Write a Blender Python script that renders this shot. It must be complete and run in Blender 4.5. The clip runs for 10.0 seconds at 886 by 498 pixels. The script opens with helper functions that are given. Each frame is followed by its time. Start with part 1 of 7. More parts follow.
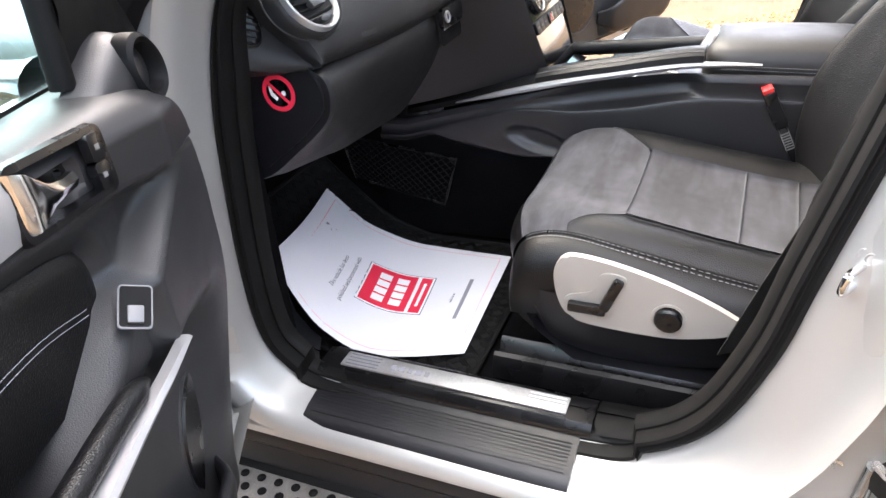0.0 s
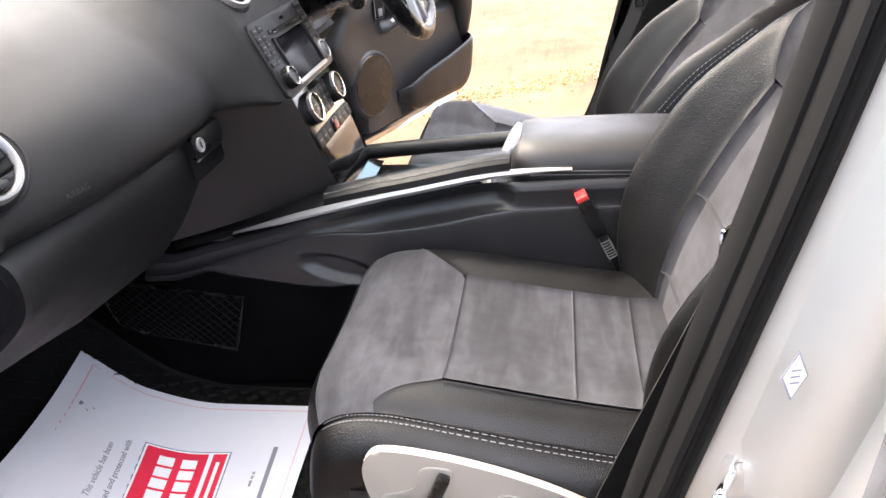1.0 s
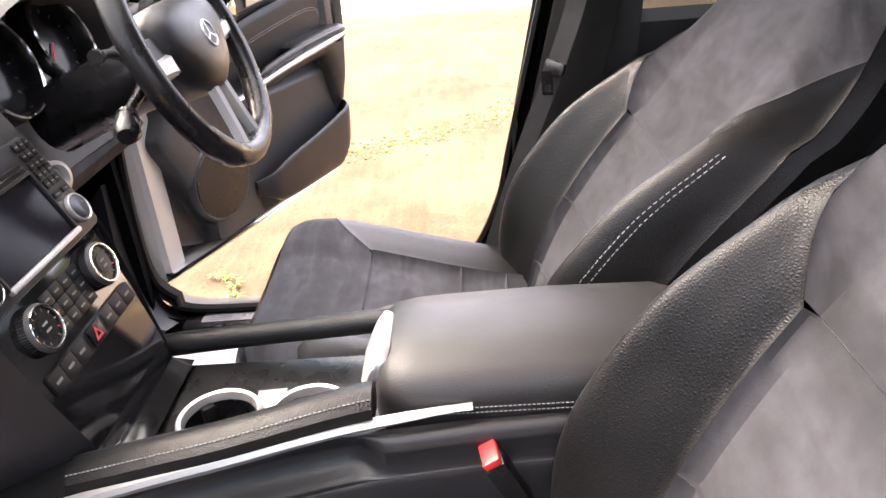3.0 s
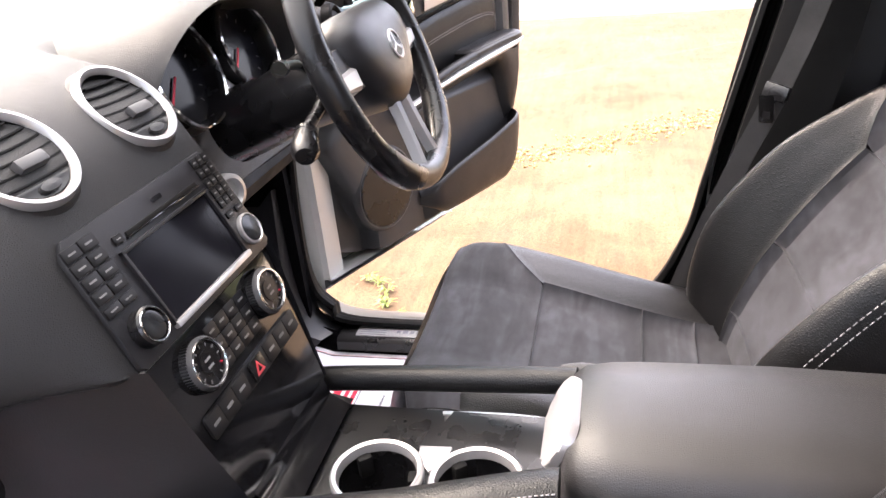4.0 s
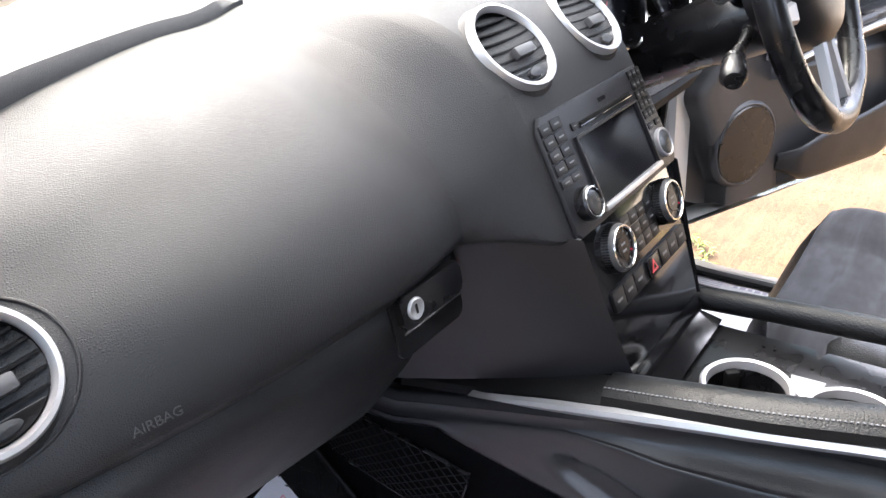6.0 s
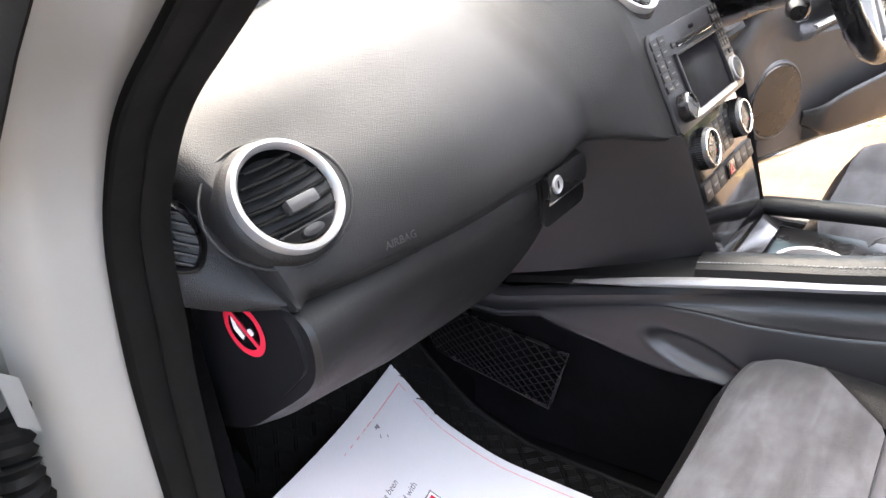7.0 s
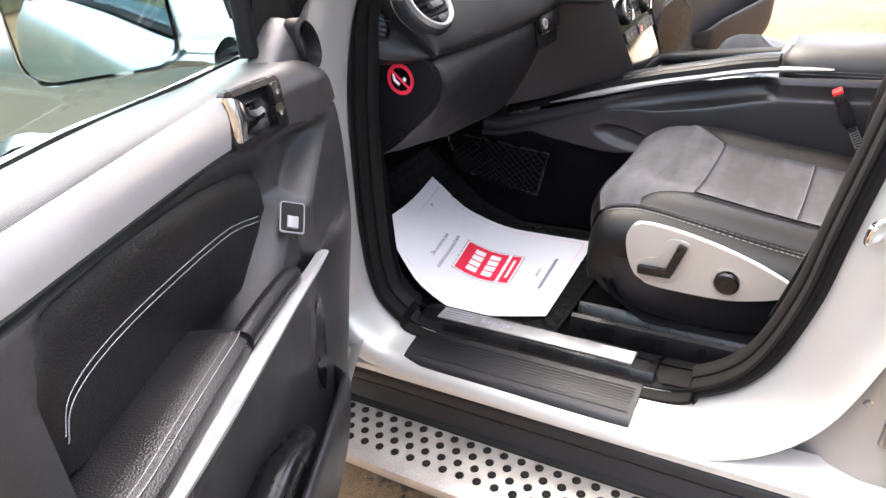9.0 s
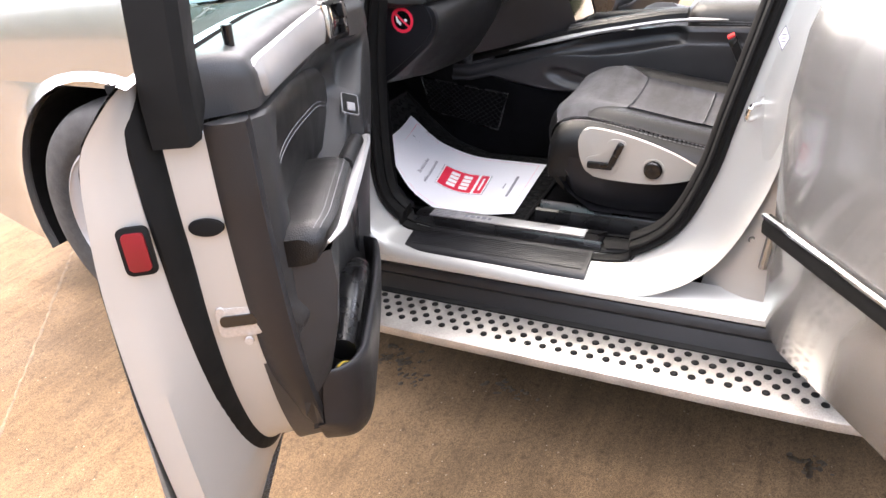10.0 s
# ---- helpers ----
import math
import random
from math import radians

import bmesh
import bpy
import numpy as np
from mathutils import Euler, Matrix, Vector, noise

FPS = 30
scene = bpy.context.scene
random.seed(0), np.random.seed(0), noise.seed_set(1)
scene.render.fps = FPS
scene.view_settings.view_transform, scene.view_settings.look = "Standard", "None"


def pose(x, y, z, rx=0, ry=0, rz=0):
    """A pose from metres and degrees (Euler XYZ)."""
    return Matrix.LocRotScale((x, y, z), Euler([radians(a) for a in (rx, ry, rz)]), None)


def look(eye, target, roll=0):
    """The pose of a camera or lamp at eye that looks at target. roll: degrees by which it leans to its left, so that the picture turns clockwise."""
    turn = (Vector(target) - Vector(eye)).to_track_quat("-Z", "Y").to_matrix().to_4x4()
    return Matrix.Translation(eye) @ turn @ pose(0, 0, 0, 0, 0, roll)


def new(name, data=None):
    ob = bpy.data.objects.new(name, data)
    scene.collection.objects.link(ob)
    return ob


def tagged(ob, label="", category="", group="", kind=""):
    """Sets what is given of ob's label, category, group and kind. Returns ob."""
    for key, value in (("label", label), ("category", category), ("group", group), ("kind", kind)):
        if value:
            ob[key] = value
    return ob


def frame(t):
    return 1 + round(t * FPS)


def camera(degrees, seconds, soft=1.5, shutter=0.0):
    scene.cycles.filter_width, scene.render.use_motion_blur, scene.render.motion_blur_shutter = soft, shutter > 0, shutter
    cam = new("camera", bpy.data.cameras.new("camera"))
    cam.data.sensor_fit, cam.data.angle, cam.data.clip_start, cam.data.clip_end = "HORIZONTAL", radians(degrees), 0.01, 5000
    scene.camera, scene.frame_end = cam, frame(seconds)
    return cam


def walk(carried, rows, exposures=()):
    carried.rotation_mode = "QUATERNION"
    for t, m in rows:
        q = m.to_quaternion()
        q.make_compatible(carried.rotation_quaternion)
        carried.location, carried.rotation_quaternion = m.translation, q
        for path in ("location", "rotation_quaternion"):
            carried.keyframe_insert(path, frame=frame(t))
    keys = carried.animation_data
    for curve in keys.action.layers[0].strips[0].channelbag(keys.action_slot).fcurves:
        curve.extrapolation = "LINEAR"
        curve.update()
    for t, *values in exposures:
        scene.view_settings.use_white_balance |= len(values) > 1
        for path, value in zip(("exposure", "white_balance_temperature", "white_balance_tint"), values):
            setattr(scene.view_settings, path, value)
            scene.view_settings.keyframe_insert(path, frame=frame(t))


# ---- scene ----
cam = camera(62.6, 10.0)
PATH = [
    (0.0, (-1.615, -0.426, 1.286), (0.026, 0.324, 0.211), -4.7),
    (0.5, (-1.484, -0.445, 1.303), (0.263, 0.097, 0.271), -4.5),
    (1.0, (-1.307, -0.415, 1.312), (0.521, -0.098, 0.328), -4.3),
    (1.5, (-1.146, -0.357, 1.346), (0.711, -0.233, 0.374), -4.1),
    (2.0, (-0.995, -0.389, 1.350), (0.869, -0.367, 0.385), -4.2),
    (2.2, (-0.930, -0.408, 1.360), (0.931, -0.417, 0.387), -3.9),
    (3.3, (-0.681, -0.453, 1.337), (1.186, -0.289, 0.393), -5.1),
    (3.5, (-0.648, -0.429, 1.337), (1.215, -0.179, 0.399), -5.4),
    (4.0, (-0.607, -0.381, 1.341), (1.219, 0.092, 0.417), -5.5),
    (4.5, (-0.590, -0.348, 1.338), (1.159, 0.363, 0.420), -5.2),
    (5.0, (-0.612, -0.316, 1.332), (1.030, 0.618, 0.415), -5.0),
    (5.5, (-0.688, -0.303, 1.337), (0.826, 0.810, 0.400), -4.9),
    (5.7, (-0.721, -0.301, 1.335), (0.757, 0.857, 0.393), -5.2),
    (6.8, (-0.970, -0.271, 1.309), (0.467, 0.926, 0.354), -5.6),
    (7.0, (-1.045, -0.278, 1.305), (0.412, 0.889, 0.342), -5.5),
    (7.5, (-1.225, -0.322, 1.311), (0.243, 0.825, 0.343), -6.1),
    (8.0, (-1.431, -0.408, 1.292), (0.061, 0.708, 0.323), -5.9),
    (8.5, (-1.619, -0.489, 1.280), (-0.106, 0.587, 0.300), -5.8),
    (9.0, (-1.830, -0.536, 1.281), (-0.268, 0.474, 0.306), -5.8),
    (9.5, (-2.067, -0.564, 1.289), (-0.454, 0.350, 0.302), -5.1),
    (10.0, (-2.296, -0.610, 1.282), (-0.646, 0.212, 0.278), -4.1),
]
walk(cam, [(t, look(eye, target, roll)) for t, eye, target, roll in PATH],
     exposures=[(0.0, 4.25, 6600, 13), (1.0, 4.27, 6750, 15), (1.6, 4.33, 6800, 16), (2.2, 4.36, 6950, 19), (3.5, 4.36, 7000, 20), (4.5, 4.28, 6600, 17), (5.2, 4.22, 6350, 15), (5.7, 4.25, 6300, 13), (7.0, 4.95, 6700, 13), (7.7, 4.95, 6700, 13), (8.5, 4.62, 6700, 14), (9.3, 4.34, 6800, 16), (10.0, 4.22, 6800, 16)])

# ---- daylight: bright, thinly clouded sky ----
world = bpy.data.worlds.new("world")
scene.world = world
world.use_nodes = True
_n = world.node_tree.nodes
_sky = _n.new("ShaderNodeTexSky")
_sky.sky_type = "NISHITA"
_sky.sun_disc = False
_sky.sun_elevation = radians(52)
_sky.sun_rotation = radians(28)
_sky.air_density, _sky.dust_density, _sky.ozone_density = 0.7, 6.0, 1.0
# a pale, even veil of thin cloud over the sky
_veil = _n.new("ShaderNodeMix")
_veil.data_type = "RGBA"
_veil.inputs["Factor"].default_value = 0.5
_veil.inputs["B"].default_value = (2.05, 2.05, 2.07, 1)
world.node_tree.links.new(_sky.outputs[0], _veil.inputs["A"])
world.node_tree.links.new(_veil.outputs["Result"], _n["Background"].inputs[0])
_n["Background"].inputs[1].default_value = 0.15
sun = new("sun", bpy.data.lights.new("sun", "SUN"))
sun.data.energy, sun.data.angle, sun.data.color = 0.55, radians(110), (1.0, 0.95, 0.88)
sun.matrix_world = look((0.3, 0.8, 2.7), (0, 0, 0))


# ---- materials ----
def material(name, color, rough=0.5, metal=0.0, vary=0.15, vscale=6.0, fine=0.0, fscale=200.0, bump=0.0, bscale=300.0,
             kind="noise", coat=0.0, spec=0.5, rvary=0.1, tint=None, sheen=0.0, coat_rough=0.08):
    """A surface with broad variation of colour and gloss, fine grain, and a relief of its own."""
    m = bpy.data.materials.new(name)
    m.use_nodes = True
    nt = m.node_tree
    nd, ln = nt.nodes, nt.links
    b = nd["Principled BSDF"]
    co = nd.new("ShaderNodeTexCoord").outputs["Object"]

    def noise_node(scale, detail=4.0):
        t = nd.new("ShaderNodeTexNoise")
        t.inputs["Scale"].default_value, t.inputs["Detail"].default_value = scale, detail
        ln.new(co, t.inputs["Vector"])
        return t.outputs["Fac"]

    def ramp(src, lo, hi):
        r = nd.new("ShaderNodeMapRange")
        r.inputs["From Min"].default_value, r.inputs["From Max"].default_value = 0.3, 0.7
        r.inputs["To Min"].default_value, r.inputs["To Max"].default_value = lo, hi
        ln.new(src, r.inputs["Value"])
        return r.outputs["Result"]

    broad = noise_node(vscale)
    mix = nd.new("ShaderNodeMix")
    mix.data_type = "RGBA"
    dark = tuple(c * (1 - vary) for c in color)
    light = tint if tint else tuple(min(1, c * (1 + vary)) for c in color)
    mix.inputs["A"].default_value, mix.inputs["B"].default_value = (*dark, 1), (*light, 1)
    ln.new(ramp(broad, 0, 1), mix.inputs["Factor"])
    out = mix.outputs["Result"]
    if fine:
        mul = nd.new("ShaderNodeMix")
        mul.data_type, mul.blend_type = "RGBA", "MULTIPLY"
        mul.inputs["Factor"].default_value = 1.0
        comb = nd.new("ShaderNodeCombineColor")
        f = ramp(noise_node(fscale, 3.0), 1 - fine, 1 + fine)
        for k in range(3):
            ln.new(f, comb.inputs[k])
        ln.new(out, mul.inputs["A"])
        ln.new(comb.outputs[0], mul.inputs["B"])
        out = mul.outputs["Result"]
    ln.new(out, b.inputs["Base Color"])
    ln.new(ramp(noise_node(vscale * 2.7), max(0.02, rough - rvary), min(1, rough + rvary)), b.inputs["Roughness"])
    b.inputs["Metallic"].default_value = metal
    b.inputs["Specular IOR Level"].default_value = spec
    b.inputs["Coat Weight"].default_value = coat
    b.inputs["Coat Roughness"].default_value = coat_rough
    if sheen:
        b.inputs["Sheen Weight"].default_value = sheen
        b.inputs["Sheen Roughness"].default_value = 0.4
    if bump:
        bp = nd.new("ShaderNodeBump")
        bp.inputs["Strength"].default_value, bp.inputs["Distance"].default_value = min(1.0, bump), 0.001
        if kind == "cells":
            v = nd.new("ShaderNodeTexVoronoi")
            v.feature = "DISTANCE_TO_EDGE"
            v.inputs["Scale"].default_value = bscale
            ln.new(co, v.inputs["Vector"])
            ln.new(v.outputs["Distance"], bp.inputs["Height"])
        else:
            ln.new(noise_node(bscale, 3.0), bp.inputs["Height"])
        ln.new(bp.outputs[0], b.inputs["Normal"])
    return m


LEATHER = material("leather", (0.0038, 0.0038, 0.0041), 0.36, spec=0.34, vary=0.25, bump=0.68, bscale=310, kind="cells", rvary=0.06)
LID = material("armrest_leather", (0.013, 0.013, 0.0135), 0.44, spec=0.55, vary=0.2, bump=0.4, bscale=420, kind="cells", rvary=0.05)
SUEDE = material("suede", (0.034, 0.035, 0.041), 0.92, vary=0.18, vscale=9, fine=0.18, fscale=40, bump=0.3, bscale=700, sheen=0.12, rvary=0.05)
SOFT = material("soft_plastic", (0.0135, 0.0135, 0.0143), 0.50, spec=0.36, vary=0.2, bump=0.7, bscale=480, kind="cells", rvary=0.04)
CARD = material("door_moulding", (0.020, 0.020, 0.0210), 0.42, spec=0.45, vary=0.2, bump=0.35, bscale=420, kind="cells", rvary=0.05)
CONSOLE = material("console_plastic", (0.0155, 0.0157, 0.0175), 0.36, spec=0.55, vary=0.2, bump=0.3, bscale=600, rvary=0.06)
HARD = material("hard_plastic", (0.0078, 0.0080, 0.0096), 0.40, spec=0.45, vary=0.2, bump=0.35, bscale=700, rvary=0.06)
SMOOTH = material("smooth_plastic", (0.004, 0.004, 0.0045), 0.28, spec=0.45, vary=0.2)
SLAT = material("slat_plastic", (0.006, 0.006, 0.0064), 0.55, spec=0.14, vary=0.2, bump=0.2, bscale=700)
GLOSS = material("piano_black", (0.005, 0.005, 0.0055), 0.1, vary=0.1, rvary=0.03, coat=0.5)
KEY = material("key_plastic", (0.0045, 0.0045, 0.005), 0.42, spec=0.28, vary=0.2)
RUBBER = material("rubber", (0.0045, 0.0045, 0.0045), 0.65, spec=0.16, vary=0.3, bump=0.1, bscale=300)
CARPET = material("carpet", (0.0025, 0.0025, 0.003), 0.95, vary=0.4, vscale=20, fine=0.5, fscale=500, bump=0.6, bscale=700, spec=0.05)
PAINT = material("silver_paint", (0.44, 0.44, 0.43), 0.24, metal=0.85, vary=0.02, coat=0.9, coat_rough=0.03, rvary=0.006)
JAMB = material("silver_inner_paint", (0.43, 0.43, 0.413), 0.40, metal=0.5, vary=0.03, coat=0.3, coat_rough=0.12, rvary=0.04)
SATIN = material("satin_silver", (0.47, 0.47, 0.475), 0.38, metal=0.7, vary=0.05, fine=0.03, fscale=900, rvary=0.05)
BEIGE_SILVER = material("champagne_silver", (0.38, 0.365, 0.335), 0.45, metal=0.4, vary=0.04, rvary=0.04)
CHROME = material("chrome", (0.75, 0.75, 0.75), 0.12, metal=1.0, vary=0.05, rvary=0.05)
STEEL = material("brushed_steel", (0.46, 0.46, 0.46), 0.38, metal=0.7, vary=0.1, fine=0.1, fscale=300, rvary=0.08)
ALU = material("worn_aluminium", (0.405, 0.386, 0.36), 0.45, metal=0.7, vary=0.2, vscale=12, fine=0.12, fscale=260, rvary=0.12, bump=0.15)
PAPER = material("paper", (0.705, 0.705, 0.739), 0.75, vary=0.03, vscale=3, fine=0.02, fscale=700, bump=0.05, bscale=60)
RED = material("red_ink", (0.75, 0.02, 0.06), 0.7, vary=0.05)
WHITE = material("white_ink", (0.85, 0.85, 0.86), 0.7, vary=0.03)
GREY_INK = material("grey_ink", (0.22, 0.22, 0.25), 0.8, vary=0.1)
PINK = material("pink_ink", (0.75, 0.3, 0.36), 0.8, vary=0.1)
GREY_PLASTIC = material("grey_plastic", (0.16, 0.16, 0.165), 0.35, vary=0.08)
RED_PLASTIC = material("red_plastic", (0.62, 0.03, 0.03), 0.35, vary=0.1)
SCREEN = material("screen_glass", (0.006, 0.006, 0.008), 0.16, spec=0.1, vary=0.2, rvary=0.05)
WEB = material("belt_webbing", (0.009, 0.009, 0.0095), 0.7, vary=0.2, fine=0.4, fscale=900, bump=0.4, bscale=1200)
TYRE = material("tyre", (0.02, 0.02, 0.02), 0.75, vary=0.3, vscale=10, fine=0.3, bump=0.3)
TAB_GREY = material("grey_plastic", (0.05, 0.05, 0.052), 0.35)
THREAD = material("thread", (0.22, 0.22, 0.23), 0.8, vary=0.2)
PRINT = material("pale_print", (0.15, 0.15, 0.15), 0.6, vary=0.1)


def nap(m):
    """Brushed streaks and hand marks in the pile of the suede."""
    nd, ln = m.node_tree.nodes, m.node_tree.links
    b = nd["Principled BSDF"]
    co = nd.new("ShaderNodeTexCoord").outputs["Object"]
    src = b.inputs["Base Color"].links[0].from_socket
    for turn, size, lo, hi, a, z in ((35, (3.0, 11.0, 5.0), 0.42, 0.60, 1.12, 0.62), (-40, (5.0, 24.0, 9.0), 0.40, 0.62, 1.10, 0.84)):
        mp = nd.new("ShaderNodeMapping")
        mp.inputs["Rotation"].default_value = (0.3, 0.2, radians(turn))
        mp.inputs["Scale"].default_value = size
        n = nd.new("ShaderNodeTexNoise")
        n.inputs["Scale"].default_value, n.inputs["Detail"].default_value, n.inputs["Distortion"].default_value = 1.6, 3.0, 0.8
        r = nd.new("ShaderNodeMapRange")
        for k, v in zip(("From Min", "From Max", "To Min", "To Max"), (lo, hi, a, z)):
            r.inputs[k].default_value = v
        mul = nd.new("ShaderNodeVectorMath")
        mul.operation = "SCALE"
        ln.new(co, mp.inputs["Vector"])
        ln.new(mp.outputs[0], n.inputs["Vector"])
        ln.new(n.outputs["Fac"], r.inputs["Value"])
        ln.new(src, mul.inputs[0])
        ln.new(r.outputs["Result"], mul.inputs["Scale"])
        src = mul.outputs[0]
    ln.new(src, b.inputs["Base Color"])


nap(SUEDE)


def concrete():
    """Worn tamped concrete: broad patches, brushed streaks, speckle of aggregate and a rough relief."""
    m = material("concrete", (0.088, 0.057, 0.030), 0.92, vary=0.16, vscale=1.1, fine=0.25, fscale=120, tint=(0.116, 0.078, 0.043), spec=0.2)
    nt = m.node_tree
    nd, ln = nt.nodes, nt.links
    bsdf = nd["Principled BSDF"]
    co = nd.new("ShaderNodeTexCoord").outputs["Object"]
    src = bsdf.inputs["Base Color"].links[0].from_socket
    mp = nd.new("ShaderNodeMapping")
    mp.inputs["Rotation"].default_value = (0, 0, radians(58))
    mp.inputs["Scale"].default_value = (1.6, 26.0, 1.0)
    ln.new(co, mp.inputs["Vector"])
    heights = []
    for vec, scale, lo, hi, a, z in ((mp.outputs[0], 1.0, 0.36, 0.64, 0.86, 1.06), (co, 300.0, 0.32, 0.55, 0.45, 1.08), (co, 60.0, 0.56, 0.70, 1.06, 0.60), (co, 7.0, 0.35, 0.65, 0.86, 1.12)):
        n = nd.new("ShaderNodeTexNoise")
        n.inputs["Scale"].default_value, n.inputs["Detail"].default_value = scale, 5.0
        ln.new(vec, n.inputs["Vector"])
        r = nd.new("ShaderNodeMapRange")
        for k, v in zip(("From Min", "From Max", "To Min", "To Max"), (lo, hi, a, z)):
            r.inputs[k].default_value = v
        ln.new(n.outputs["Fac"], r.inputs["Value"])
        mul = nd.new("ShaderNodeVectorMath")
        mul.operation = "SCALE"
        ln.new(src, mul.inputs[0])
        ln.new(r.outputs["Result"], mul.inputs["Scale"])
        src = mul.outputs[0]
        heights.append(n.outputs["Fac"])
    ln.new(src, bsdf.inputs["Base Color"])
    bp, bq = nd.new("ShaderNodeBump"), nd.new("ShaderNodeBump")
    bp.inputs["Strength"].default_value, bp.inputs["Distance"].default_value = 0.8, 0.002
    bq.inputs["Strength"].default_value, bq.inputs["Distance"].default_value = 0.5, 0.006
    ln.new(heights[1], bp.inputs["Height"])
    ln.new(heights[0], bq.inputs["Height"])
    ln.new(bp.outputs[0], bq.inputs["Normal"])
    ln.new(bq.outputs[0], bsdf.inputs["Normal"])
    return m


CONCRETE = concrete()


def glass(name, tint):
    m = bpy.data.materials.new(name)
    m.use_nodes = True
    nd, ln = m.node_tree.nodes, m.node_tree.links
    tr, gl, mx, fr = (nd.new("ShaderNode" + k) for k in ("BsdfTransparent", "BsdfGlossy", "MixShader", "LayerWeight"))
    tr.inputs[0].default_value = (*tint, 1)
    gl.inputs["Roughness"].default_value = 0.02
    fr.inputs["Blend"].default_value = 0.5
    pw, ad = nd.new("ShaderNodeMath"), nd.new("ShaderNodeMath")
    pw.operation, ad.operation = "POWER", "MULTIPLY_ADD"
    pw.inputs[1].default_value, ad.inputs[1].default_value, ad.inputs[2].default_value = 5.0, 0.85, 0.05
    ln.new(fr.outputs["Facing"], pw.inputs[0])
    ln.new(pw.outputs[0], ad.inputs[0])
    ln.new(ad.outputs[0], mx.inputs[0])
    ln.new(tr.outputs[0], mx.inputs[1])
    ln.new(gl.outputs[0], mx.inputs[2])
    ln.new(mx.outputs[0], nd["Material Output"].inputs[0])
    return m


GLASS = glass("tinted_glass", (0.40, 0.60, 0.61))
CLEAR = glass("clear_glass", (0.50, 0.53, 0.51))
PRIVACY = glass("privacy_glass", (0.16, 0.18, 0.18))


# ---- builders ----
def thing(name, label, category, at=(0, 0, 0), group="", kind=""):
    ob = new(name)
    ob.empty_display_size = 0.05
    ob.location = at
    bpy.context.view_layer.update()
    return tagged(ob, label, category, group, kind)


def part(name, bm, mat, parent=None, label="", smooth=True, recalc=True):
    """Links a bmesh, in world coordinates, as one mesh object under a thing or a part."""
    if recalc:
        bmesh.ops.recalc_face_normals(bm, faces=bm.faces)
    me = bpy.data.meshes.new(name)
    bm.to_mesh(me)
    bm.free()
    me.materials.append(mat)
    if smooth:
        for p in me.polygons:
            p.use_smooth = True
        me.set_sharp_from_angle(angle=radians(38))
    ob = new(name, me)
    if parent:
        o = parent
        m = Matrix.Identity(4)
        while o:
            m = Matrix.Translation(o.location) @ m
            o = o.parent
        ob.parent = parent
        if parent.type == "EMPTY":
            ob.matrix_parent_inverse = m.inverted()
    if label:
        ob["label"] = label
    return ob


def loft(rows_, closed=False, caps=False, bm=None):
    """Skins rows of points, each row of equal length; closed: each row is a ring."""
    bm = bm or bmesh.new()
    vs = [[bm.verts.new(p) for p in r] for r in rows_]
    n = len(vs[0])
    for a, b in zip(vs, vs[1:]):
        for i in range(n if closed else n - 1):
            j = (i + 1) % n
            bm.faces.new((a[i], a[j], b[j], b[i]))
    if caps:
        bm.faces.new(vs[0])
        bm.faces.new(vs[-1][::-1])
    return bm


def solid(bm, thick):
    """Gives an open sheet a thickness, along its normals inwards."""
    bmesh.ops.recalc_face_normals(bm, faces=bm.faces)
    bmesh.ops.solidify(bm, geom=list(bm.faces), thickness=thick)
    return bm


def spline(pts, n, closed=False):
    """n points along a smooth curve through pts."""
    pts = [Vector(p) for p in pts]
    m = len(pts)
    segs = m if closed else m - 1
    out = []
    for k in range(n):
        f = k * segs / n if closed else k * segs / (n - 1)
        i = min(int(f), segs - 1)
        t = f - i
        if closed:
            a, b, c, d = (pts[(i + q) % m] for q in (-1, 0, 1, 2))
        else:
            b, c = pts[i], pts[i + 1]
            a = pts[i - 1] if i else 2 * b - c
            d = pts[i + 2] if i + 2 < m else 2 * c - b
        out.append(0.5 * (2 * b + (c - a) * t + (2 * a - 5 * b + 4 * c - d) * t * t + (3 * b - a - 3 * c + d) * t ** 3))
    return out


def tube(pts, r, seg=12, closed=False, flat=1.0, up=None, bm=None):
    """A rod of radius r (a number or a list) along pts; flat squeezes it along its second axis."""
    bm = bm or bmesh.new()
    pts = [Vector(p) for p in pts]
    n = len(pts)
    rings = []
    for i, p in enumerate(pts):
        d = (pts[(i + 1) % n] - pts[i - 1]) if closed else (pts[min(i + 1, n - 1)] - pts[max(i - 1, 0)])
        d.normalize()
        ref = Vector(up) if up else (Vector((0, 0, 1)) if abs(d.z) < 0.9 else Vector((1, 0, 0)))
        a = d.cross(ref).normalized()
        b = a.cross(d).normalized()
        rr = r[i] if isinstance(r, (list, tuple)) else r
        rings.append([p + a * rr * math.cos(2 * math.pi * k / seg) + b * rr * flat * math.sin(2 * math.pi * k / seg) for k in range(seg)])
    if closed:
        rings.append(rings[0])
        bm2 = loft(rings[:-1], True, False, bm)
        bm2.verts.ensure_lookup_table()
        vs = list(bm2.verts)[-n * seg:]
        for i in range(seg):
            j = (i + 1) % seg
            bm2.faces.new((vs[(n - 1) * seg + i], vs[(n - 1) * seg + j], vs[j], vs[i]))
        return bm2
    return loft(rings, True, True, bm)


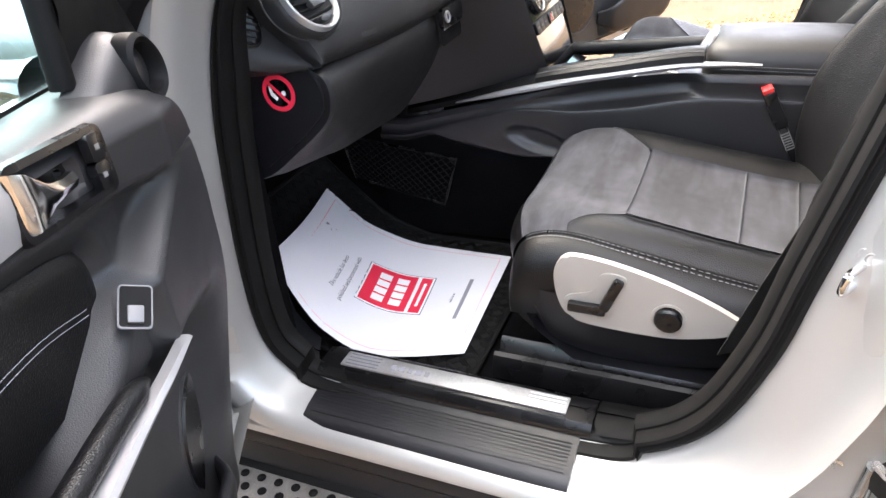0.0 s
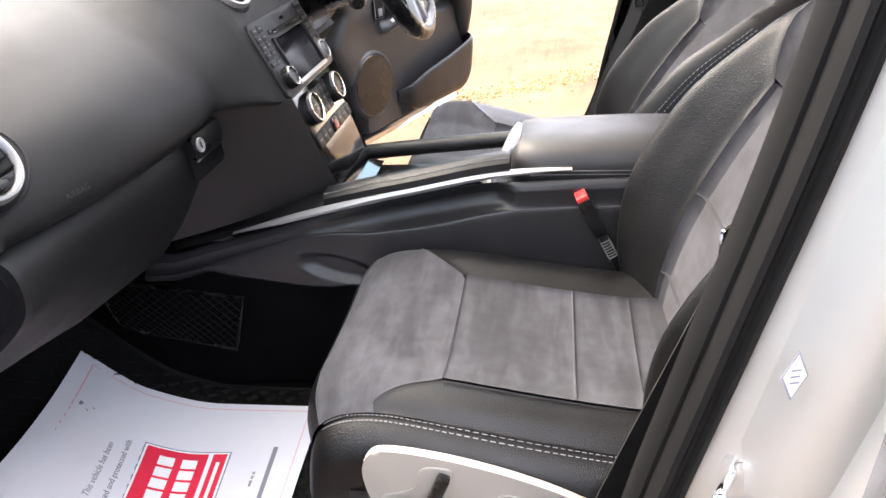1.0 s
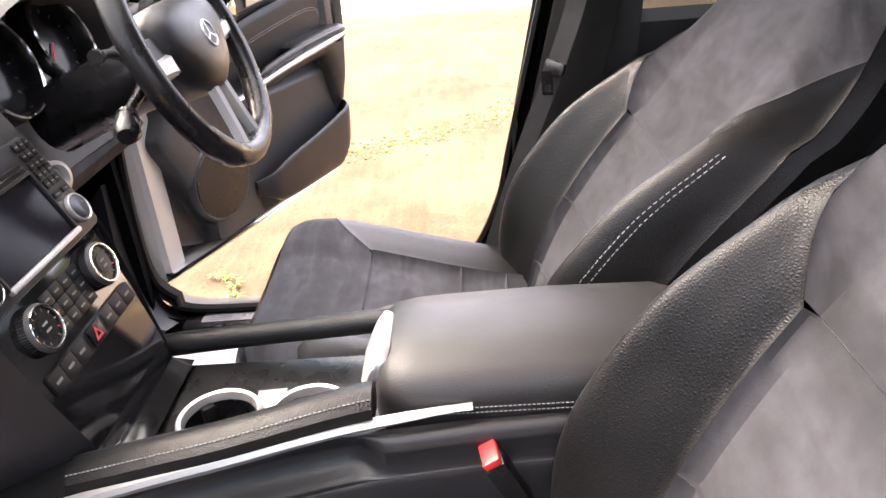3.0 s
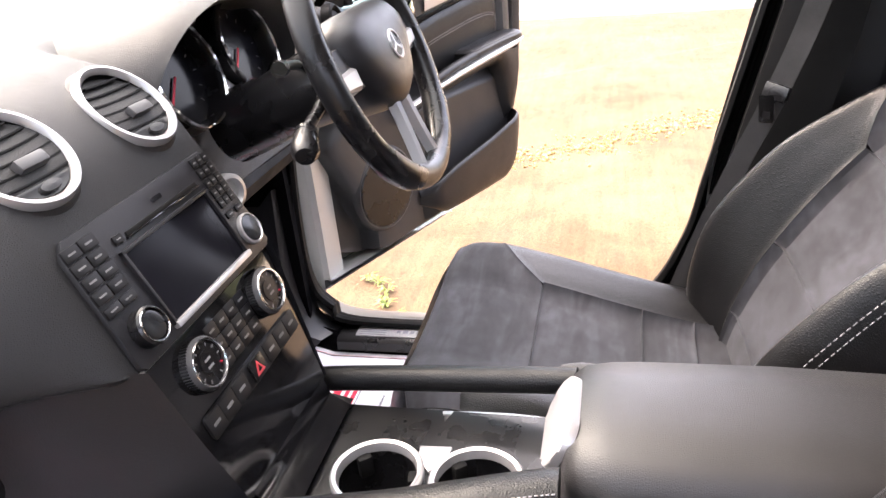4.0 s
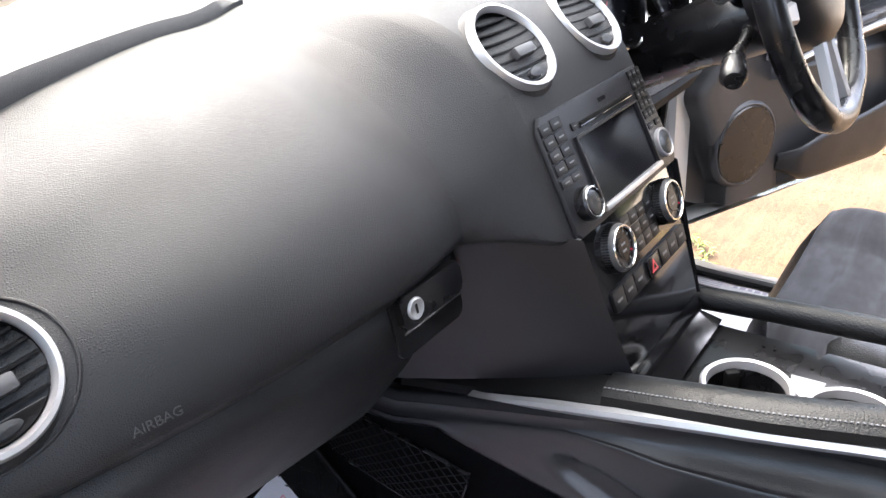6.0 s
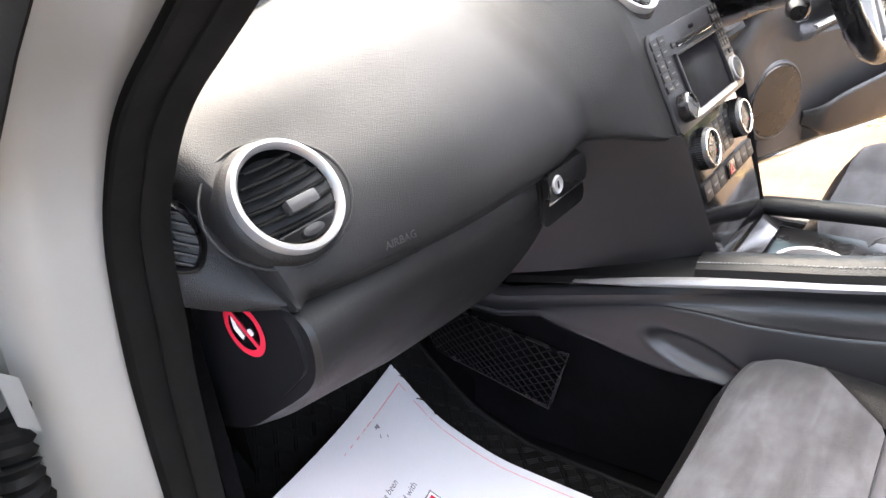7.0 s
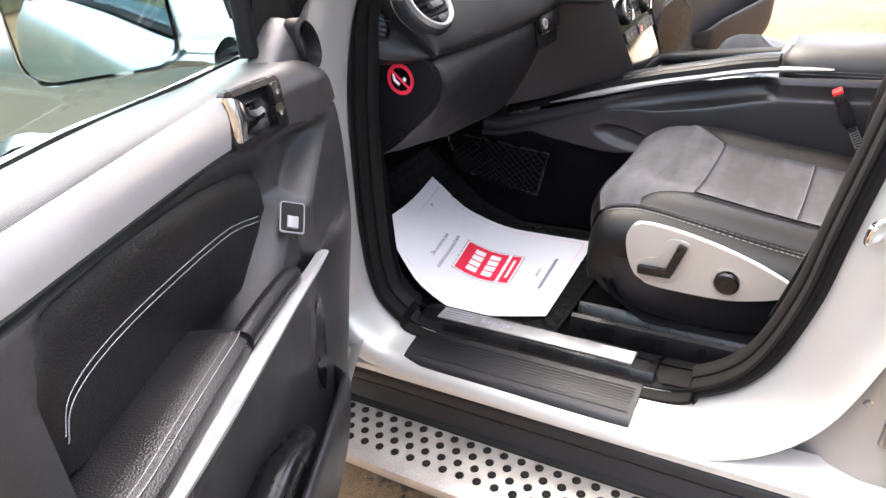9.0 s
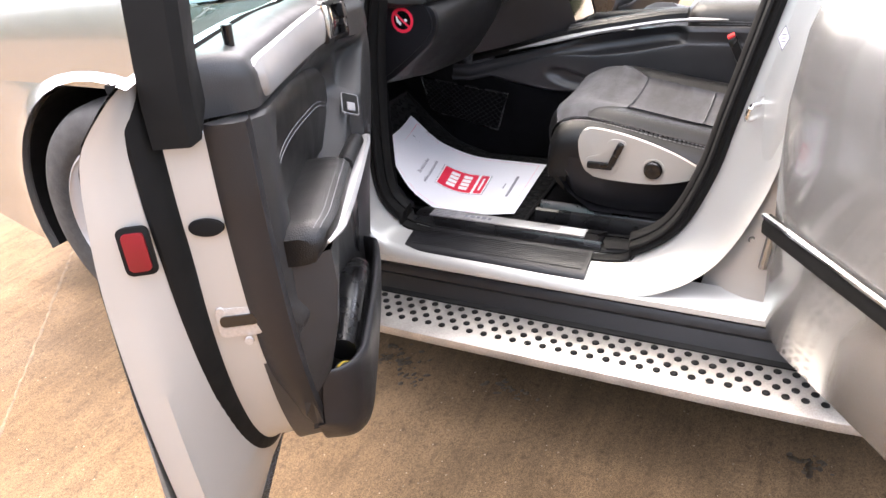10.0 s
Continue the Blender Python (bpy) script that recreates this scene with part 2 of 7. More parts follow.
def box(size, at=(0, 0, 0), bevel=0.0, m=None, bm=None, seg=2):
    """A box with rounded edges; m turns and moves it."""
    own = bmesh.new()
    bmesh.ops.create_cube(own, size=1.0)
    bmesh.ops.scale(own, vec=size, verts=own.verts)
    if bevel:
        bmesh.ops.bevel(own, geom=list(own.edges), offset=bevel, segments=seg, profile=0.6, affect="EDGES")
    bmesh.ops.translate(own, vec=at, verts=own.verts)
    if m is not None:
        bmesh.ops.transform(own, matrix=m, verts=own.verts)
    return merge(bm, own) if bm else own


def merge(bm, other):
    me = bpy.data.meshes.new("tmp")
    other.to_mesh(me)
    other.free()
    bm.from_mesh(me)
    bpy.data.meshes.remove(me)
    return bm


def lathe(profile, m, seg=32, bm=None):
    """Turns a profile of (radius, height) round the local z of the pose m."""
    rings = [[m @ Vector((r * math.cos(2 * math.pi * k / seg), r * math.sin(2 * math.pi * k / seg), h)) for k in range(seg)] for r, h in profile]
    bm = loft(rings, True, False, bm)
    if profile[-1][0] < 0.02 or profile[-1][0] < 0.3 * profile[0][0]:
        bm.verts.ensure_lookup_table()
        bm.faces.new(list(bm.verts)[-seg:])
    return bm


def plate(outline, thick, m, bevel=0.0, bm=None):
    """A flat plate of that outline (x, y), from z 0 up to thick, in the pose m."""
    own = bmesh.new()
    lo = [own.verts.new((x, y, 0)) for x, y in outline]
    hi = [own.verts.new((x, y, thick)) for x, y in outline]
    own.faces.new(lo[::-1])
    top = own.faces.new(hi)
    for i in range(len(lo)):
        j = (i + 1) % len(lo)
        own.faces.new((lo[i], lo[j], hi[j], hi[i]))
    if bevel:
        bmesh.ops.bevel(own, geom=list(top.edges), offset=bevel, segments=2, profile=0.6, affect="EDGES")
    bmesh.ops.transform(own, matrix=m, verts=own.verts)
    return merge(bm, own) if bm else own


def rounded(w, h, r, seg=5, cx=0.0, cy=0.0):
    """The outline of a rectangle with round corners."""
    out = []
    for k, (sx, sy) in enumerate(((1, 1), (-1, 1), (-1, -1), (1, -1))):
        for q in range(seg + 1):
            a = math.pi / 2 * (k + q / seg)
            out.append((cx + sx * (w / 2 - r) + r * math.cos(a), cy + sy * (h / 2 - r) + r * math.sin(a)))
    return out


def axes(at, x, n):
    """A pose at a place whose local x and z run along x and n."""
    n = Vector(n).normalized()
    x = Vector(x)
    x = (x - n * x.dot(n)).normalized()
    y = n.cross(x)
    return Matrix(((x.x, y.x, n.x, at[0]), (x.y, y.y, n.y, at[1]), (x.z, y.z, n.z, at[2]), (0, 0, 0, 1)))


def lettering(words, size, m, mat, parent, name="lettering", align="CENTER", bold=0.0):
    """Printed words, as a thin mesh in the pose m."""
    cu = bpy.data.curves.new("text", "FONT")
    cu.body, cu.size, cu.align_x, cu.align_y, cu.extrude, cu.offset = words, size, align, "CENTER", 0.0003, bold
    cu.resolution_u = 3
    ob = bpy.data.objects.new("text", cu)
    scene.collection.objects.link(ob)
    bpy.context.view_layer.update()
    me = bpy.data.meshes.new_from_object(ob.evaluated_get(bpy.context.evaluated_depsgraph_get()))
    bpy.data.objects.remove(ob)
    bm = bmesh.new()
    bm.from_mesh(me)
    bpy.data.meshes.remove(me)
    bmesh.ops.transform(bm, matrix=m, verts=bm.verts)
    return part(name, bm, mat, parent, smooth=False)


def lerp(a, b, t):
    return a + (b - a) * t


def curve1(keys, t):
    """Value at t of a list of (t, value), by a smooth curve that never overshoots."""
    n = len(keys)
    if t <= keys[0][0]:
        return keys[0][1]
    if t >= keys[-1][0]:
        return keys[-1][1]
    d = [(keys[i + 1][1] - keys[i][1]) / (keys[i + 1][0] - keys[i][0]) for i in range(n - 1)]

    def slope(i):
        if i == 0 or i == n - 1:
            return d[0] if i == 0 else d[-1]
        return 0.0 if d[i - 1] * d[i] <= 0 else 2 * d[i - 1] * d[i] / (d[i - 1] + d[i])
    i = max(k for k in range(n - 1) if keys[k][0] <= t)
    (a, va), (b, vb) = keys[i], keys[i + 1]
    h = b - a
    q = (t - a) / h
    return (va * (1 + 2 * q) * (1 - q) ** 2 + slope(i) * h * q * (1 - q) ** 2 + vb * q * q * (3 - 2 * q) + slope(i + 1) * h * q * q * (q - 1))


def step1(q):
    q = min(1.0, max(0.0, q))
    return q * q * (3 - 2 * q)


# ---- ground ----
def ground():
    xs = [-400, -60, -12, -6, -4, -3, -2, -1, 0, 1, 2, 3, 4, 5, 6, 7.6]
    ys = [-400, -60, -12, -6, -4, -2, -1, 0, 1, 2, 4, 6, 12, 60, 400]
    bm = loft([[(x, y, 0) for y in ys] for x in xs])
    return tagged(part("ground", bm, CONCRETE), "pale sandy concrete driveway, worn and dusty", "ground", kind="structure")


ground()


def far_kerb():
    bm = box((0.16, 30, 0.10), (7.75, 0, 0.0), 0.015)
    tagged(part("kerb", bm, material("kerb_stone", (0.42, 0.36, 0.31), 0.9, bump=0.5, bscale=90)), "low weathered concrete kerb", "kerb", kind="structure")
    bm = loft([[(x, y, 0.04) for y in (-400, -20, 0, 20, 400)] for x in (7.83, 20, 400)])
    tagged(part("verge", bm, material("verge", (0.36, 0.3, 0.22), 0.95, vary=0.4, fine=0.3, fscale=30, bump=0.8, bscale=40)), "bare sandy verge beyond the kerb", "verge", kind="structure")


far_kerb()


def boundary():
    """Plain dark walls, unseen and added, that close the drive beyond the view and cut low sky reflections."""
    # hedge green stands in for unknown surroundings; it darkens what the car sides reflect
    leaf = material("hedge", (0.045, 0.055, 0.03), 0.9, vary=0.5, vscale=1.5, fine=0.5, fscale=9, bump=1.0, bscale=12, spec=0.2)
    for k, (size, at) in enumerate((((1.2, 44, 3.0), (-10.0, -2, 1.5)), ((46, 1.2, 4.2), (12, -20, 2.1)), ((46, 1.2, 3.2), (12, 22, 1.6)), ((1.2, 44, 5.0), (34, -2, 2.5)))):
        tagged(part("wall_boundary_%d" % (k + 1), box(size, at, 0.25), leaf), "unseen dark green wall added to block low sky light", "hedge", kind="structure")


boundary()

# ---- car body, passenger side: door aperture ----
# points (y, z) where the rubber seal meets the paint
APERTURE = [(0.10, 1.256), (0.183, 1.190), (0.232, 1.128), (0.268, 1.062), (0.296, 0.97), (0.313, 0.867), (0.328, 0.66), (0.322, 0.52), (0.285, 0.455), (0.215, 0.425), (0.0, 0.42),
            (-0.27, 0.42), (-0.37, 0.447), (-0.45, 0.52), (-0.505, 0.65), (-0.535, 0.78), (-0.575, 0.95), (-0.62, 1.15), (-0.655, 1.35),
            (-0.675, 1.55), (-0.655, 1.66), (-0.58, 1.70), (-0.46, 1.685), (-0.30, 1.57), (-0.1, 1.412)]


def aperture(side):
    """Ring of (place, outward normal) round the door opening on that side of the car."""
    pts = spline([(0, y - (0.05 * step1((-0.30 - y) / 0.22) if side > 0 else 0.0), z) for y, z in APERTURE], 138, True)
    out = []
    for i, p in enumerate(pts):
        d = (pts[(i + 1) % len(pts)] - pts[i - 1]).normalized()
        out.append((p, Vector((0, d.z, -d.y)) * -1))
    c = sum((p for p, _ in out), Vector()) / len(out)
    return [(p, n if n.dot(p - c) > 0 else -n) for p, n in out]


def ring_loft(side, profile_of):
    """Skins the opening; profile_of(place, normal) gives the profile (outward, x) there."""
    rows_ = []
    for p, n in aperture(side):
        rows_.append([(side * x, p.y + n.y * o, p.z + n.z * o) for o, x in profile_of(p, n)])
    rows_.append(rows_[0])
    bm = loft(rows_)
    bmesh.ops.remove_doubles(bm, verts=bm.verts, dist=1e-5)
    return bm


def jamb_profile(p, n):
    a = [(0.0, 0.775), (0.002, 0.79), (0.008, 0.805), (0.016, 0.835), (0.022, 0.86), (0.035, 0.878), (0.06, 0.885), (0.085, 0.885), (0.10, 0.88)]
    s = [(0.0, 0.755), (0.003, 0.775), (0.012, 0.80), (0.022, 0.835), (0.027, 0.855), (0.034, 0.872), (0.045, 0.88), (0.052, 0.882), (0.058, 0.876)]
    b = [(0.0, 0.775), (0.003, 0.788), (0.02, 0.797), (0.04, 0.803), (0.058, 0.807), (0.075, 0.815), (0.09, 0.828), (0.10, 0.85), (0.105, 0.875)]
    ws = max(0.0, -n.z) ** 1.5
    wa = max(0.0, n.y) ** 1.5 if p.z < 1.3 else max(0.0, n.y)
    wb = max(0.0, -n.y) ** 1.5
    wt = max(0.0, n.z) ** 1.5
    tot = ws + wa + wb + wt
    return [tuple((ws * s[i][k] + (wa + wt) * a[i][k] + wb * b[i][k]) / tot for k in (0, 1)) for i in range(len(a))]


def seal_profile(p, n):
    d = 0.03 * max(0.0, -n.z) ** 3 * (1.0 if -0.34 < p.y < 0.26 else 0.0)
    w = 1.0 - 0.42 * step1((p.z - 0.95) / 0.15) * step1((p.y + 0.25) / 0.2)
    return [(o * w + d, x) for o, x in ((0.004, 0.768), (0.007, 0.784), (0.003, 0.794), (-0.004, 0.799), (-0.009, 0.794), (-0.012, 0.794), (-0.017, 0.801), (-0.022, 0.799), (-0.026, 0.788), (-0.026, 0.776), (-0.030, 0.776), (-0.034, 0.772), (-0.038, 0.764), (-0.038, 0.752), (-0.030, 0.748))]


def body_side(side, words):
    shell = thing("body_side", words, "car body", (side * 0.8, 0, 0))
    part("door_jamb", ring_loft(side, jamb_profile), JAMB, shell, "metallic silver painted door jamb")
    part("door_seal", ring_loft(side, seal_profile), RUBBER, shell, "black rubber door seal")
    part("pillar_foot", loft([[(side * x, y, z) for x, y in ((0.79, -0.50 - 0.06 * k), (0.826, -0.55 - 0.05 * k), (0.840, -0.60 - 0.02 * k), (0.842, -0.66), (0.79, -0.72))] for z, k in ((0.36, 0), (0.45, 0.3), (0.56, 0.8), (0.70, 1.0), (0.85, 1.1))] + [[(side * (x + 0.02 * (0.85 - z)), y - (z - 0.85) * 0.20, z) for x, y in ((0.79, -0.566), (0.826, -0.605), (0.840, -0.622), (0.842, -0.66), (0.79, -0.72))] for z in (1.0, 1.2, 1.45, 1.65)]), JAMB, shell, "silver pillar foot")
    # sill below the opening, cladding, and rear quarter of the pillar foot
    ys = [-0.80, -0.66, -0.3, 0, 0.3, 0.42]
    part("sill_panel", loft([[(side * x, y, z) for x, z in ((0.82, 0.405), (0.868, 0.382), (0.879, 0.372), (0.881, 0.360), (0.872, 0.352))] for y in ys]), JAMB, shell, "silver painted sill edge")
    part("cladding", loft([[(side * x, y, z) for x, z in ((0.875, 0.352), (0.868, 0.346), (0.873, 0.338), (0.876, 0.325), (0.87, 0.315), (0.876, 0.30), (0.885, 0.275), (0.875, 0.26), (0.84, 0.245), (0.80, 0.20), (0.6, 0.19))] for y in [-1.2, *ys, 0.7]]), HARD, shell, "black plastic sill cladding")
    return shell


body_side(-1, "silver metallic car body side with open door aperture")
right_side = body_side(1, "silver metallic far body side with open door aperture")
right_side.location.z += 0.03


def entry_trim(side):
    """Black scuff tread and the sill plate with its steel inlay."""
    s = side
    tread = thing("sill_tread", "black ribbed plastic scuff tread on the sill", "sill trim", (s * 0.8, 0, 0.4))
    prof = [(0.752, 0.413), (0.765, 0.4215), (0.80, 0.414), (0.835, 0.407), (0.852, 0.400), (0.862, 0.392), (0.864, 0.386)]
    bm = loft([[(s * x, y, z) for x, z in prof] for y in (-0.255, -0.25, 0.213, 0.218)])
    part("tread_strip", solid(bm, 0.004), HARD, tread)
    for k in range(9):
        x = 0.79 + k * 0.0065
        z = 0.4165 - (x - 0.79) * 0.235
        part("rib", box((0.0025, 0.45, 0.0007), (s * x, -0.02, z + 0.0006), 0.0005), HARD, tread)
    pl = thing("sill_plate", "black sill plate with brushed steel inlay", "sill trim", (s * 0.74, 0, 0.43))
    prof = [(0.775, 0.418), (0.772, 0.432), (0.764, 0.4405), (0.74, 0.443), (0.712, 0.443), (0.702, 0.436), (0.70, 0.415)]
    part("plate_frame", loft([[(s * x, y, z) for x, z in prof] for y in (-0.27, -0.262, 0.222, 0.23)]), SMOOTH, pl)
    inlay = part("inlay", box((0.038, 0.415, 0.004), (s * 0.737, -0.018, 0.4435), 0.0015), STEEL, pl, "brushed steel inlay with worn lettering")
    for y0 in (-0.19, 0.15):
        for k in range(4):
            part("groove", box((0.0022, 0.062, 0.0006), (s * (0.7245 + k * 0.0085), y0, 0.4457)), WHITE if y0 < 0 else GREY_INK, inlay)
    for k in range(5):
        part("worn_mark", box((0.012, 0.009 + 0.003 * (k % 2), 0.0004), (s * 0.738, 0.09 - k * 0.016, 0.4456)), GREY_INK, inlay)
    # inner kick trims fore and aft of the plate
    tr = thing("kick_trim", "black plastic trim along the footwell edge", "sill trim", (s * 0.7, 0.25, 0.4))
    rows_ = []
    for y, z, w in ((0.235, 0.437, 0.07), (0.26, 0.45, 0.075), (0.285, 0.485, 0.075), (0.297, 0.55, 0.07), (0.30, 0.65, 0.06), (0.295, 0.80, 0.05)):
        rows_.append([(s * 0.775, y + 0.012, z - 0.012), (s * 0.76, y, z), (s * (0.765 - w), y + 0.03, z + 0.004), (s * (0.755 - w), y + 0.06, z - 0.03), (s * (0.75 - w), y + 0.25, z - 0.03)])
    part("front_trim", loft(rows_), HARD, tr)
    rows_ = []
    for y, z in ((-0.272, 0.437), (-0.34, 0.442), (-0.40, 0.47), (-0.45, 0.53), (-0.49, 0.62), (-0.515, 0.72), (-0.55, 0.9), (-0.6, 1.12), (-0.64, 1.4), (-0.66, 1.62)):
        k = min(1, max(0, (-y - 0.27) / 0.2))
        y -= 0.055 * k if s > 0 else 0.0
        rows_.append([(s * 0.775, y - 0.012, z - 0.004), (s * 0.76, y + 0.002 * k, z + 0.003), (s * 0.72, y + 0.008 * k, z + 0.002), (s * 0.69, y - 0.03 * k, z - 0.01), (s * 0.67, y - 0.10 * k, z - 0.04)])
    part("rear_trim", loft(rows_), RUBBER, tr)
    return tread


entry_trim(-1)
entry_trim(1)


def running_board(side):
    s = side
    rb = thing("running_board", "aluminium running board with round black rubber studs", "running board", (s * 0.95, -0.25, 0.26))

    def outer(y):
        return 1.0 + 0.03 * (1 - min(1, abs((y + 0.24) / 1.0)) ** 4) - (0.10 * max(0, (-0.85 - y) / 0.25)) - 0.1 * max(0, (y - 0.5) / 0.25)
    ys = [-1.1 + k * 0.06 for k in range(31)]
    part("deck", loft([[(s * 0.86, y, 0.262), (s * 0.895, y, 0.27), (s * (outer(y) - 0.012), y, 0.270), (s * outer(y), y, 0.264), (s * (outer(y) + 0.003), y, 0.252), (s * outer(y), y, 0.242), (s * (outer(y) - 0.03), y, 0.236), (s * 0.86, y, 0.236)] for y in ys], True, True), ALU, rb)
    part("back_rail", loft([[(s * x, y, z) for x, z in ((0.862, 0.282), (0.885, 0.28), (0.893, 0.274), (0.893, 0.2))] for y in (-1.1, 0.7)]), RUBBER, rb, "black rubber edge strip")
    stud = bmesh.new()
    bmesh.ops.create_uvsphere(stud, u_segments=10, v_segments=5, radius=0.0088)
    bmesh.ops.scale(stud, vec=(1, 1, 0.42), verts=stud.verts)
    me = bpy.data.meshes.new("stud")
    stud.to_mesh(me)
    stud.free()
    me.materials.append(RUBBER)
    for p in me.polygons:
        p.use_smooth = True
    for k in range(42):
        for j in range(4):
            y = -0.98 + k * 0.0365 + (0.018 if j % 2 else 0)
            x = 0.908 + j * 0.0265
            if x > outer(y) - 0.016:
                continue
            o = new("stud", me)
            o.parent = rb
            o.matrix_parent_inverse = Matrix.Translation(rb.location).inverted()
            o.location = (s * x, y, 0.2715)
    return rb


running_board(-1)
running_board(1)


# ---- floor of the cabin ----
def cabin_floor():
    fl = thing("cabin_floor", "black carpeted car floor with rising toe board", "floor", (0, 0, 0.39), kind="structure")
    ys = [(-1.6, 0.40), (-0.7, 0.40), (-0.2, 0.395), (0.1, 0.392), (0.24, 0.394), (0.34, 0.425), (0.44, 0.50), (0.56, 0.62), (0.64, 0.74), (0.68, 0.95)]
    xs = [-0.735, -0.72, -0.69, -0.45, -0.25, -0.165, -0.15, 0.15, 0.165, 0.25, 0.45, 0.69, 0.72, 0.735]
    rows_ = []
    for y, z in ys:
        rows_.append([(x, y, z + (0.05 if abs(x) > 0.73 else 0.02 if abs(x) > 0.71 else 0) + (0.08 if abs(x) < 0.16 else 0.0)) for x in xs])
    part("carpet", loft(rows_), CARPET, fl)
    part("underbody", box((1.6, 4.2, 0.02), (0, -0.2, 0.21)), RUBBER, fl, "dark underbody")
    part("firewall", box((1.5, 0.02, 0.7), (0, 0.72, 0.8)), CARPET, fl, "black insulated bulkhead")
    part("kick_panel", box((0.02, 0.45, 0.6), (-0.735, 0.52, 0.68)), CARPET, fl)
    part("kick_panel", box((0.02, 0.45, 0.6), (0.735, 0.52, 0.68)), CARPET, fl)


cabin_floor()


# ---- outer shell that closes the cabin: roof, screens, rear ----
def shell():
    sh = thing("car_shell", "silver car roof, bonnet and rear body", "car body", (0, 0, 1.7))
    roof = []
    for y, z in [(-0.38, 1.70), (-0.48, 1.74), (-0.75, 1.77), (-1.4, 1.79), (-2.2, 1.73)]:
        roof.append([(x, y, z - 0.05 * (abs(x) / 0.72) ** 3) for x in (-0.74, -0.6, -0.3, 0, 0.3, 0.6, 0.74)])
    part("roof", solid(loft(roof), 0.03), PAINT, sh)
    head = [[(x, y, z - 0.045 - 0.05 * (abs(x) / 0.72) ** 3) for x in (-0.72, -0.3, 0, 0.3, 0.72)] for y, z in [(-0.40, 1.70), (-0.75, 1.75), (-1.4, 1.76), (-2.2, 1.70)]]
    part("headliner", loft(head), material("headliner", (0.72, 0.72, 0.70), 0.95, fine=0.1), sh, "pale grey cloth headliner")
    ws = []
    for y, z in ((1.0, 1.185), (0.6, 1.32), (0.25, 1.455), (-0.1, 1.60), (-0.38, 1.71)):
        ws.append([(x, y - 0.30 * (abs(x) / 0.72) ** 2 * (1 if y > 0 else 0.4), z - 0.012 * (abs(x) / 0.7) ** 2) for x in (-0.72, -0.5, -0.25, 0, 0.25, 0.5, 0.72)])
    w = part("windscreen", loft(ws), CLEAR, sh, "clear laminated windscreen")
    w.visible_shadow = False
    for s in (-1, 1):
        # A-pillar, inside trim and outside skin
        ap = [(s * 0.80, 0.50, 1.02), (s * 0.80, 0.33, 1.13), (s * 0.79, 0.15, 1.265), (s * 0.775, -0.10, 1.45), (s * 0.75, -0.44, 1.70)]
        edge = [(0.272, 1.0), (0.250, 1.07), (0.217, 1.128), (0.188, 1.164), (0.150, 1.198), (0.068, 1.258), (-0.10, 1.395), (-0.44, 1.67)]
        part("pillar_trim", loft([[(s * (0.766 - q), p.x + 1.6 * q * (0.6 + q * 4), p.y + 0.5 * q) for q in (0.0, 0.012, 0.03, 0.05, 0.075, 0.10)] for p in spline([(y, z, 0) for y, z in edge], 30)]), material("pillar_cloth", (0.42, 0.42, 0.41), 0.9, fine=0.08), sh, "pale grey pillar trim")
        part("pillar_skin", loft([[(p[0] + s * 0.070, p[1] + 0.02, p[2] + 0.005), (p[0] + s * 0.086, p[1] + 0.03, p[2] + 0.02), (p[0] + s * 0.07, p[1] + 0.06, p[2] + 0.04), (p[0] + s * 0.0, p[1] + 0.11, p[2] + 0.045)] for p in spline(ap[1:], 14)]), PAINT, sh, "silver windscreen pillar")
        part("gap_cover", solid(loft([[(s * 0.882, y - 0.022, z - 0.004), (s * 0.889, y, z), (s * 0.887, y + 0.024, z + 0.006), (s * 0.87, y + 0.03, z + 0.012)] for y, z in ((0.238, 1.150), (0.195, 1.190), (0.132, 1.245), (0.05, 1.31), (-0.1, 1.42))]), 0.003), RUBBER, sh, "black pillar gap cover")
        for y, z in ((0.222, 1.166), (0.165, 1.219)):
            part("trim_clip", lathe([(0.0095, -0.002), (0.009, 0.002), (0.006, 0.003), (0.001, 0.0025)], axes((s * 0.8905, y, z), (0, 1, 0), (s, -0.12, 0.1)), 18), RUBBER, sh, "black trim clip")
        part("roof_rail", loft([[(s * 0.72, y, z), (s * 0.80, y, z - 0.03), (s * 0.84, y, z - 0.08), (s * 0.80, y, z - 0.10)] for y, z in ((-0.38, 1.70), (-0.6, 1.76), (-1.4, 1.79), (-2.2, 1.73))]), PAINT, sh)
        # rear part of the body, past the rear door
        part("rear_body", loft([[(s * 0.78, y, 0.42), (s * 0.90, y, 0.5), (s * 0.93, y, 0.8), (s * 0.90, y, 1.1), (s * 0.80, y, 1.66)] for y in (-1.75, -2.3)]), PAINT, sh)
        part("pillar_post", loft([[(s * 0.765, y0, z), (s * 0.72, y0 - 0.02, z), (s * 0.70, y0 - 0.14, z), (s * 0.78, y0 - 0.16, z)] for y0, z in ((-0.63, 0.45), (-0.65, 0.8), (-0.67, 1.1), (-0.71, 1.70))]), HARD, sh, "black B-pillar trim")
    # closed rear door on the far side, with dark glass
    part("far_rear_door", loft([[(x, y, z) for x, z in ((0.74, 0.40), (0.71, 0.45), (0.70, 0.75), (0.69, 0.80), (0.71, 0.85), (0.73, 1.06), (0.76, 1.08))] for y in (-0.70, -1.2, -1.72)]), HARD, sh, "black trim of the closed far rear door")
    part("far_rear_glass", loft([[(0.76, y, 1.06), (0.74, y, 1.68)] for y in (-0.72, -1.7)]), PRIVACY, sh, "dark privacy glass")
    part("tailgate", box((1.7, 0.05, 1.3), (0, -2.3, 1.07), 0.02), PAINT, sh)
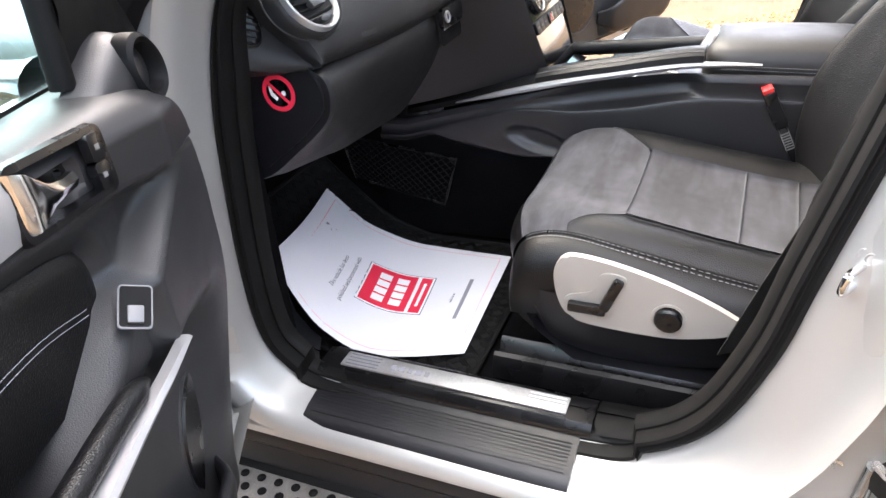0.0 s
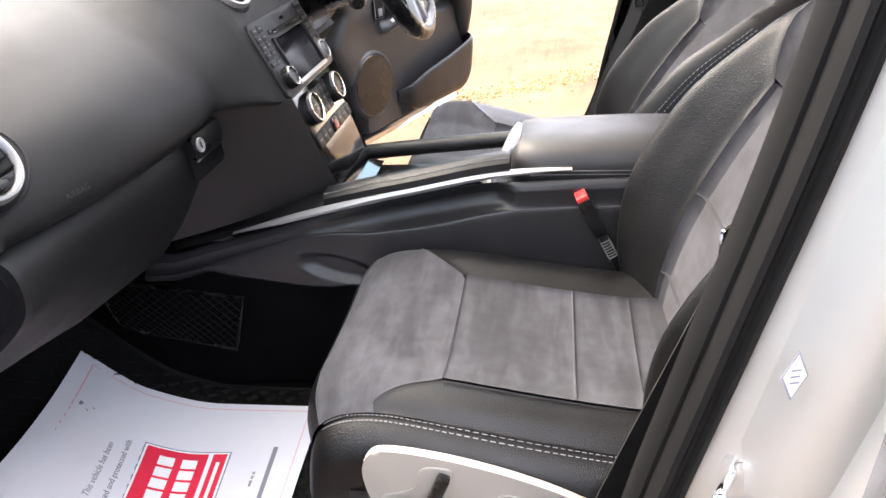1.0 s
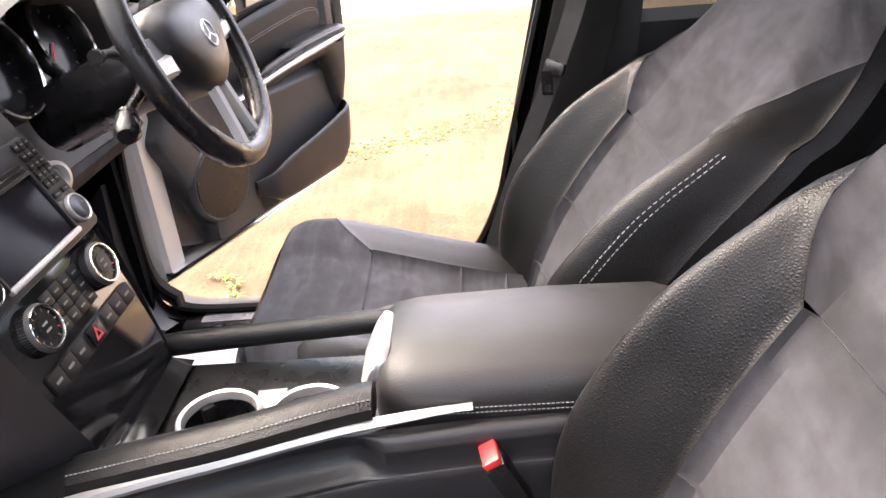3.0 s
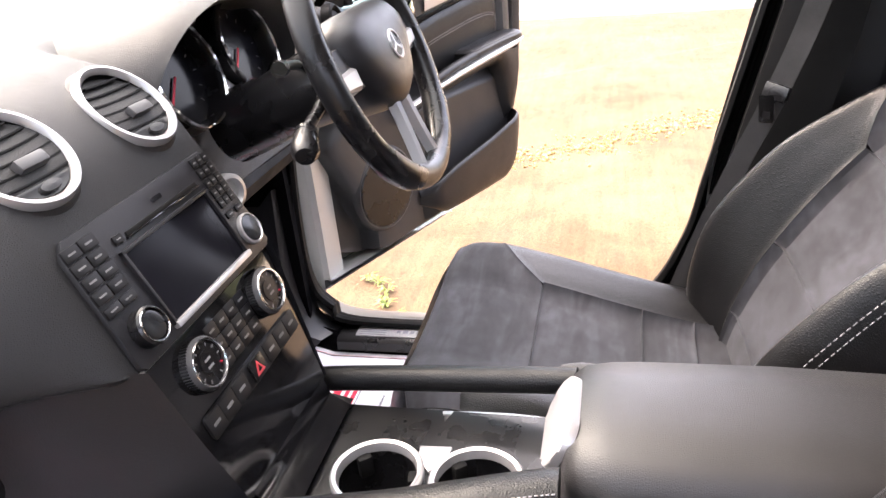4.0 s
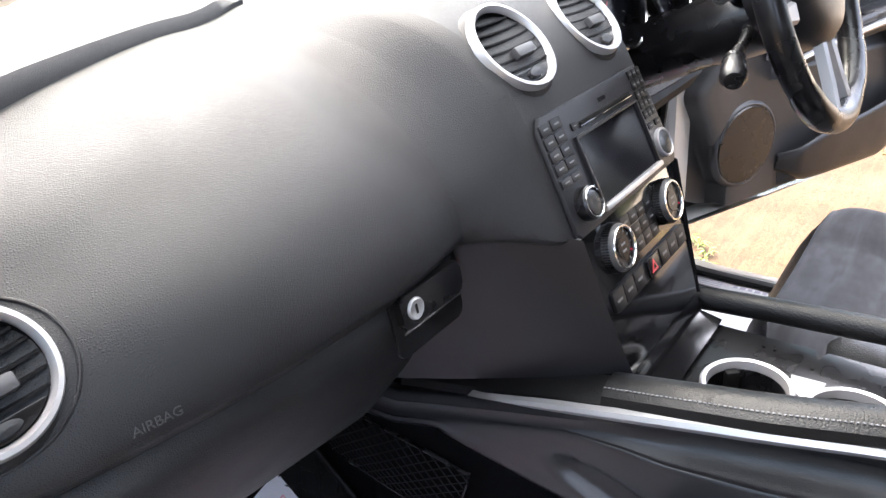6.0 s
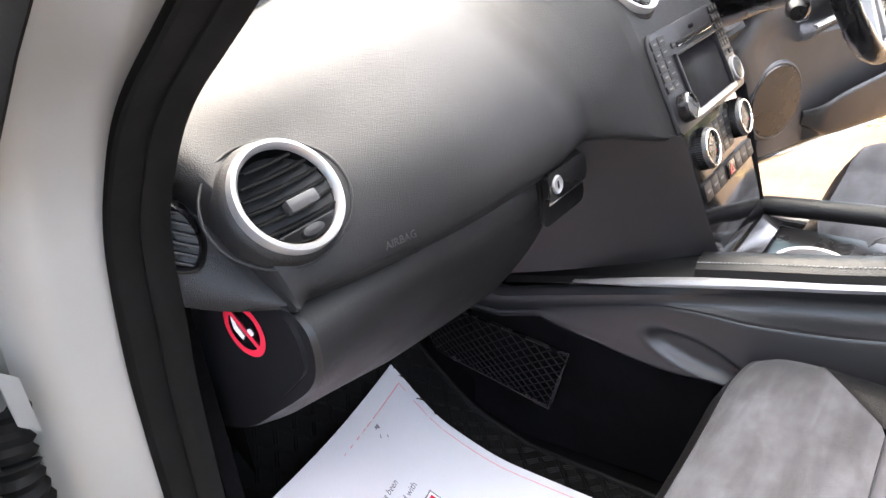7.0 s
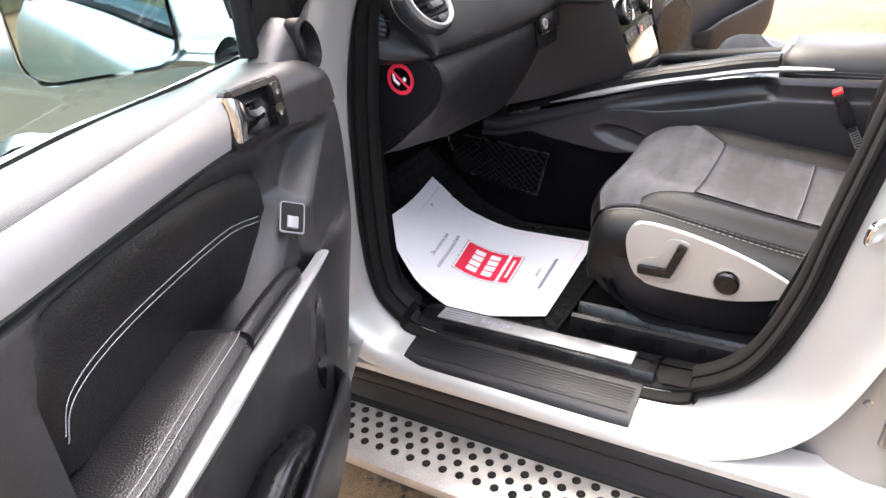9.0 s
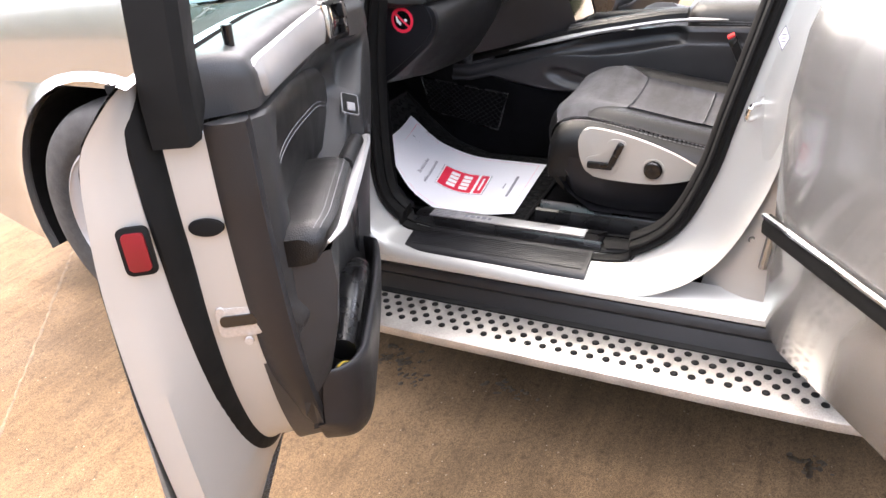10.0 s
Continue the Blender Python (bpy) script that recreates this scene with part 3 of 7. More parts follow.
    part("rear_seatback", box((1.36, 0.16, 0.75), (0, -1.55, 0.85), 0.05), LEATHER, sh, "black rear bench backrest")
    part("rear_bench", box((1.36, 0.5, 0.2), (0, -1.3, 0.58), 0.05), LEATHER, sh, "black rear bench cushion")
    # bonnet and cowl
    bn = []
    for y, z in ((0.92, 1.16), (1.0, 1.172), (1.2, 1.165), (1.6, 1.105), (1.95, 0.98), (2.05, 0.82)):
        bn.append([(x, y - 0.22 * (abs(x) / 0.8) ** 2 * (1.0 if y < 1 else 0.7), z - 0.03 * (abs(x) / 0.8) ** 2.5) for x in (-0.80, -0.6, -0.3, 0, 0.3, 0.6, 0.80)])
    part("bonnet", loft(bn), PAINT, sh, "silver bonnet")
    part("cowl", loft([[(x, y - 0.24 * (abs(x) / 0.75) ** 2, z) for x in (-0.66, -0.4, 0, 0.4, 0.66)] for y, z in ((0.94, 1.13), (0.99, 1.155), (1.03, 1.15))]), HARD, sh, "black wiper cowl")
    return sh


shell()


def fender(side):
    s = side
    fe = thing("front_wing", "silver front wing with black wheel arch", "car wing", (s * 0.9, 1.0, 0.6))
    cy, cz, R = 1.07, 0.375, 0.43
    rows_ = []
    for k in range(25):
        a = math.radians(200 - k * 220 / 24)
        py, pz = cy + R * math.cos(a), cz + R * math.sin(a)
        # ray out to the wing's border
        col = []
        for q in (0, 0.1, 0.3, 0.6, 1.0):
            ty = cy + math.cos(a) * 0.95
            tz = cz + math.sin(a) * 0.95
            ty, tz = max(0.45, min(1.95, ty)), max(0.40 if ty > cy else 0.25, min(1.03, tz))
            y, z = lerp(py, ty, q), lerp(pz, tz, q)
            x = 0.935 + 0.02 * (q < 0.05) - 0.13 * max(0, (z - 0.80) / 0.23) ** 2
            col.append((s * x, y, z))
        rows_.append([(s * 0.80, py, pz), (s * 0.93, py, pz)] + col)
    part("wing_panel", loft(rows_), PAINT, fe)
    liner = [[(s * x, cy + 0.425 * math.cos(math.radians(200 - k * 10)), cz + 0.425 * math.sin(math.radians(200 - k * 10))) for x in (0.93, 0.6)] for k in range(23)]
    part("arch_liner", loft(liner), RUBBER, fe, "black wheel arch liner")
    wall_ = [[(s * 0.6, cy + y, z) for z in (0.15, 1.0)] for y in (-0.6, 0.6)]
    part("arch_back", loft(wall_), RUBBER, fe)
    edge = [(0.936, 0.385, 0.78), (0.934, 0.385, 0.90), (0.925, 0.385, 1.0), (0.912, 0.365, 1.06), (0.895, 0.32, 1.115), (0.872, 0.275, 1.150), (0.835, 0.30, 1.160), (0.79, 0.42, 1.152)]
    top = []
    for k in range(15):
        t = k / 14
        top.append([(s * x, lerp(y0, 1.85, t), z - (0.16 * max(0.0, t - 0.3) ** 1.5 + 0.03 * t) * step1((z - 0.78) / 0.37)) for x, y0, z in edge])
    part("wing_top", loft(top), PAINT, fe, "silver upper wing")
    part("scuttle_corner", loft([[(s * 0.795, y, 1.150), (s * 0.74, y + 0.05, 1.160), (s * 0.64, y + 0.12, 1.166), (s * 0.50, y + 0.20, 1.170)] for y in (0.41, 0.55, 0.80)]), PAINT, fe, "silver corner by the windscreen")
    part("shut_line", tube(spline([(s * 0.868, 0.285, 1.1525), (s * 0.845, 0.36, 1.1605), (s * 0.815, 0.48, 1.158), (s * 0.797, 0.60, 1.152), (s * 0.792, 0.9, 1.146)], 30), 0.0022, 8), RUBBER, fe, "dark bonnet shut line")
    part("wing_gap", loft([[(s * 0.875, y0 + 0.012, z), (s * 0.885, y0 - 0.028, z - 0.004), (s * 0.902, y0 - 0.018, z), (s * 0.908, y0 + 0.004, z)] for y0, z in ((0.385, 0.62), (0.385, 0.90), (0.383, 1.0), (0.362, 1.055), (0.322, 1.105), (0.28, 1.142))]), RUBBER, fe, "black seal behind the wing")
    w = thing("front_wheel", "black tyre on silver alloy wheel", "wheel", (s * 0.862, cy, 0.37))
    m = axes((s * 0.862, cy, 0.37), (0, 1, 0), (s, 0, 0))
    part("tyre", lathe([(0.25, 0.085), (0.262, 0.095), (0.28, 0.10), (0.33, 0.095), (0.352, 0.08), (0.364, 0.055), (0.368, 0.0), (0.364, -0.06), (0.33, -0.1), (0.25, -0.1)], m, 56), TYRE, w)
    rim = part("rim", lathe([(0.252, 0.088), (0.245, 0.092), (0.236, 0.08), (0.232, 0.02), (0.225, -0.02), (0.05, -0.02)], m, 48), SATIN, w, "silver alloy rim")
    for k in range(10):
        mm = m @ Matrix.Rotation(2 * math.pi * k / 10, 4, "Z")
        part("spoke", box((0.20, 0.028, 0.03), (0.135, 0, 0.05), 0.008, mm), SATIN, rim)
    part("hub", lathe([(0.06, 0.0), (0.06, 0.06), (0.045, 0.07), (0.02, 0.072)], m, 24), SATIN, rim)
    return fe


fender(-1)
fender(1)


# ---- front seats ----
def patch(surf, s0, s1, t0, t1, ns=14, nt=14, dip=0.005, tb=None, ta=None):
    """A padded panel of a surface, with its borders drawn in; ta and tb bend its t borders by s."""
    def steps(n):
        return [0, 0.015, 0.05] + [0.05 + 0.9 * k / n for k in range(1, n)] + [0.95, 0.985, 1]
    rows_ = []
    for a in steps(ns):
        s = lerp(s0, s1, a)
        lo = ta(s) if ta else t0
        hi = tb(s) if tb else t1
        row = []
        for b in steps(nt):
            t = lerp(lo, hi, b)
            p = surf(s, t)
            n = (surf(s + 0.01, t) - surf(s - 0.01, t)).cross(surf(s, t + 0.01) - surf(s, t - 0.01)).normalized()
            e = min(a, 1 - a, b, 1 - b)
            row.append(p - n * (dip if e < 0.001 else dip * 0.35 if e < 0.03 else 0.0))
        rows_.append(row)
    return loft(rows_)


def front_seat(cx, out, words, cat_group, dy=0.0, rise=0.0, tilt=0.0):
    """A front seat centred at cx; out is -1 or 1, the side of its door."""
    seat = thing("car_seat", words, "car seat", (cx, -0.35, 0.40), cat_group)
    mid = spline([(0, -0.082, 0.545), (0, -0.058, 0.60), (0, -0.062, 0.655), (0, -0.095, 0.694), (0, -0.165, 0.703), (0, -0.268, 0.688), (0, -0.413, 0.662), (0, -0.52, 0.648), (0, -0.62, 0.645)], 90)

    def cush(s, t):
        f = max(0.0, min(88.999, t * 89))
        i = int(f)
        p = mid[i].lerp(mid[i + 1], f - i)
        w = curve1([(0, 0.222), (0.3, 0.226), (0.5, 0.218), (0.7, 0.222), (1, 0.225)], t)
        a = abs(s)
        wide = s * out > 0 and out > 0
        if wide:
            w *= 1.18
        lift = (0.6 if s * out > 0 and out < 0 else 1.0) * curve1([(0.25, 0.0), (0.34, 0.0 if out < 0 else 0.012), (0.48, 0.006), (0.62, 0.017), (0.82, 0.021), (1, 0.015)], t)
        bump_ = curve1([(0.52, 0.0), (0.78, 1.0), (0.90, 0.9), (1.0, 0.35)], a) * lift
        if wide:
            bump_ = curve1([(0.45, 0.0), (0.72, 0.75), (0.88, 1.0), (1.0, 0.8)], a) * curve1([(0.22, 0.0), (0.34, 0.020), (0.48, 0.027), (0.62, 0.031), (0.82, 0.034), (1, 0.028)], t)
        round_ = -0.016 * max(0, (a - 0.80) / 0.2) ** 2.2
        back = -0.045 * curve1([(0.0, 1), (0.45, 0.35), (0.7, 0)], t) * max(0, (a - 0.45) / 0.55) ** 2.5
        return Vector((cx + s * w, p.y + back, p.z + bump_ + (round_ if t > 0.3 else round_ * t / 0.3) - 0.006 * (1 - min(1, a / 0.55) ** 2) * (t > 0.2)))

    TN = 0.615

    def edge(q):
        return (0.735 if out < 0 else 0.56) if q == out else 0.57

    def nose(s):
        a, e = abs(s), edge(1 if s > 0 else -1)
        return TN - (TN - 0.50) * curve1([(e, 0), (e + 0.4 * (1 - e), 0.55), (e + 0.8 * (1 - e), 1.0)], a)

    part("cushion_front", patch(cush, -1, 1, 0.0, 0.34, 40, 8, 0.003), LEATHER, seat, "black leather front edge")
    part("cushion_nose", patch(cush, -1, 1, 0.34, TN, 40, 22, 0.0025, tb=nose), SUEDE, seat, "grey suede cushion front")
    cuts = [TN, 0.775, 0.885, 1.0]
    for a, b in zip(cuts, cuts[1:]):
        part("cushion_panel", patch(cush, -edge(-1), edge(1), a, b, 20, 10, 0.006), SUEDE, seat, "grey suede panel")
    for q in (-1, 1):
        part("cushion_bolster", patch(cush, q * edge(q), q * 1.0, TN, 1, 14, 20, 0.002, ta=nose), LEATHER, seat, "black leather side bolster")
    # skirt round the cushion
    rim = [(-1, t) for t in [1 - k / 16 for k in range(17)]] + [(-1 + 2 * k / 14, 0.0) for k in range(1, 14)] + [(1, k / 16) for k in range(17)]
    sk = []
    for s, t in rim:
        p = cush(s, t)
        o = Vector((s if abs(s) == 1 else 0, 0, 0))
        low = 0.53 + 0.03 * t
        fl = curve1([(0, 0.35), (0.2, 0.8), (0.45, 1)], t)
        sk.append([p + o * 0.001 + Vector((0, 0, -0.003)), Vector((p.x + o.x * 0.016 * fl, p.y, p.z - 0.008)), Vector((p.x + o.x * 0.034 * fl, p.y, p.z - 0.024)), Vector((p.x + o.x * 0.046 * fl, p.y, p.z - 0.05)), Vector((p.x + o.x * 0.046 * fl, p.y, lerp(p.z, low, 0.75))), Vector((p.x + o.x * 0.036 * fl, p.y - (0.01 if t == 0 else 0), low)), Vector((p.x - o.x * 0.05, p.y - (0.04 if t == 0 else 0), low - 0.02))])
    part("cushion_skirt", loft(sk), LEATHER, seat, "black leather cushion skirt")
    # double stitching along the edge of the cushion on the door side
    for q in (-1, 1):
        for off in (0.0, 0.007):
            bm = bmesh.new()
            for k in range(64):
                t = 0.36 + k * 0.0096
                a, b = cush(q * 0.995, t), cush(q * 0.995, t + 0.006)
                dz = Vector((q * (0.004 + off), 0, -0.0015 - off * 0.45))
                tube([a + dz, b + dz], 0.0007, 5, bm=bm)
            part("stitching", bm, THREAD, seat, "pale double stitching")
    # lower base and runners
    part("seat_base", loft([[(cx + w * 0.252 * 1.0, y, z) for w in (-1, -0.9, 0.9, 1)] for y, z in ((-0.10, 0.56), (-0.14, 0.50), (-0.2, 0.455), (-0.45, 0.455), (-0.60, 0.50), (-0.62, 0.60))]), HARD, seat, "black plastic seat base")
    for q in (-1, 1):
        side = [(cx + q * x, y, z) for x, y, z in ((0.262, -0.13, 0.57), (0.268, -0.17, 0.53), (0.262, -0.28, 0.508), (0.258, -0.42, 0.52), (0.262, -0.56, 0.57))]
        top = [(p[0], p[1], 0.60) for p in side]
        low = [(p[0] - q * 0.03, p[1], p[2] - 0.05) for p in side]
        part("side_cover", loft([spline(top, 20), spline(side, 20), spline(low, 20)]), HARD, seat, "black plastic side cover")
        part("runner", loft([[(cx + q * x, y, z) for x, z in ((0.280, 0.40), (0.279, 0.425), (0.272, 0.446), (0.264, 0.450), (0.257, 0.444), (0.250, 0.430), (0.238, 0.428), (0.228, 0.446), (0.220, 0.452), (0.212, 0.445), (0.205, 0.39))] for y in (-0.06, -0.075, -0.3, -0.55, -0.62)], False, False), SMOOTH, seat, "black runner cover")
    # switch panel on the door side
    m = Matrix(((0, 0, out, cx + out * (0.270 if out < 0 else 0.306)), (1, 0, 0, 0), (0, 1, 0, -0.004 if out < 0 else -0.035), (0, 0, 0, 1)))
    shape = spline([(-0.172, 0.655, 0), (-0.183, 0.68, 0), (-0.205, 0.688, 0), (-0.26, 0.682, 0), (-0.33, 0.665, 0), (-0.40, 0.640, 0), (-0.455, 0.612, 0), (-0.462, 0.600, 0), (-0.43, 0.580, 0), (-0.36, 0.563, 0), (-0.28, 0.561, 0), (-0.215, 0.566, 0), (-0.19, 0.582, 0), (-0.176, 0.615, 0)], 70, True)
    panel = part("switch_panel", plate([(p.x, p.y) for p in shape], 0.012, m, 0.005), BEIGE_SILVER, seat, "champagne silver seat switch panel")
    inset = spline([(-0.193, 0.592, 0), (-0.225, 0.578, 0), (-0.262, 0.58, 0), (-0.278, 0.625, 0), (-0.286, 0.66, 0), (-0.262, 0.667, 0), (-0.245, 0.66, 0), (-0.235, 0.63, 0), (-0.195, 0.615, 0)], 40, True)
    part("switch_surround", plate([(p.x, p.y) for p in inset], 0.0145, m, 0.001), BEIGE_SILVER, panel)
    part("seat_switch", box((0.062, 0.017, 0.014), (-0.228, 0.60, 0.02), 0.005, m), SMOOTH, panel, "black cushion switch")
    mm = m @ Matrix.Translation((-0.262, 0.622, 0.02)) @ Matrix.Rotation(radians(-68), 4, "Z")
    part("backrest_switch", box((0.062, 0.017, 0.014), (-0.01, 0.0, 0), 0.005, mm), SMOOTH, panel, "black backrest switch")
    knob = m @ Matrix.Translation((-0.353, 0.60, 0.012))
    part("knob_ring", lathe([(0.0265, 0), (0.0265, 0.0025), (0.023, 0.003)], knob, 32), BEIGE_SILVER, panel)
    part("lumbar_knob", lathe([(0.021, 0), (0.021, 0.009), (0.018, 0.012), (0.008, 0.0105), (0.003, 0.012)], knob, 32), SMOOTH, panel, "black lumbar knob")
    # backrest
    axis = spline([(0, -0.575, 0.60), (0, -0.588, 0.68), (0, -0.620, 0.78), (0, -0.678, 0.90), (0, -0.748, 1.02), (0, -0.812, 1.13), (0, -0.862, 1.22), (0, -0.90, 1.30), (0, -0.925, 1.335), (0, -0.96, 1.335)], 100)

    def back(s, t):
        f = max(0.0, min(98.999, t * 99))
        i = int(f)
        p = axis[i].lerp(axis[i + 1], f - i)
        w = curve1([(0, 0.235), (0.12, 0.258), (0.3, 0.272), (0.45, 0.265), (0.57, 0.236), (0.70, 0.185), (0.85, 0.150), (1, 0.12)], t)
        a = abs(s)
        lift = curve1([(0, 0.045), (0.12, 0.082), (0.26, 0.104), (0.36, 0.096), (0.47, 0.055), (0.57, 0.008), (1, 0.0)], t)
        e = 0.5 + 0.12 * min(1, t / 0.42)
        b = curve1([(e - 0.04, 0), (0.5 * (e + 0.84), 0.62), (0.84, 1.0), (0.92, 0.86), (1, 0.25)], a) * lift
        tuck = 0.05 * max(0, (a - 0.84) / 0.16) ** 2 + 0.012 * (a ** 4) * (t > 0.5)
        dome = 0.010 * (1 - a * a) * curve1([(0.45, 0), (0.6, 1), (1, 1)], t) - 0.006 * (1 - min(1, a / 0.55) ** 2) * (t < 0.42)
        return Vector((cx + s * w, p.y + b * 0.93 - tuck + dome, p.z + b * 0.36))

    def top(s):
        return curve1([(0.62, 0.42), (0.82, 0.52), (1.0, 0.62)], abs(s))

    def steps(n):
        return [0, 0.015, 0.05] + [0.05 + 0.9 * k / n for k in range(1, n)] + [0.95, 0.985, 1]

    def back_patch(sfun, tfun, na, nb, dip):
        rows2 = []
        for a in steps(na):
            row = []
            for b in steps(nb):
                s_ = sfun(a, b)
                t_ = tfun(s_, b)
                p = back(s_, t_)
                n = (back(s_ + 0.01, t_) - back(s_ - 0.01, t_)).cross(back(s_, t_ + 0.01) - back(s_, t_ - 0.01)).normalized()
                e = min(a, 1 - a, b, 1 - b)
                row.append(p - n * (dip if e < 0.001 else dip * 0.3 if e < 0.03 else 0.0))
            rows2.append(row)
        return loft(rows2)

    def s0(t):
        return 0.5 + 0.12 * min(1.0, t / 0.42)
    cuts = [0.02, 0.13, 0.265, 0.42]
    for lo, hi in zip(cuts, cuts[1:]):
        part("back_panel", back_patch(lambda a, b: lerp(-1, 1, a) * s0(lerp(lo, hi, b)), lambda s_, b: lerp(lo, hi, b), 20, 10, 0.006), SUEDE, seat, "grey suede back panel")
    part("back_upper", back_patch(lambda a, b: lerp(-1, 1, a), lambda s_, b: lerp(top(s_), 0.97, b), 40, 20, 0.005), SUEDE, seat, "grey suede shoulder and head area")
    for q in (-1, 1):
        part("back_wing", back_patch(lambda a, b: q * lerp(s0(0.42 * b), 1, a), lambda s_, b: b * top(s_), 20, 30, 0.005), LEATHER, seat, "black leather backrest wing")
    rows_ = []
    for k in range(40):
        t = k / 39
        l, r = back(-1, t), back(1, t)
        d = Vector((0, -0.10 + 0.04 * t, -0.01))
        rows_.append([l, l + Vector((-0.008, -0.03, 0)), l + d + Vector((0.01, 0, 0)), (l + r) / 2 + d * 1.25, r + d + Vector((-0.01, 0, 0)), r + Vector((0.008, -0.03, 0)), r])
    part("back_shell", loft(rows_), LEATHER, seat, "black leather backrest shell")
    part("back_crown", loft([[back(-1 + 2 * k / 20, t) for k in range(21)] for t in (0.965, 0.985, 1.0)]), LEATHER, seat)
    for q in (-1, 1):
        bm = bmesh.new()
        for k in range(52):
            t = 0.10 + k * 0.0072
            a, b = back(q * 0.925, t), back(q * 0.925, t + 0.0045)
            o = (back(q * 0.935, t) - back(q * 0.915, t)).cross(back(q * 0.925, t + 0.01) - back(q * 0.925, t - 0.01)).normalized() * 0.0018
            tube([a + o, b + o], 0.0007, 5, bm=bm)
            c, d = back(q * 0.937, t), back(q * 0.937, t + 0.0045)
            tube([c + o, d + o], 0.0007, 5, bm=bm)
        part("stitching", bm, THREAD, seat, "pale double stitching")
    seat.location.y += dy
    seat.location.z += rise
    seat.rotation_euler.x = radians(tilt)
    return seat


front_seat(-0.380, -1, "black leather and grey suede passenger seat with power switches", "front seats", -0.008)
front_seat(0.395, 1, "black leather and grey suede driver seat", "front seats", 0.034, -0.015, 7.0)


def buckle():
    b = thing("belt_buckle", "black seat belt buckle with red release button", "seat belt buckle", (-0.142, -0.50, 0.69))
    m = axes((-0.147, -0.487, 0.738), (1, 0.15, 0), (0.0, 0.45, 0.9))
    part("stalk", box((0.034, 0.016, 0.075), (0, 0, -0.055), 0.004, m), SMOOTH, b)
    part("housing", box((0.04, 0.024, 0.075), (0, 0, 0.02), 0.005, m), SMOOTH, b)
    part("release_button", box((0.036, 0.02, 0.01), (0, 0, 0.060), 0.003, m), RED_PLASTIC, b, "red release button")
    for k in range(7):
        part("band", box((0.0355, 0.0175, 0.0024), (0, 0, -0.03 - k * 0.0055), 0.0005, m), PRINT, b, "pale woven band")
    return b


buckle()


def belt(side):
    s = side
    b = thing("seat_belt", "black webbing seat belt hanging at the pillar", "seat belt", (s * 0.68, -0.62, 0.6))
    shift = (-0.028, -0.034, 0.022) if s > 0 else (0, 0, 0)

    def strap(pts, w, across):
        rows_ = []
        for p in spline(pts, 24):
            a = Vector(across) * w / 2
            rows_.append([p - a, p, p + a])
        return solid(loft(rows_), 0.0015)
    part("webbing", strap([(s * 0.672, -0.455, 0.56), (s * 0.670, -0.50, 0.70), (s * 0.667, -0.555, 0.86), (s * 0.660, -0.60, 0.98), (s * 0.672, -0.655, 1.15), (s * 0.69, -0.72, 1.45)], 0.040, (s * -0.45, -0.88, 0.15)), WEB, b)
    tg = part("tongue", box((0.056, 0.016, 0.05) if s < 0 else (0.044, 0.012, 0.026), (0, 0, 0), 0.005, axes((s * 0.657, -0.60, 0.985), (s * -0.62, -0.76, 0.15), (0.1 * s, -0.32, 1))), SMOOTH, b, "black tongue grip")
    bl = axes((s * 0.643, -0.586, 0.962), (s * -0.62, -0.76, 0.15), (-s * 0.75, 0.65, 0.1))
    part("tongue_blade", plate(rounded(0.026, 0.044, 0.004), 0.003, bl), CHROME, tg, "steel tongue")
    b.location += Vector(shift)
    part("tongue_slot", plate(rounded(0.012, 0.012, 0.002), 0.0034, bl @ Matrix.Translation((0, -0.010, 0))), SMOOTH, tg, "dark slot in the tongue")
    return b


belt(-1)
belt(1)


# ---- paper mat with print, and the rubber mat below ----
def rubber_mat(cx, words):
    mat_ = thing("floor_mat", words, "floor mat", (cx, 0.2, 0.40))

    def surf(u, v, h=0.0):
        x = cx + lerp(-0.24, 0.235, u)
        y = lerp(-0.035, 0.52, v)
        z = 0.399 + curve1([(0.24, 0), (0.34, 0.032), (0.44, 0.108), (0.56, 0.228)], y) + h
        return Vector((x, y, z))
    part("mat_sheet", solid(loft([[surf(i / 12, j / 30, 0.003) for j in range(31)] for i in range(13)]), 0.004), RUBBER, mat_)
    part("mat_rim", tube([surf(*p, 0.005) for p in [(0, k / 20) for k in range(20)] + [(k / 10, 1) for k in range(10)] + [(1, 1 - k / 20) for k in range(20)] + [(1 - k / 10, 0) for k in range(10)]], 0.005, 8, True), RUBBER, mat_)
    bm = bmesh.new()
    for i in range(24):
        for j in range(28):
            u, v = (i + 0.5) / 24, (j + 0.5) / 28
            p = surf(u, v, 0.0045)
            d = Vector((0.007, 0.007, 0)) if (i + j) % 2 else Vector((0.007, -0.007, 0))
            e = Vector((-d.y, d.x, 0)).normalized() * 0.0045
            for k in (-1, 0, 1):
                q = surf(u, v, 0.0045) + e * k
                z0 = surf(u, v + 0.012 * d.y / 0.007 * 0.9, 0.0045).z
                z1 = surf(u, v - 0.012 * d.y / 0.007 * 0.9, 0.0045).z
                a, b = q + d, q - d
                a.z, b.z = z0, z1
                tube([a, b], 0.0014, 4, bm=bm)
    tagged(part("tread_pattern", bm, RUBBER, mat_), kind="stuff")
    return mat_


rubber_mat(-0.45, "black rubber floor mat with chevron tread")
rubber_mat(0.45, "black rubber floor mat in driver footwell")


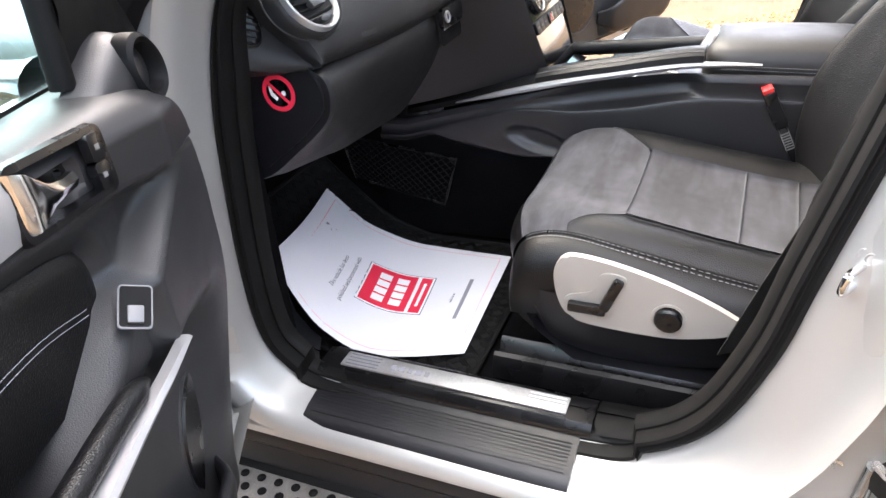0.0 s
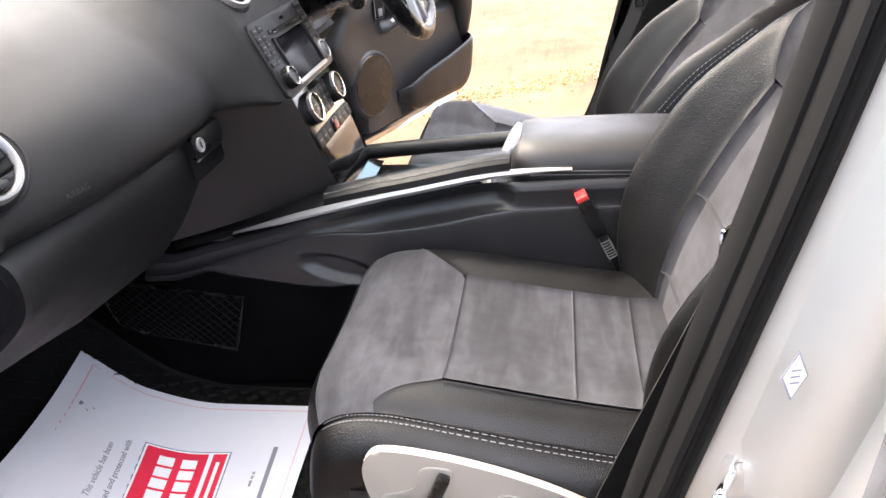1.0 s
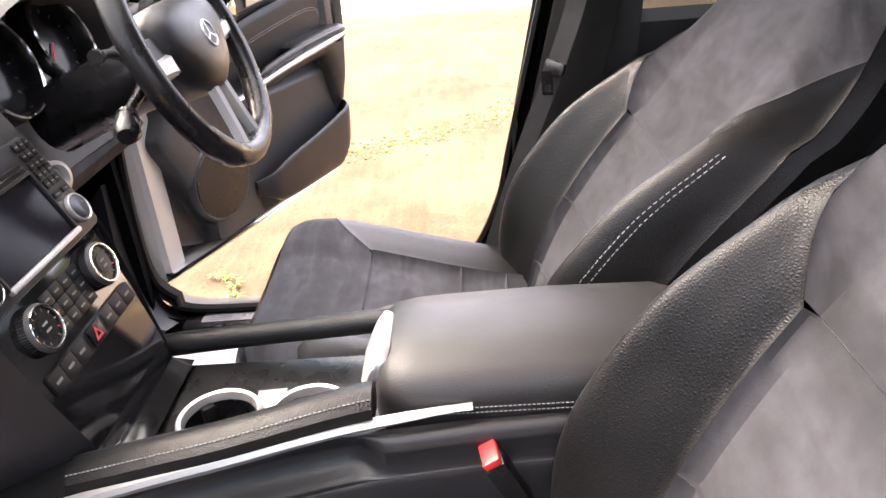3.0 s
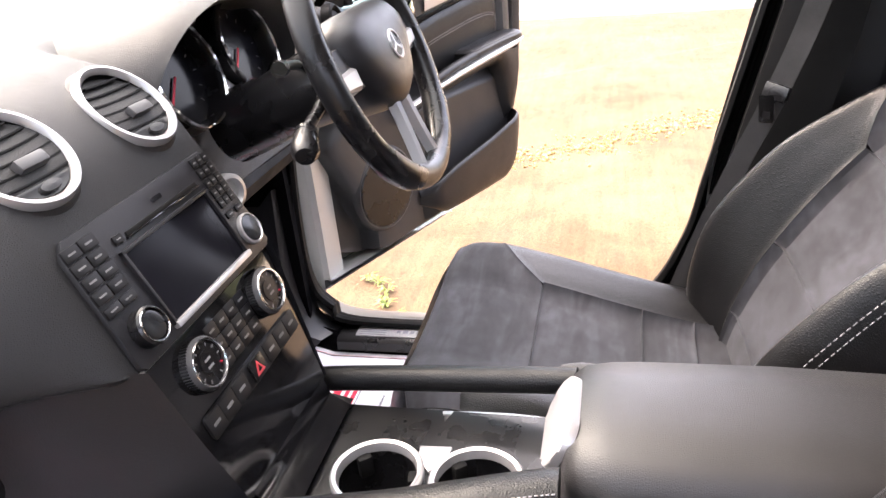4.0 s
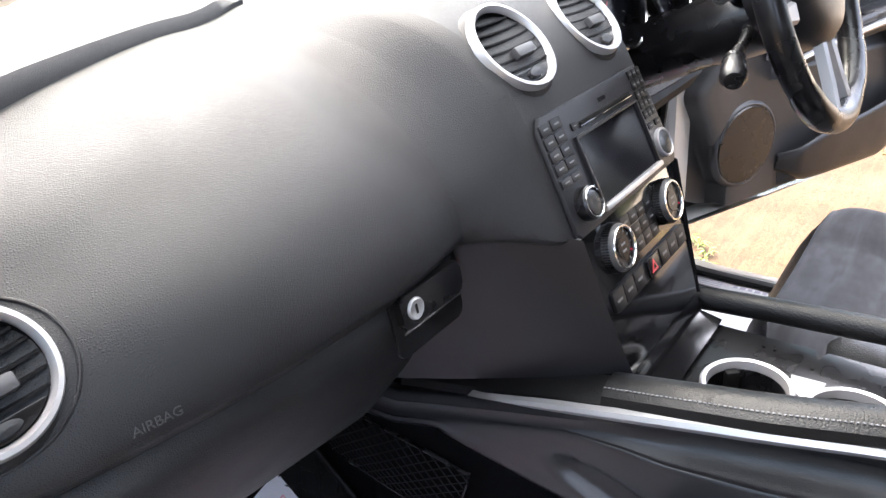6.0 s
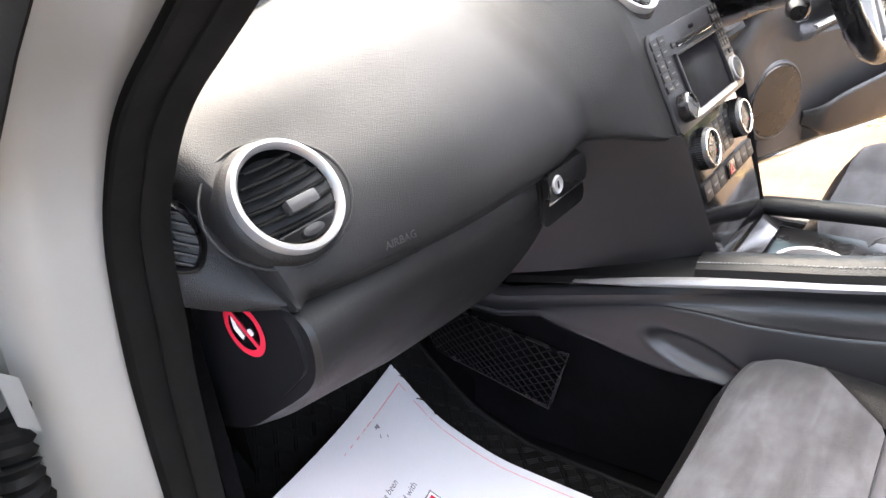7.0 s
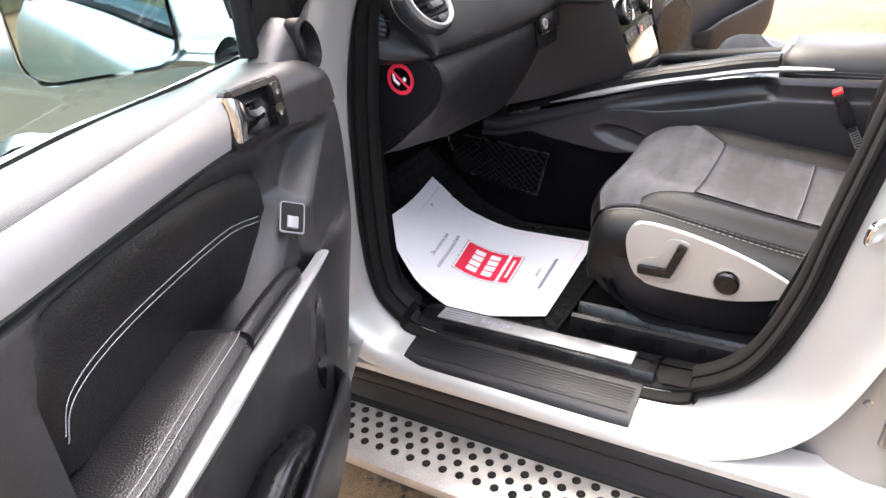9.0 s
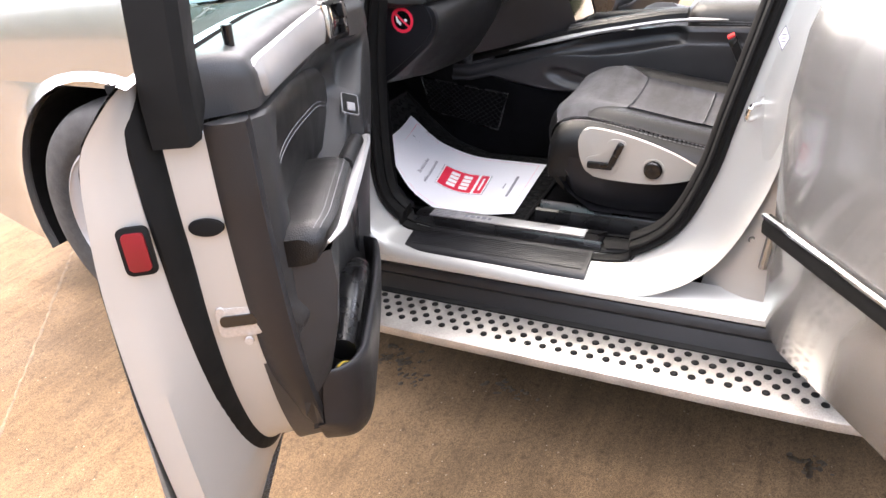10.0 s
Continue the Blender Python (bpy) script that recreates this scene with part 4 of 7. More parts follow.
def paper_surface(u, v, h=0.0):
    """u across from the door side, v from the rear edge to the front."""
    rl, rr, fl, fr = Vector((-0.625, 0.000, 0.412)), Vector((-0.272, 0.020, 0.412)), Vector((-0.700, 0.345, 0.615)), Vector((-0.289, 0.471, 0.540))
    p = rl.lerp(rr, u).lerp(fl.lerp(fr, u), v)
    zs = curve1([(0, 0), (0.45, 0.03), (0.75, 0.30), (1, 1.0)], v)
    zc = lerp(rl.z, rr.z, u) + (lerp(fl.z, fr.z, u) - 0.412) * zs
    zc -= 0.012 * math.sin(math.pi * u) * v
    p.z = max(zc, 0.4085) + h
    p.x -= 0.03 * (1 - u) ** 2 * math.sin(math.pi * v)
    return p


def paper_mat(surf, at, words):
    pm = thing("paper_mat", words, "paper mat", at)
    part("sheet", solid(loft([[surf(i / 20, j / 24) for j in range(25)] for i in range(21)]), 0.0006), PAPER, pm)

    def flat(u0, u1, v0, v1, mat, name, h=0.0018, under=pm, n=6):
        return part(name, loft([[surf(lerp(u0, u1, i / n), lerp(v0, v1, j / n), h) for j in range(n + 1)] for i in range(n + 1)]), mat, under)

    def words_at(text, size, u, v, mat, bold=0.0, under=pm, h=0.0016):
        lu = (surf(u + 0.05, v) - surf(u - 0.05, v)).length / 0.1
        lv = (surf(u, v + 0.05) - surf(u, v - 0.05)).length / 0.1
        ob = lettering(text, size, Matrix.Identity(4), mat, under, bold=bold)
        for w in ob.data.vertices:
            w.co = surf(u + w.co.x / lu, v + w.co.y / lv, h + w.co.z)
        return ob
    flat(0.330, 0.675, 0.325, 0.690, GREY_INK, "logo_border", 0.0007)
    flat(0.336, 0.669, 0.331, 0.684, WHITE, "logo_gap", 0.0010)
    lg = flat(0.345, 0.66, 0.42, 0.675, RED, "logo", 0.0014)
    flat(0.345, 0.66, 0.34, 0.40, RED, "logo_strip", 0.0014)
    for row, v in enumerate((0.585, 0.49)):
        for k in range(4):
            u = 0.385 + k * 0.062
            flat(u, u + 0.05, v - 0.032, v + 0.032, WHITE, "logo_block", 0.0018, lg, 2)
    flat(0.40, 0.61, 0.362, 0.378, WHITE, "logo_bar", 0.0018, lg, 3)
    words_at("This vehicle has been", 0.0155, 0.45, 0.80, GREY_INK)
    words_at("polished and protected with", 0.0155, 0.45, 0.745, GREY_INK)
    words_at("visit us at", 0.009, 0.50, 0.20, GREY_INK)
    flat(0.31, 0.70, 0.130, 0.150, GREY_INK, "address_bar", 0.0009)
    for u0, u1, v0, v1 in ((0.04, 0.96, 0.045, 0.048), (0.04, 0.96, 0.945, 0.948), (0.04, 0.044, 0.045, 0.948), (0.956, 0.96, 0.045, 0.948)):
        flat(u0, u1, v0, v1, PINK, "border_line", 0.0008, n=14)
    for u in (0.22, 0.70):
        flat(u - 0.02, u + 0.02, 0.885, 0.915, GREY_INK, "crest", 0.0009)
        flat(u - 0.03, u + 0.03, 0.878, 0.882, GREY_INK, "crest", 0.0009)
        flat(u - 0.012, u + 0.012, 0.918, 0.93, GREY_INK, "crest", 0.0009)
    return pm


paper_mat(paper_surface, (-0.45, 0.2, 0.41), "white printed paper floor mat lying on the rubber mat")
paper_mat(lambda u, v, h=0.0: Vector((lerp(0.37, 0.70, u), lerp(-0.01, 0.42, v), 0.4085 + curve1([(0.24, 0), (0.34, 0.032), (0.44, 0.108)], lerp(-0.01, 0.42, v)) + h)), (0.4, 0.2, 0.41), "white printed paper mat in the driver footwell")


# ---- dashboard ----
DASH = [
    (-0.765, [(0.62, 1.10), (0.50, 1.115), (0.40, 1.11), (0.33, 1.09), (0.285, 1.07), (0.262, 1.05), (0.250, 1.03), (0.248, 1.01), (0.252, 0.995)]),
    (-0.735, [(0.70, 1.135), (0.54, 1.145), (0.41, 1.135), (0.31, 1.11), (0.255, 1.085), (0.222, 1.06), (0.205, 1.03), (0.200, 1.005), (0.205, 0.988)]),
    (-0.69, [(0.78, 1.155), (0.60, 1.168), (0.42, 1.160), (0.31, 1.130), (0.252, 1.097), (0.208, 1.060), (0.182, 1.020), (0.172, 0.992), (0.178, 0.977)]),
    (-0.60, [(0.84, 1.160), (0.62, 1.180), (0.44, 1.177), (0.30, 1.143), (0.236, 1.100), (0.188, 1.062), (0.160, 1.020), (0.150, 0.988), (0.156, 0.974)]),
    (-0.45, [(0.90, 1.165), (0.66, 1.190), (0.46, 1.192), (0.31, 1.160), (0.218, 1.113), (0.160, 1.068), (0.132, 1.022), (0.126, 0.986), (0.135, 0.971)]),
    (-0.30, [(0.92, 1.170), (0.66, 1.192), (0.46, 1.196), (0.32, 1.170), (0.225, 1.127), (0.163, 1.080), (0.128, 1.028), (0.120, 0.988), (0.128, 0.972)]),
    (-0.225, [(0.93, 1.170), (0.67, 1.190), (0.48, 1.194), (0.35, 1.178), (0.255, 1.142), (0.185, 1.095), (0.140, 1.042), (0.125, 1.000), (0.128, 0.984)]),
    (-0.185, [(0.93, 1.170), (0.67, 1.190), (0.47, 1.197), (0.335, 1.188), (0.235, 1.160), (0.165, 1.115), (0.118, 1.062), (0.095, 1.010), (0.088, 0.982)]),
    (-0.155, [(0.93, 1.170), (0.67, 1.192), (0.45, 1.204), (0.305, 1.203), (0.205, 1.182), (0.140, 1.140), (0.103, 1.092), (0.075, 1.030), (0.050, 0.973)]),
    (-0.138, [(0.93, 1.170), (0.67, 1.192), (0.44, 1.208), (0.295, 1.210), (0.195, 1.190), (0.132, 1.147), (0.099, 1.097), (0.068, 1.034), (0.038, 0.969)]),
    (0.0, [(0.93, 1.170), (0.67, 1.195), (0.43, 1.214), (0.29, 1.216), (0.19, 1.195), (0.130, 1.150), (0.099, 1.097), (0.068, 1.034), (0.038, 0.969)]),
    (0.138, [(0.93, 1.170), (0.67, 1.195), (0.44, 1.212), (0.295, 1.214), (0.195, 1.192), (0.132, 1.148), (0.099, 1.097), (0.068, 1.034), (0.038, 0.969)]),
    (0.165, [(0.93, 1.170), (0.67, 1.195), (0.45, 1.214), (0.32, 1.214), (0.24, 1.18), (0.20, 1.13), (0.17, 1.08), (0.12, 1.02), (0.075, 0.965)]),
    (0.22, [(0.93, 1.170), (0.67, 1.195), (0.46, 1.214), (0.34, 1.21), (0.28, 1.16), (0.26, 1.10), (0.25, 1.05), (0.22, 1.0), (0.20, 0.955)]),
    (0.58, [(0.92, 1.165), (0.66, 1.19), (0.46, 1.205), (0.34, 1.20), (0.27, 1.16), (0.245, 1.10), (0.23, 1.05), (0.21, 1.0), (0.19, 0.955)]),
    (0.69, [(0.78, 1.155), (0.60, 1.168), (0.42, 1.16), (0.30, 1.13), (0.235, 1.095), (0.19, 1.06), (0.168, 1.02), (0.165, 0.992), (0.175, 0.977)]),
    (0.765, [(0.62, 1.10), (0.50, 1.115), (0.40, 1.11), (0.33, 1.09), (0.285, 1.07), (0.262, 1.05), (0.25, 1.03), (0.248, 1.01), (0.252, 0.995)]),
]


DASH_ROWS = {}


def dash_point(x, k):
    """Place on the dash skin at x, k from 0 (screen) to 8 (lower edge)."""

    def on(prof):
        pts = [Vector((0, y, z)) for y, z in prof]
        j = min(int(k), 7)
        return pts, j, k - j
    def cr(pts, j, f):
        p1, p2 = pts[j], pts[j + 1]
        p0 = pts[j - 1] if j else 2 * p1 - p2
        p3 = pts[j + 2] if j + 2 < len(pts) else 2 * p2 - p1
        return 0.5 * (2 * p1 + (p2 - p0) * f + (2 * p0 - 5 * p1 + 4 * p2 - p3) * f * f + (3 * p1 - p0 - 3 * p2 + p3) * f ** 3)
    if k not in DASH_ROWS:
        DASH_ROWS[k] = [(q, cr(*on(prof))) for q, prof in DASH]
    row = DASH_ROWS[k]
    return Vector((x, curve1([(q, p.y) for q, p in row], x), curve1([(q, p.z) for q, p in row], x)))


def dashboard():
    d = thing("dashboard", "black grained dashboard with round silver-ringed vents", "dashboard", (0, 0.3, 0.9))
    xs = sorted(set([x for x, _ in DASH] + [-0.765 + k * 0.017 for k in range(91)]))
    xs = [x for x in xs if -0.682 < x < 0.70]
    lip = ((0.004, -0.005), (0.013, -0.008), (0.032, -0.004))
    crease = spline([(-0.765, 0.62, 1.095), (-0.758, 0.49, 1.112), (-0.748, 0.38, 1.114), (-0.737, 0.312, 1.102), (-0.724, 0.284, 1.082), (-0.712, 0.264, 1.053), (-0.704, 0.242, 1.023), (-0.7005, 0.212, 0.9985), (-0.697, 0.184, 0.976)], 33)
    near = [dash_point(-0.682, k / 4) for k in range(33)]
    cols = []
    for q in (1.0, 0.93, 0.8, 0.62, 0.42, 0.2):
        cols.append([a.lerp(b, q) + Vector((0, 0, 0.004 * math.sin(math.pi * q))) + Vector((-0.012, -0.018, 0)) * math.sin(math.pi * q) * step1((k - 8) / 8) for k, (a, b) in enumerate(zip(near, crease))])
    mirror_cols = [[Vector((-p.x, p.y, p.z)) for p in c] for c in cols[::-1]]
    sheet = cols + [[dash_point(x, k / 4) for k in range(33)] for x in xs] + mirror_cols
    part("dash_pad", loft([c + [c[-1] + Vector((0, y, z)) for y, z in lip] for c in sheet]), SOFT, d, "black soft grained dash pad")

    def on_pad(p, h=0.0012):
        """The nearest place on the pad at that x, lifted off it by h."""
        best = min((dash_point(p.x, 2 + k / 60) for k in range(0, 330)), key=lambda q: (q - p).length)
        return best + Vector((0, -0.6, 0.8)) * h

    def on_end(q, out):
        """Corner face between the crease and the door seal; q from the screen to the lower corner."""
        edge = spline([(-0.780, 0.345, 1.085), (-0.779, 0.320, 1.045), (-0.777, 0.305, 1.010), (-0.768, 0.285, 0.990), (-0.735, 0.232, 0.975), (-0.698, 0.186, 0.970)], 41)
        top = crease[12 + int(q * 20)]
        a = edge[int(q * 40)]
        return top.lerp(a, out) + Vector((-0.010, -0.020, 0.004)) * math.sin(math.pi * min(1, out)) * (1 - q) ** 0.5
    part("corner_face", loft([[on_end(q / 20, o) for o in (0, 0.06, 0.2, 0.4, 0.6, 0.8, 1.0)] + [on_end(q / 20, 1) + Vector((0.0, 0.05, -0.01))] for q in range(21)]), SOFT, d, "black dash corner by the door")
    # defroster strip and speaker lid by the screen
    st = []
    for k in range(24):
        x = lerp(-0.70, -0.125, k / 23)
        e = 1.0 if k < 22 else (0.6 if k == 22 else 0.05)
        y = 0.575 + 0.33 * x
        zb = [dash_point(x, q).z for q in (2.0, 1.5, 1.0, 0.5)]
        st.append([(x, y - 0.002, zb[0] - 0.012), (x, y, zb[0] + 0.004 * e), (x, y + 0.010, zb[0] + 0.016 * e), (x, y + 0.10, zb[1] + 0.020 * e), (x, y + 0.22, zb[2] + 0.010), (x, y + 0.32, zb[3] - 0.02)])
    part("screen_pad", loft(st), SOFT, d, "raised black pad below the windscreen")
    m = axes(Vector((0.10, 0.57, dash_point(0.10, 1.5).z + 0.004)), (1, 0, 0), (0, -0.05, 1))
    part("speaker_lid", plate([(0.125 * math.cos(a), 0.11 * math.sin(a)) for a in [k * math.pi / 24 for k in range(48)]], 0.004, m, 0.002), HARD, d, "oval speaker lid")
    part("defroster_slot", box((0.5, 0.03, 0.012), (0.12, 0.76, dash_point(0.12, 0.6).z + 0.002), 0.004), RUBBER, d, "dark defroster slot")
    # end cap with the side demister
    # lower fascia: glovebox
    prof = {-0.69: [(0.194, 0.972), (0.164, 0.952), (0.159, 0.916), (0.176, 0.879), (0.239, 0.824), (0.30, 0.778), (0.38, 0.750)],
            -0.66: [(0.186, 0.972), (0.160, 0.950), (0.160, 0.910), (0.184, 0.867), (0.238, 0.812), (0.30, 0.768), (0.38, 0.760)],
            -0.50: [(0.152, 0.972), (0.146, 0.935), (0.178, 0.870), (0.222, 0.805), (0.265, 0.757), (0.31, 0.740), (0.37, 0.76)],
            -0.30: [(0.144, 0.974), (0.132, 0.940), (0.158, 0.870), (0.205, 0.800), (0.252, 0.746), (0.30, 0.726), (0.36, 0.75)],
            -0.20: [(0.160, 0.980), (0.156, 0.935), (0.19, 0.865), (0.235, 0.79), (0.275, 0.738), (0.315, 0.716), (0.36, 0.74)]}
    keys = sorted(prof)

    def glove(x, k):
        i = max(q for q in range(len(keys) - 1) if keys[q] <= x or q == 0)
        t = (x - keys[i]) / (keys[i + 1] - keys[i])
        a, b = (spline([(0, y, z) for y, z in prof[keys[j]]], 25)[k] for j in (i, i + 1))
        p = a.lerp(b, t)
        return Vector((x, p.y, p.z))
    gb = part("glovebox", loft([[glove(-0.69 + 0.49 * i / 40, k) for k in range(25)] for i in range(41)]), SOFT, d, "black grained glovebox lid")
    # handle in its recess
    hm = axes((-0.285, 0.1315, 0.942), (1, -0.02, 0), (0, -0.98, 0.13))
    part("handle_recess", plate(rounded(0.108, 0.072, 0.010), 0.0035, hm @ Matrix.Translation((0, -0.003, -0.0015)), 0.0015), KEY, gb, "black handle surround")
    part("glovebox_handle", plate(rounded(0.098, 0.036, 0.008), 0.010, hm @ Matrix.Translation((0.0, 0.012, 0.003)), 0.003), SMOOTH, gb, "black glovebox handle")
    part("handle_edge", box((0.098, 0.004, 0.003), (0, -0.0075, 0.010), 0.001, hm), CHROME, gb, "thin bright edge")
    lk = hm @ Matrix.Translation((-0.030, 0.012, 0.013))
    part("lock_ring", lathe([(0.0115, -0.002), (0.0115, 0.002), (0.0100, 0.0032), (0.0088, 0.0024), (0.0005, 0.0018)], lk, 32), SATIN, gb, "satin lock ring")
    part("keyhole", box((0.0028, 0.010, 0.001), (0, 0, 0.0024), 0, lk), GLOSS, gb)
    # outer side panel with warning sticker
    sp = spline([(0.205, 0.969, 0), (0.188, 0.964, 0), (0.178, 0.950, 0), (0.172, 0.928, 0), (0.176, 0.905, 0), (0.196, 0.882, 0), (0.223, 0.856, 0), (0.278, 0.814, 0), (0.324, 0.783, 0), (0.40, 0.755, 0), (0.45, 0.86, 0), (0.40, 0.975, 0), (0.30, 0.977, 0), (0.24, 0.972, 0)], 70, True)
    m = Matrix(((0, 0, -1, -0.692), (1, 0, 0, 0), (0, 1, 0, 0), (0, 0, 0, 1)))
    cap = part("end_panel", plate([(p.x, p.y) for p in sp], 0.010, m, 0.003), HARD, d, "black fascia end panel")
    left = [glove(-0.69, k) for k in range(25)]
    part("lid_flank", loft([left, [p + Vector((-0.006, 0.004, 0.001)) for p in left], [p + Vector((-0.007, 0.03, 0.012)) for p in left]]), HARD, d, "black flank of the glovebox lid")
    st = m @ Matrix.Translation((0.249, 0.931, 0.0105))
    def disc(r0, r1, h, n=32):
        return lathe([(r1, h - 0.0006), (r1, h), (r0, h)], st, n) if r0 == 0 else loft([[st @ Vector((r * math.cos(2 * math.pi * k / n), r * math.sin(2 * math.pi * k / n), h)) for k in range(n + 1)] for r in (r0, r1)])
    part("sticker", disc(0.0, 0.030, 0.0006), GLOSS, cap, "round warning sticker, child seat barred by a red ring")
    part("sticker_ring", disc(0.0225, 0.030, 0.0012), RED, cap, "red ring")
    part("sticker_bar", box((0.048, 0.0055, 0.0004), (0, 0, 0.0014), 0, st @ Matrix.Rotation(radians(42), 4, "Z")), RED, cap, "red bar")
    part("sticker_mark", plate([(0.016, -0.004), (0.005, -0.013), (0.002, -0.008), (0.011, 0.001), (0.013, 0.011), (0.017, 0.01)], 0.0006, st @ Matrix.Translation((0, 0, 0.001))), WHITE, cap, "white seat mark")
    part("sticker_mark", plate([(-0.004 + 0.0042 * math.cos(k), 0.006 + 0.0042 * math.sin(k)) for k in [q * 0.6 for q in range(10)]], 0.0004, st @ Matrix.Translation((-0.005, -0.006, 0.001))), WHITE, cap, "white dot mark")
    # side demister grille on the corner
    gm = axes((-0.744, 0.262, 1.047), (0.55, -0.75, -0.35), (-0.55, -0.80, 0.22))
    al = [(p.x * 0.74, p.y * 0.86) for p in spline([(-0.034, 0.020, 0), (-0.020, 0.033, 0), (0.010, 0.026, 0), (0.036, 0.0, 0), (0.038, -0.024, 0), (0.015, -0.032, 0), (-0.022, -0.030, 0), (-0.034, -0.012, 0)], 32, True)]
    gr = part("side_vent", loft([[gm @ Vector((x * k, y * k, h)) for x, y in al] for k, h in ((1.18, -0.012), (1.10, 0.004), (1.0, 0.0065), (0.93, 0.003), (0.90, -0.006), (0.05, -0.0065))], True), SMOOTH, d, "black side demister grille")
    for k in range(6):
        y = -0.021 + k * 0.0085
        xa = [x for x, b in al if abs(b - y) < 0.008]
        x0, x1 = min(xa) * 0.88, max(xa) * 0.88
        part("slat", box((x1 - x0, 0.0026, 0.006), ((x0 + x1) / 2, y, 0.0), 0.001, gm), HARD, gr)
    part("side_cover", loft([[(-0.70, 0.44, z), (-0.735, 0.38, z), (-0.77, 0.33, z)] for z in (1.0, 0.9, 0.75, 0.6, 0.45)]), HARD, d)

    def round_vent(at, n, r, words, brow=False):
        m = axes(at, (1, 0, 0), n)
        v = part("air_vent", lathe([(r * 1.12, -0.03), (r * 1.10, -0.010), (r * 1.05, -0.004), (r * 0.99, -0.002)], m, 48), SOFT, d, words)
        part("vent_ring", lathe([(r, -0.006), (r * 1.0, 0.003), (r * 0.975, 0.0075), (r * 0.91, 0.008), (r * 0.85, 0.004), (r * 0.83, -0.006)], m, 56), SATIN, v, "satin silver vent ring")
        part("vent_well", lathe([(r * 0.835, 0.001), (r * 0.78, -0.03), (r * 0.70, -0.075), (r * 0.02, -0.08)], m, 40), material("vent_dark", (0.003, 0.003, 0.003), 0.7, spec=0.1), v)
        for k in range(6):
            b = r * (0.66 - k * 0.215)
            w = 2 * math.sqrt(max(0.0004, (r * 0.82) ** 2 - b * b)) - 0.001
            rows3 = []
            for q in range(9):
                xx = (q / 8 - 0.5) * w
                sag = -0.10 * r * (1 - (2 * xx / (2 * r)) ** 2)
                rows3.append([m @ Vector((xx, b + sag * 0.6 + oy, oz)) for oy, oz in ((0.0004, 0.0035), (0.0052, -0.010), (0.0040, -0.012), (-0.0012, 0.0005), (-0.0014, 0.003))])
            part("vent_slat", loft(rows3, True, True), SLAT, v)
        rim = [] if not brow else [on_pad(m @ Vector((r * (1.27 * math.cos(a) - 0.07), r * (1.22 * math.sin(a) + 0.06), 0)), 0.0005) for a in [k * math.pi / 32 for k in range(64)]]
        if brow:
            part("vent_brow", tube(rim, 0.0016, 8, True), SOFT, v, "fine raised edge round the vent")
        part("vent_tab", box((r * 0.62, 0.013, 0.012), (r * 0.10, -r * 0.20, 0.005), 0.003, m), TAB_GREY, v, "grey adjuster tab")
        foot = [(r * 0.82 * math.cos(a), r * 0.82 * math.sin(a)) for a in [math.radians(222 + k * 96 / 16) for k in range(17)]]
        part("vent_foot", plate(foot, 0.004, m @ Matrix.Translation((0, 0, -0.001)), 0.001), SMOOTH, v)
        part("vent_wheel", lathe([(r * 0.24, 0), (r * 0.22, 0.006), (r * 0.02, 0.007)], m @ Matrix.Translation((0, -r * 0.68, 0.001)) @ Matrix.Diagonal((1, 0.42, 1, 1)), 24), HARD, v)
    round_vent((-0.084, 0.143, 1.158), (-0.02, -0.71, 0.70), 0.0575, "round centre air vent")
    round_vent((0.088, 0.143, 1.158), (0.02, -0.71, 0.70), 0.0575, "round centre air vent")
    round_vent((-0.663, 0.1965, 1.0645), (-0.04, -0.79, 0.61), 0.0545, "round outer air vent", True)
    round_vent((0.664, 0.196, 1.066), (0.16, -0.78, 0.60), 0.057, "round outer air vent")
    p = dash_point(-0.578, 6.75)
    q = dash_point(-0.578, 6.3)
    up = q - p
    run = dash_point(-0.55, 6.75) - dash_point(-0.60, 6.75)
    lettering("AIRBAG", 0.011, axes(p + run.cross(up).normalized() * 0.0006, run, run.cross(up)), TAB_GREY, d)
    # side of the centre stack, passenger and driver
    for s in (-1, 1):
        part("stack_cheek", loft([spline([(s * 0.136, 0.029, 0.970), (s * 0.140, 0.037, 0.972), (s * 0.165, 0.072, 0.982), (s * 0.19, 0.115, 0.982), (s * 0.215, 0.16, 0.985)], 12),
                                  spline([(s * 0.124, 0.003, 0.88), (s * 0.131, 0.018, 0.88), (s * 0.152, 0.07, 0.875), (s * 0.17, 0.13, 0.87), (s * 0.195, 0.20, 0.865)], 12),
                                  spline([(s * 0.110, -0.024, 0.792), (s * 0.116, 0.0, 0.792), (s * 0.142, 0.10, 0.765), (s * 0.165, 0.20, 0.74), (s * 0.19, 0.30, 0.72)], 12)]), HARD, d, "smooth black stack side")
    # driver's lower fascia
    part("knee_panel", loft([[(x, y, z) for y, z in ((0.20, 0.955), (0.19, 0.94), (0.215, 0.905), (0.30, 0.875), (0.42, 0.87))] for x in (0.20, 0.3, 0.5, 0.7)]), RUBBER, d, "black knee panel")
    return d


dashboard()


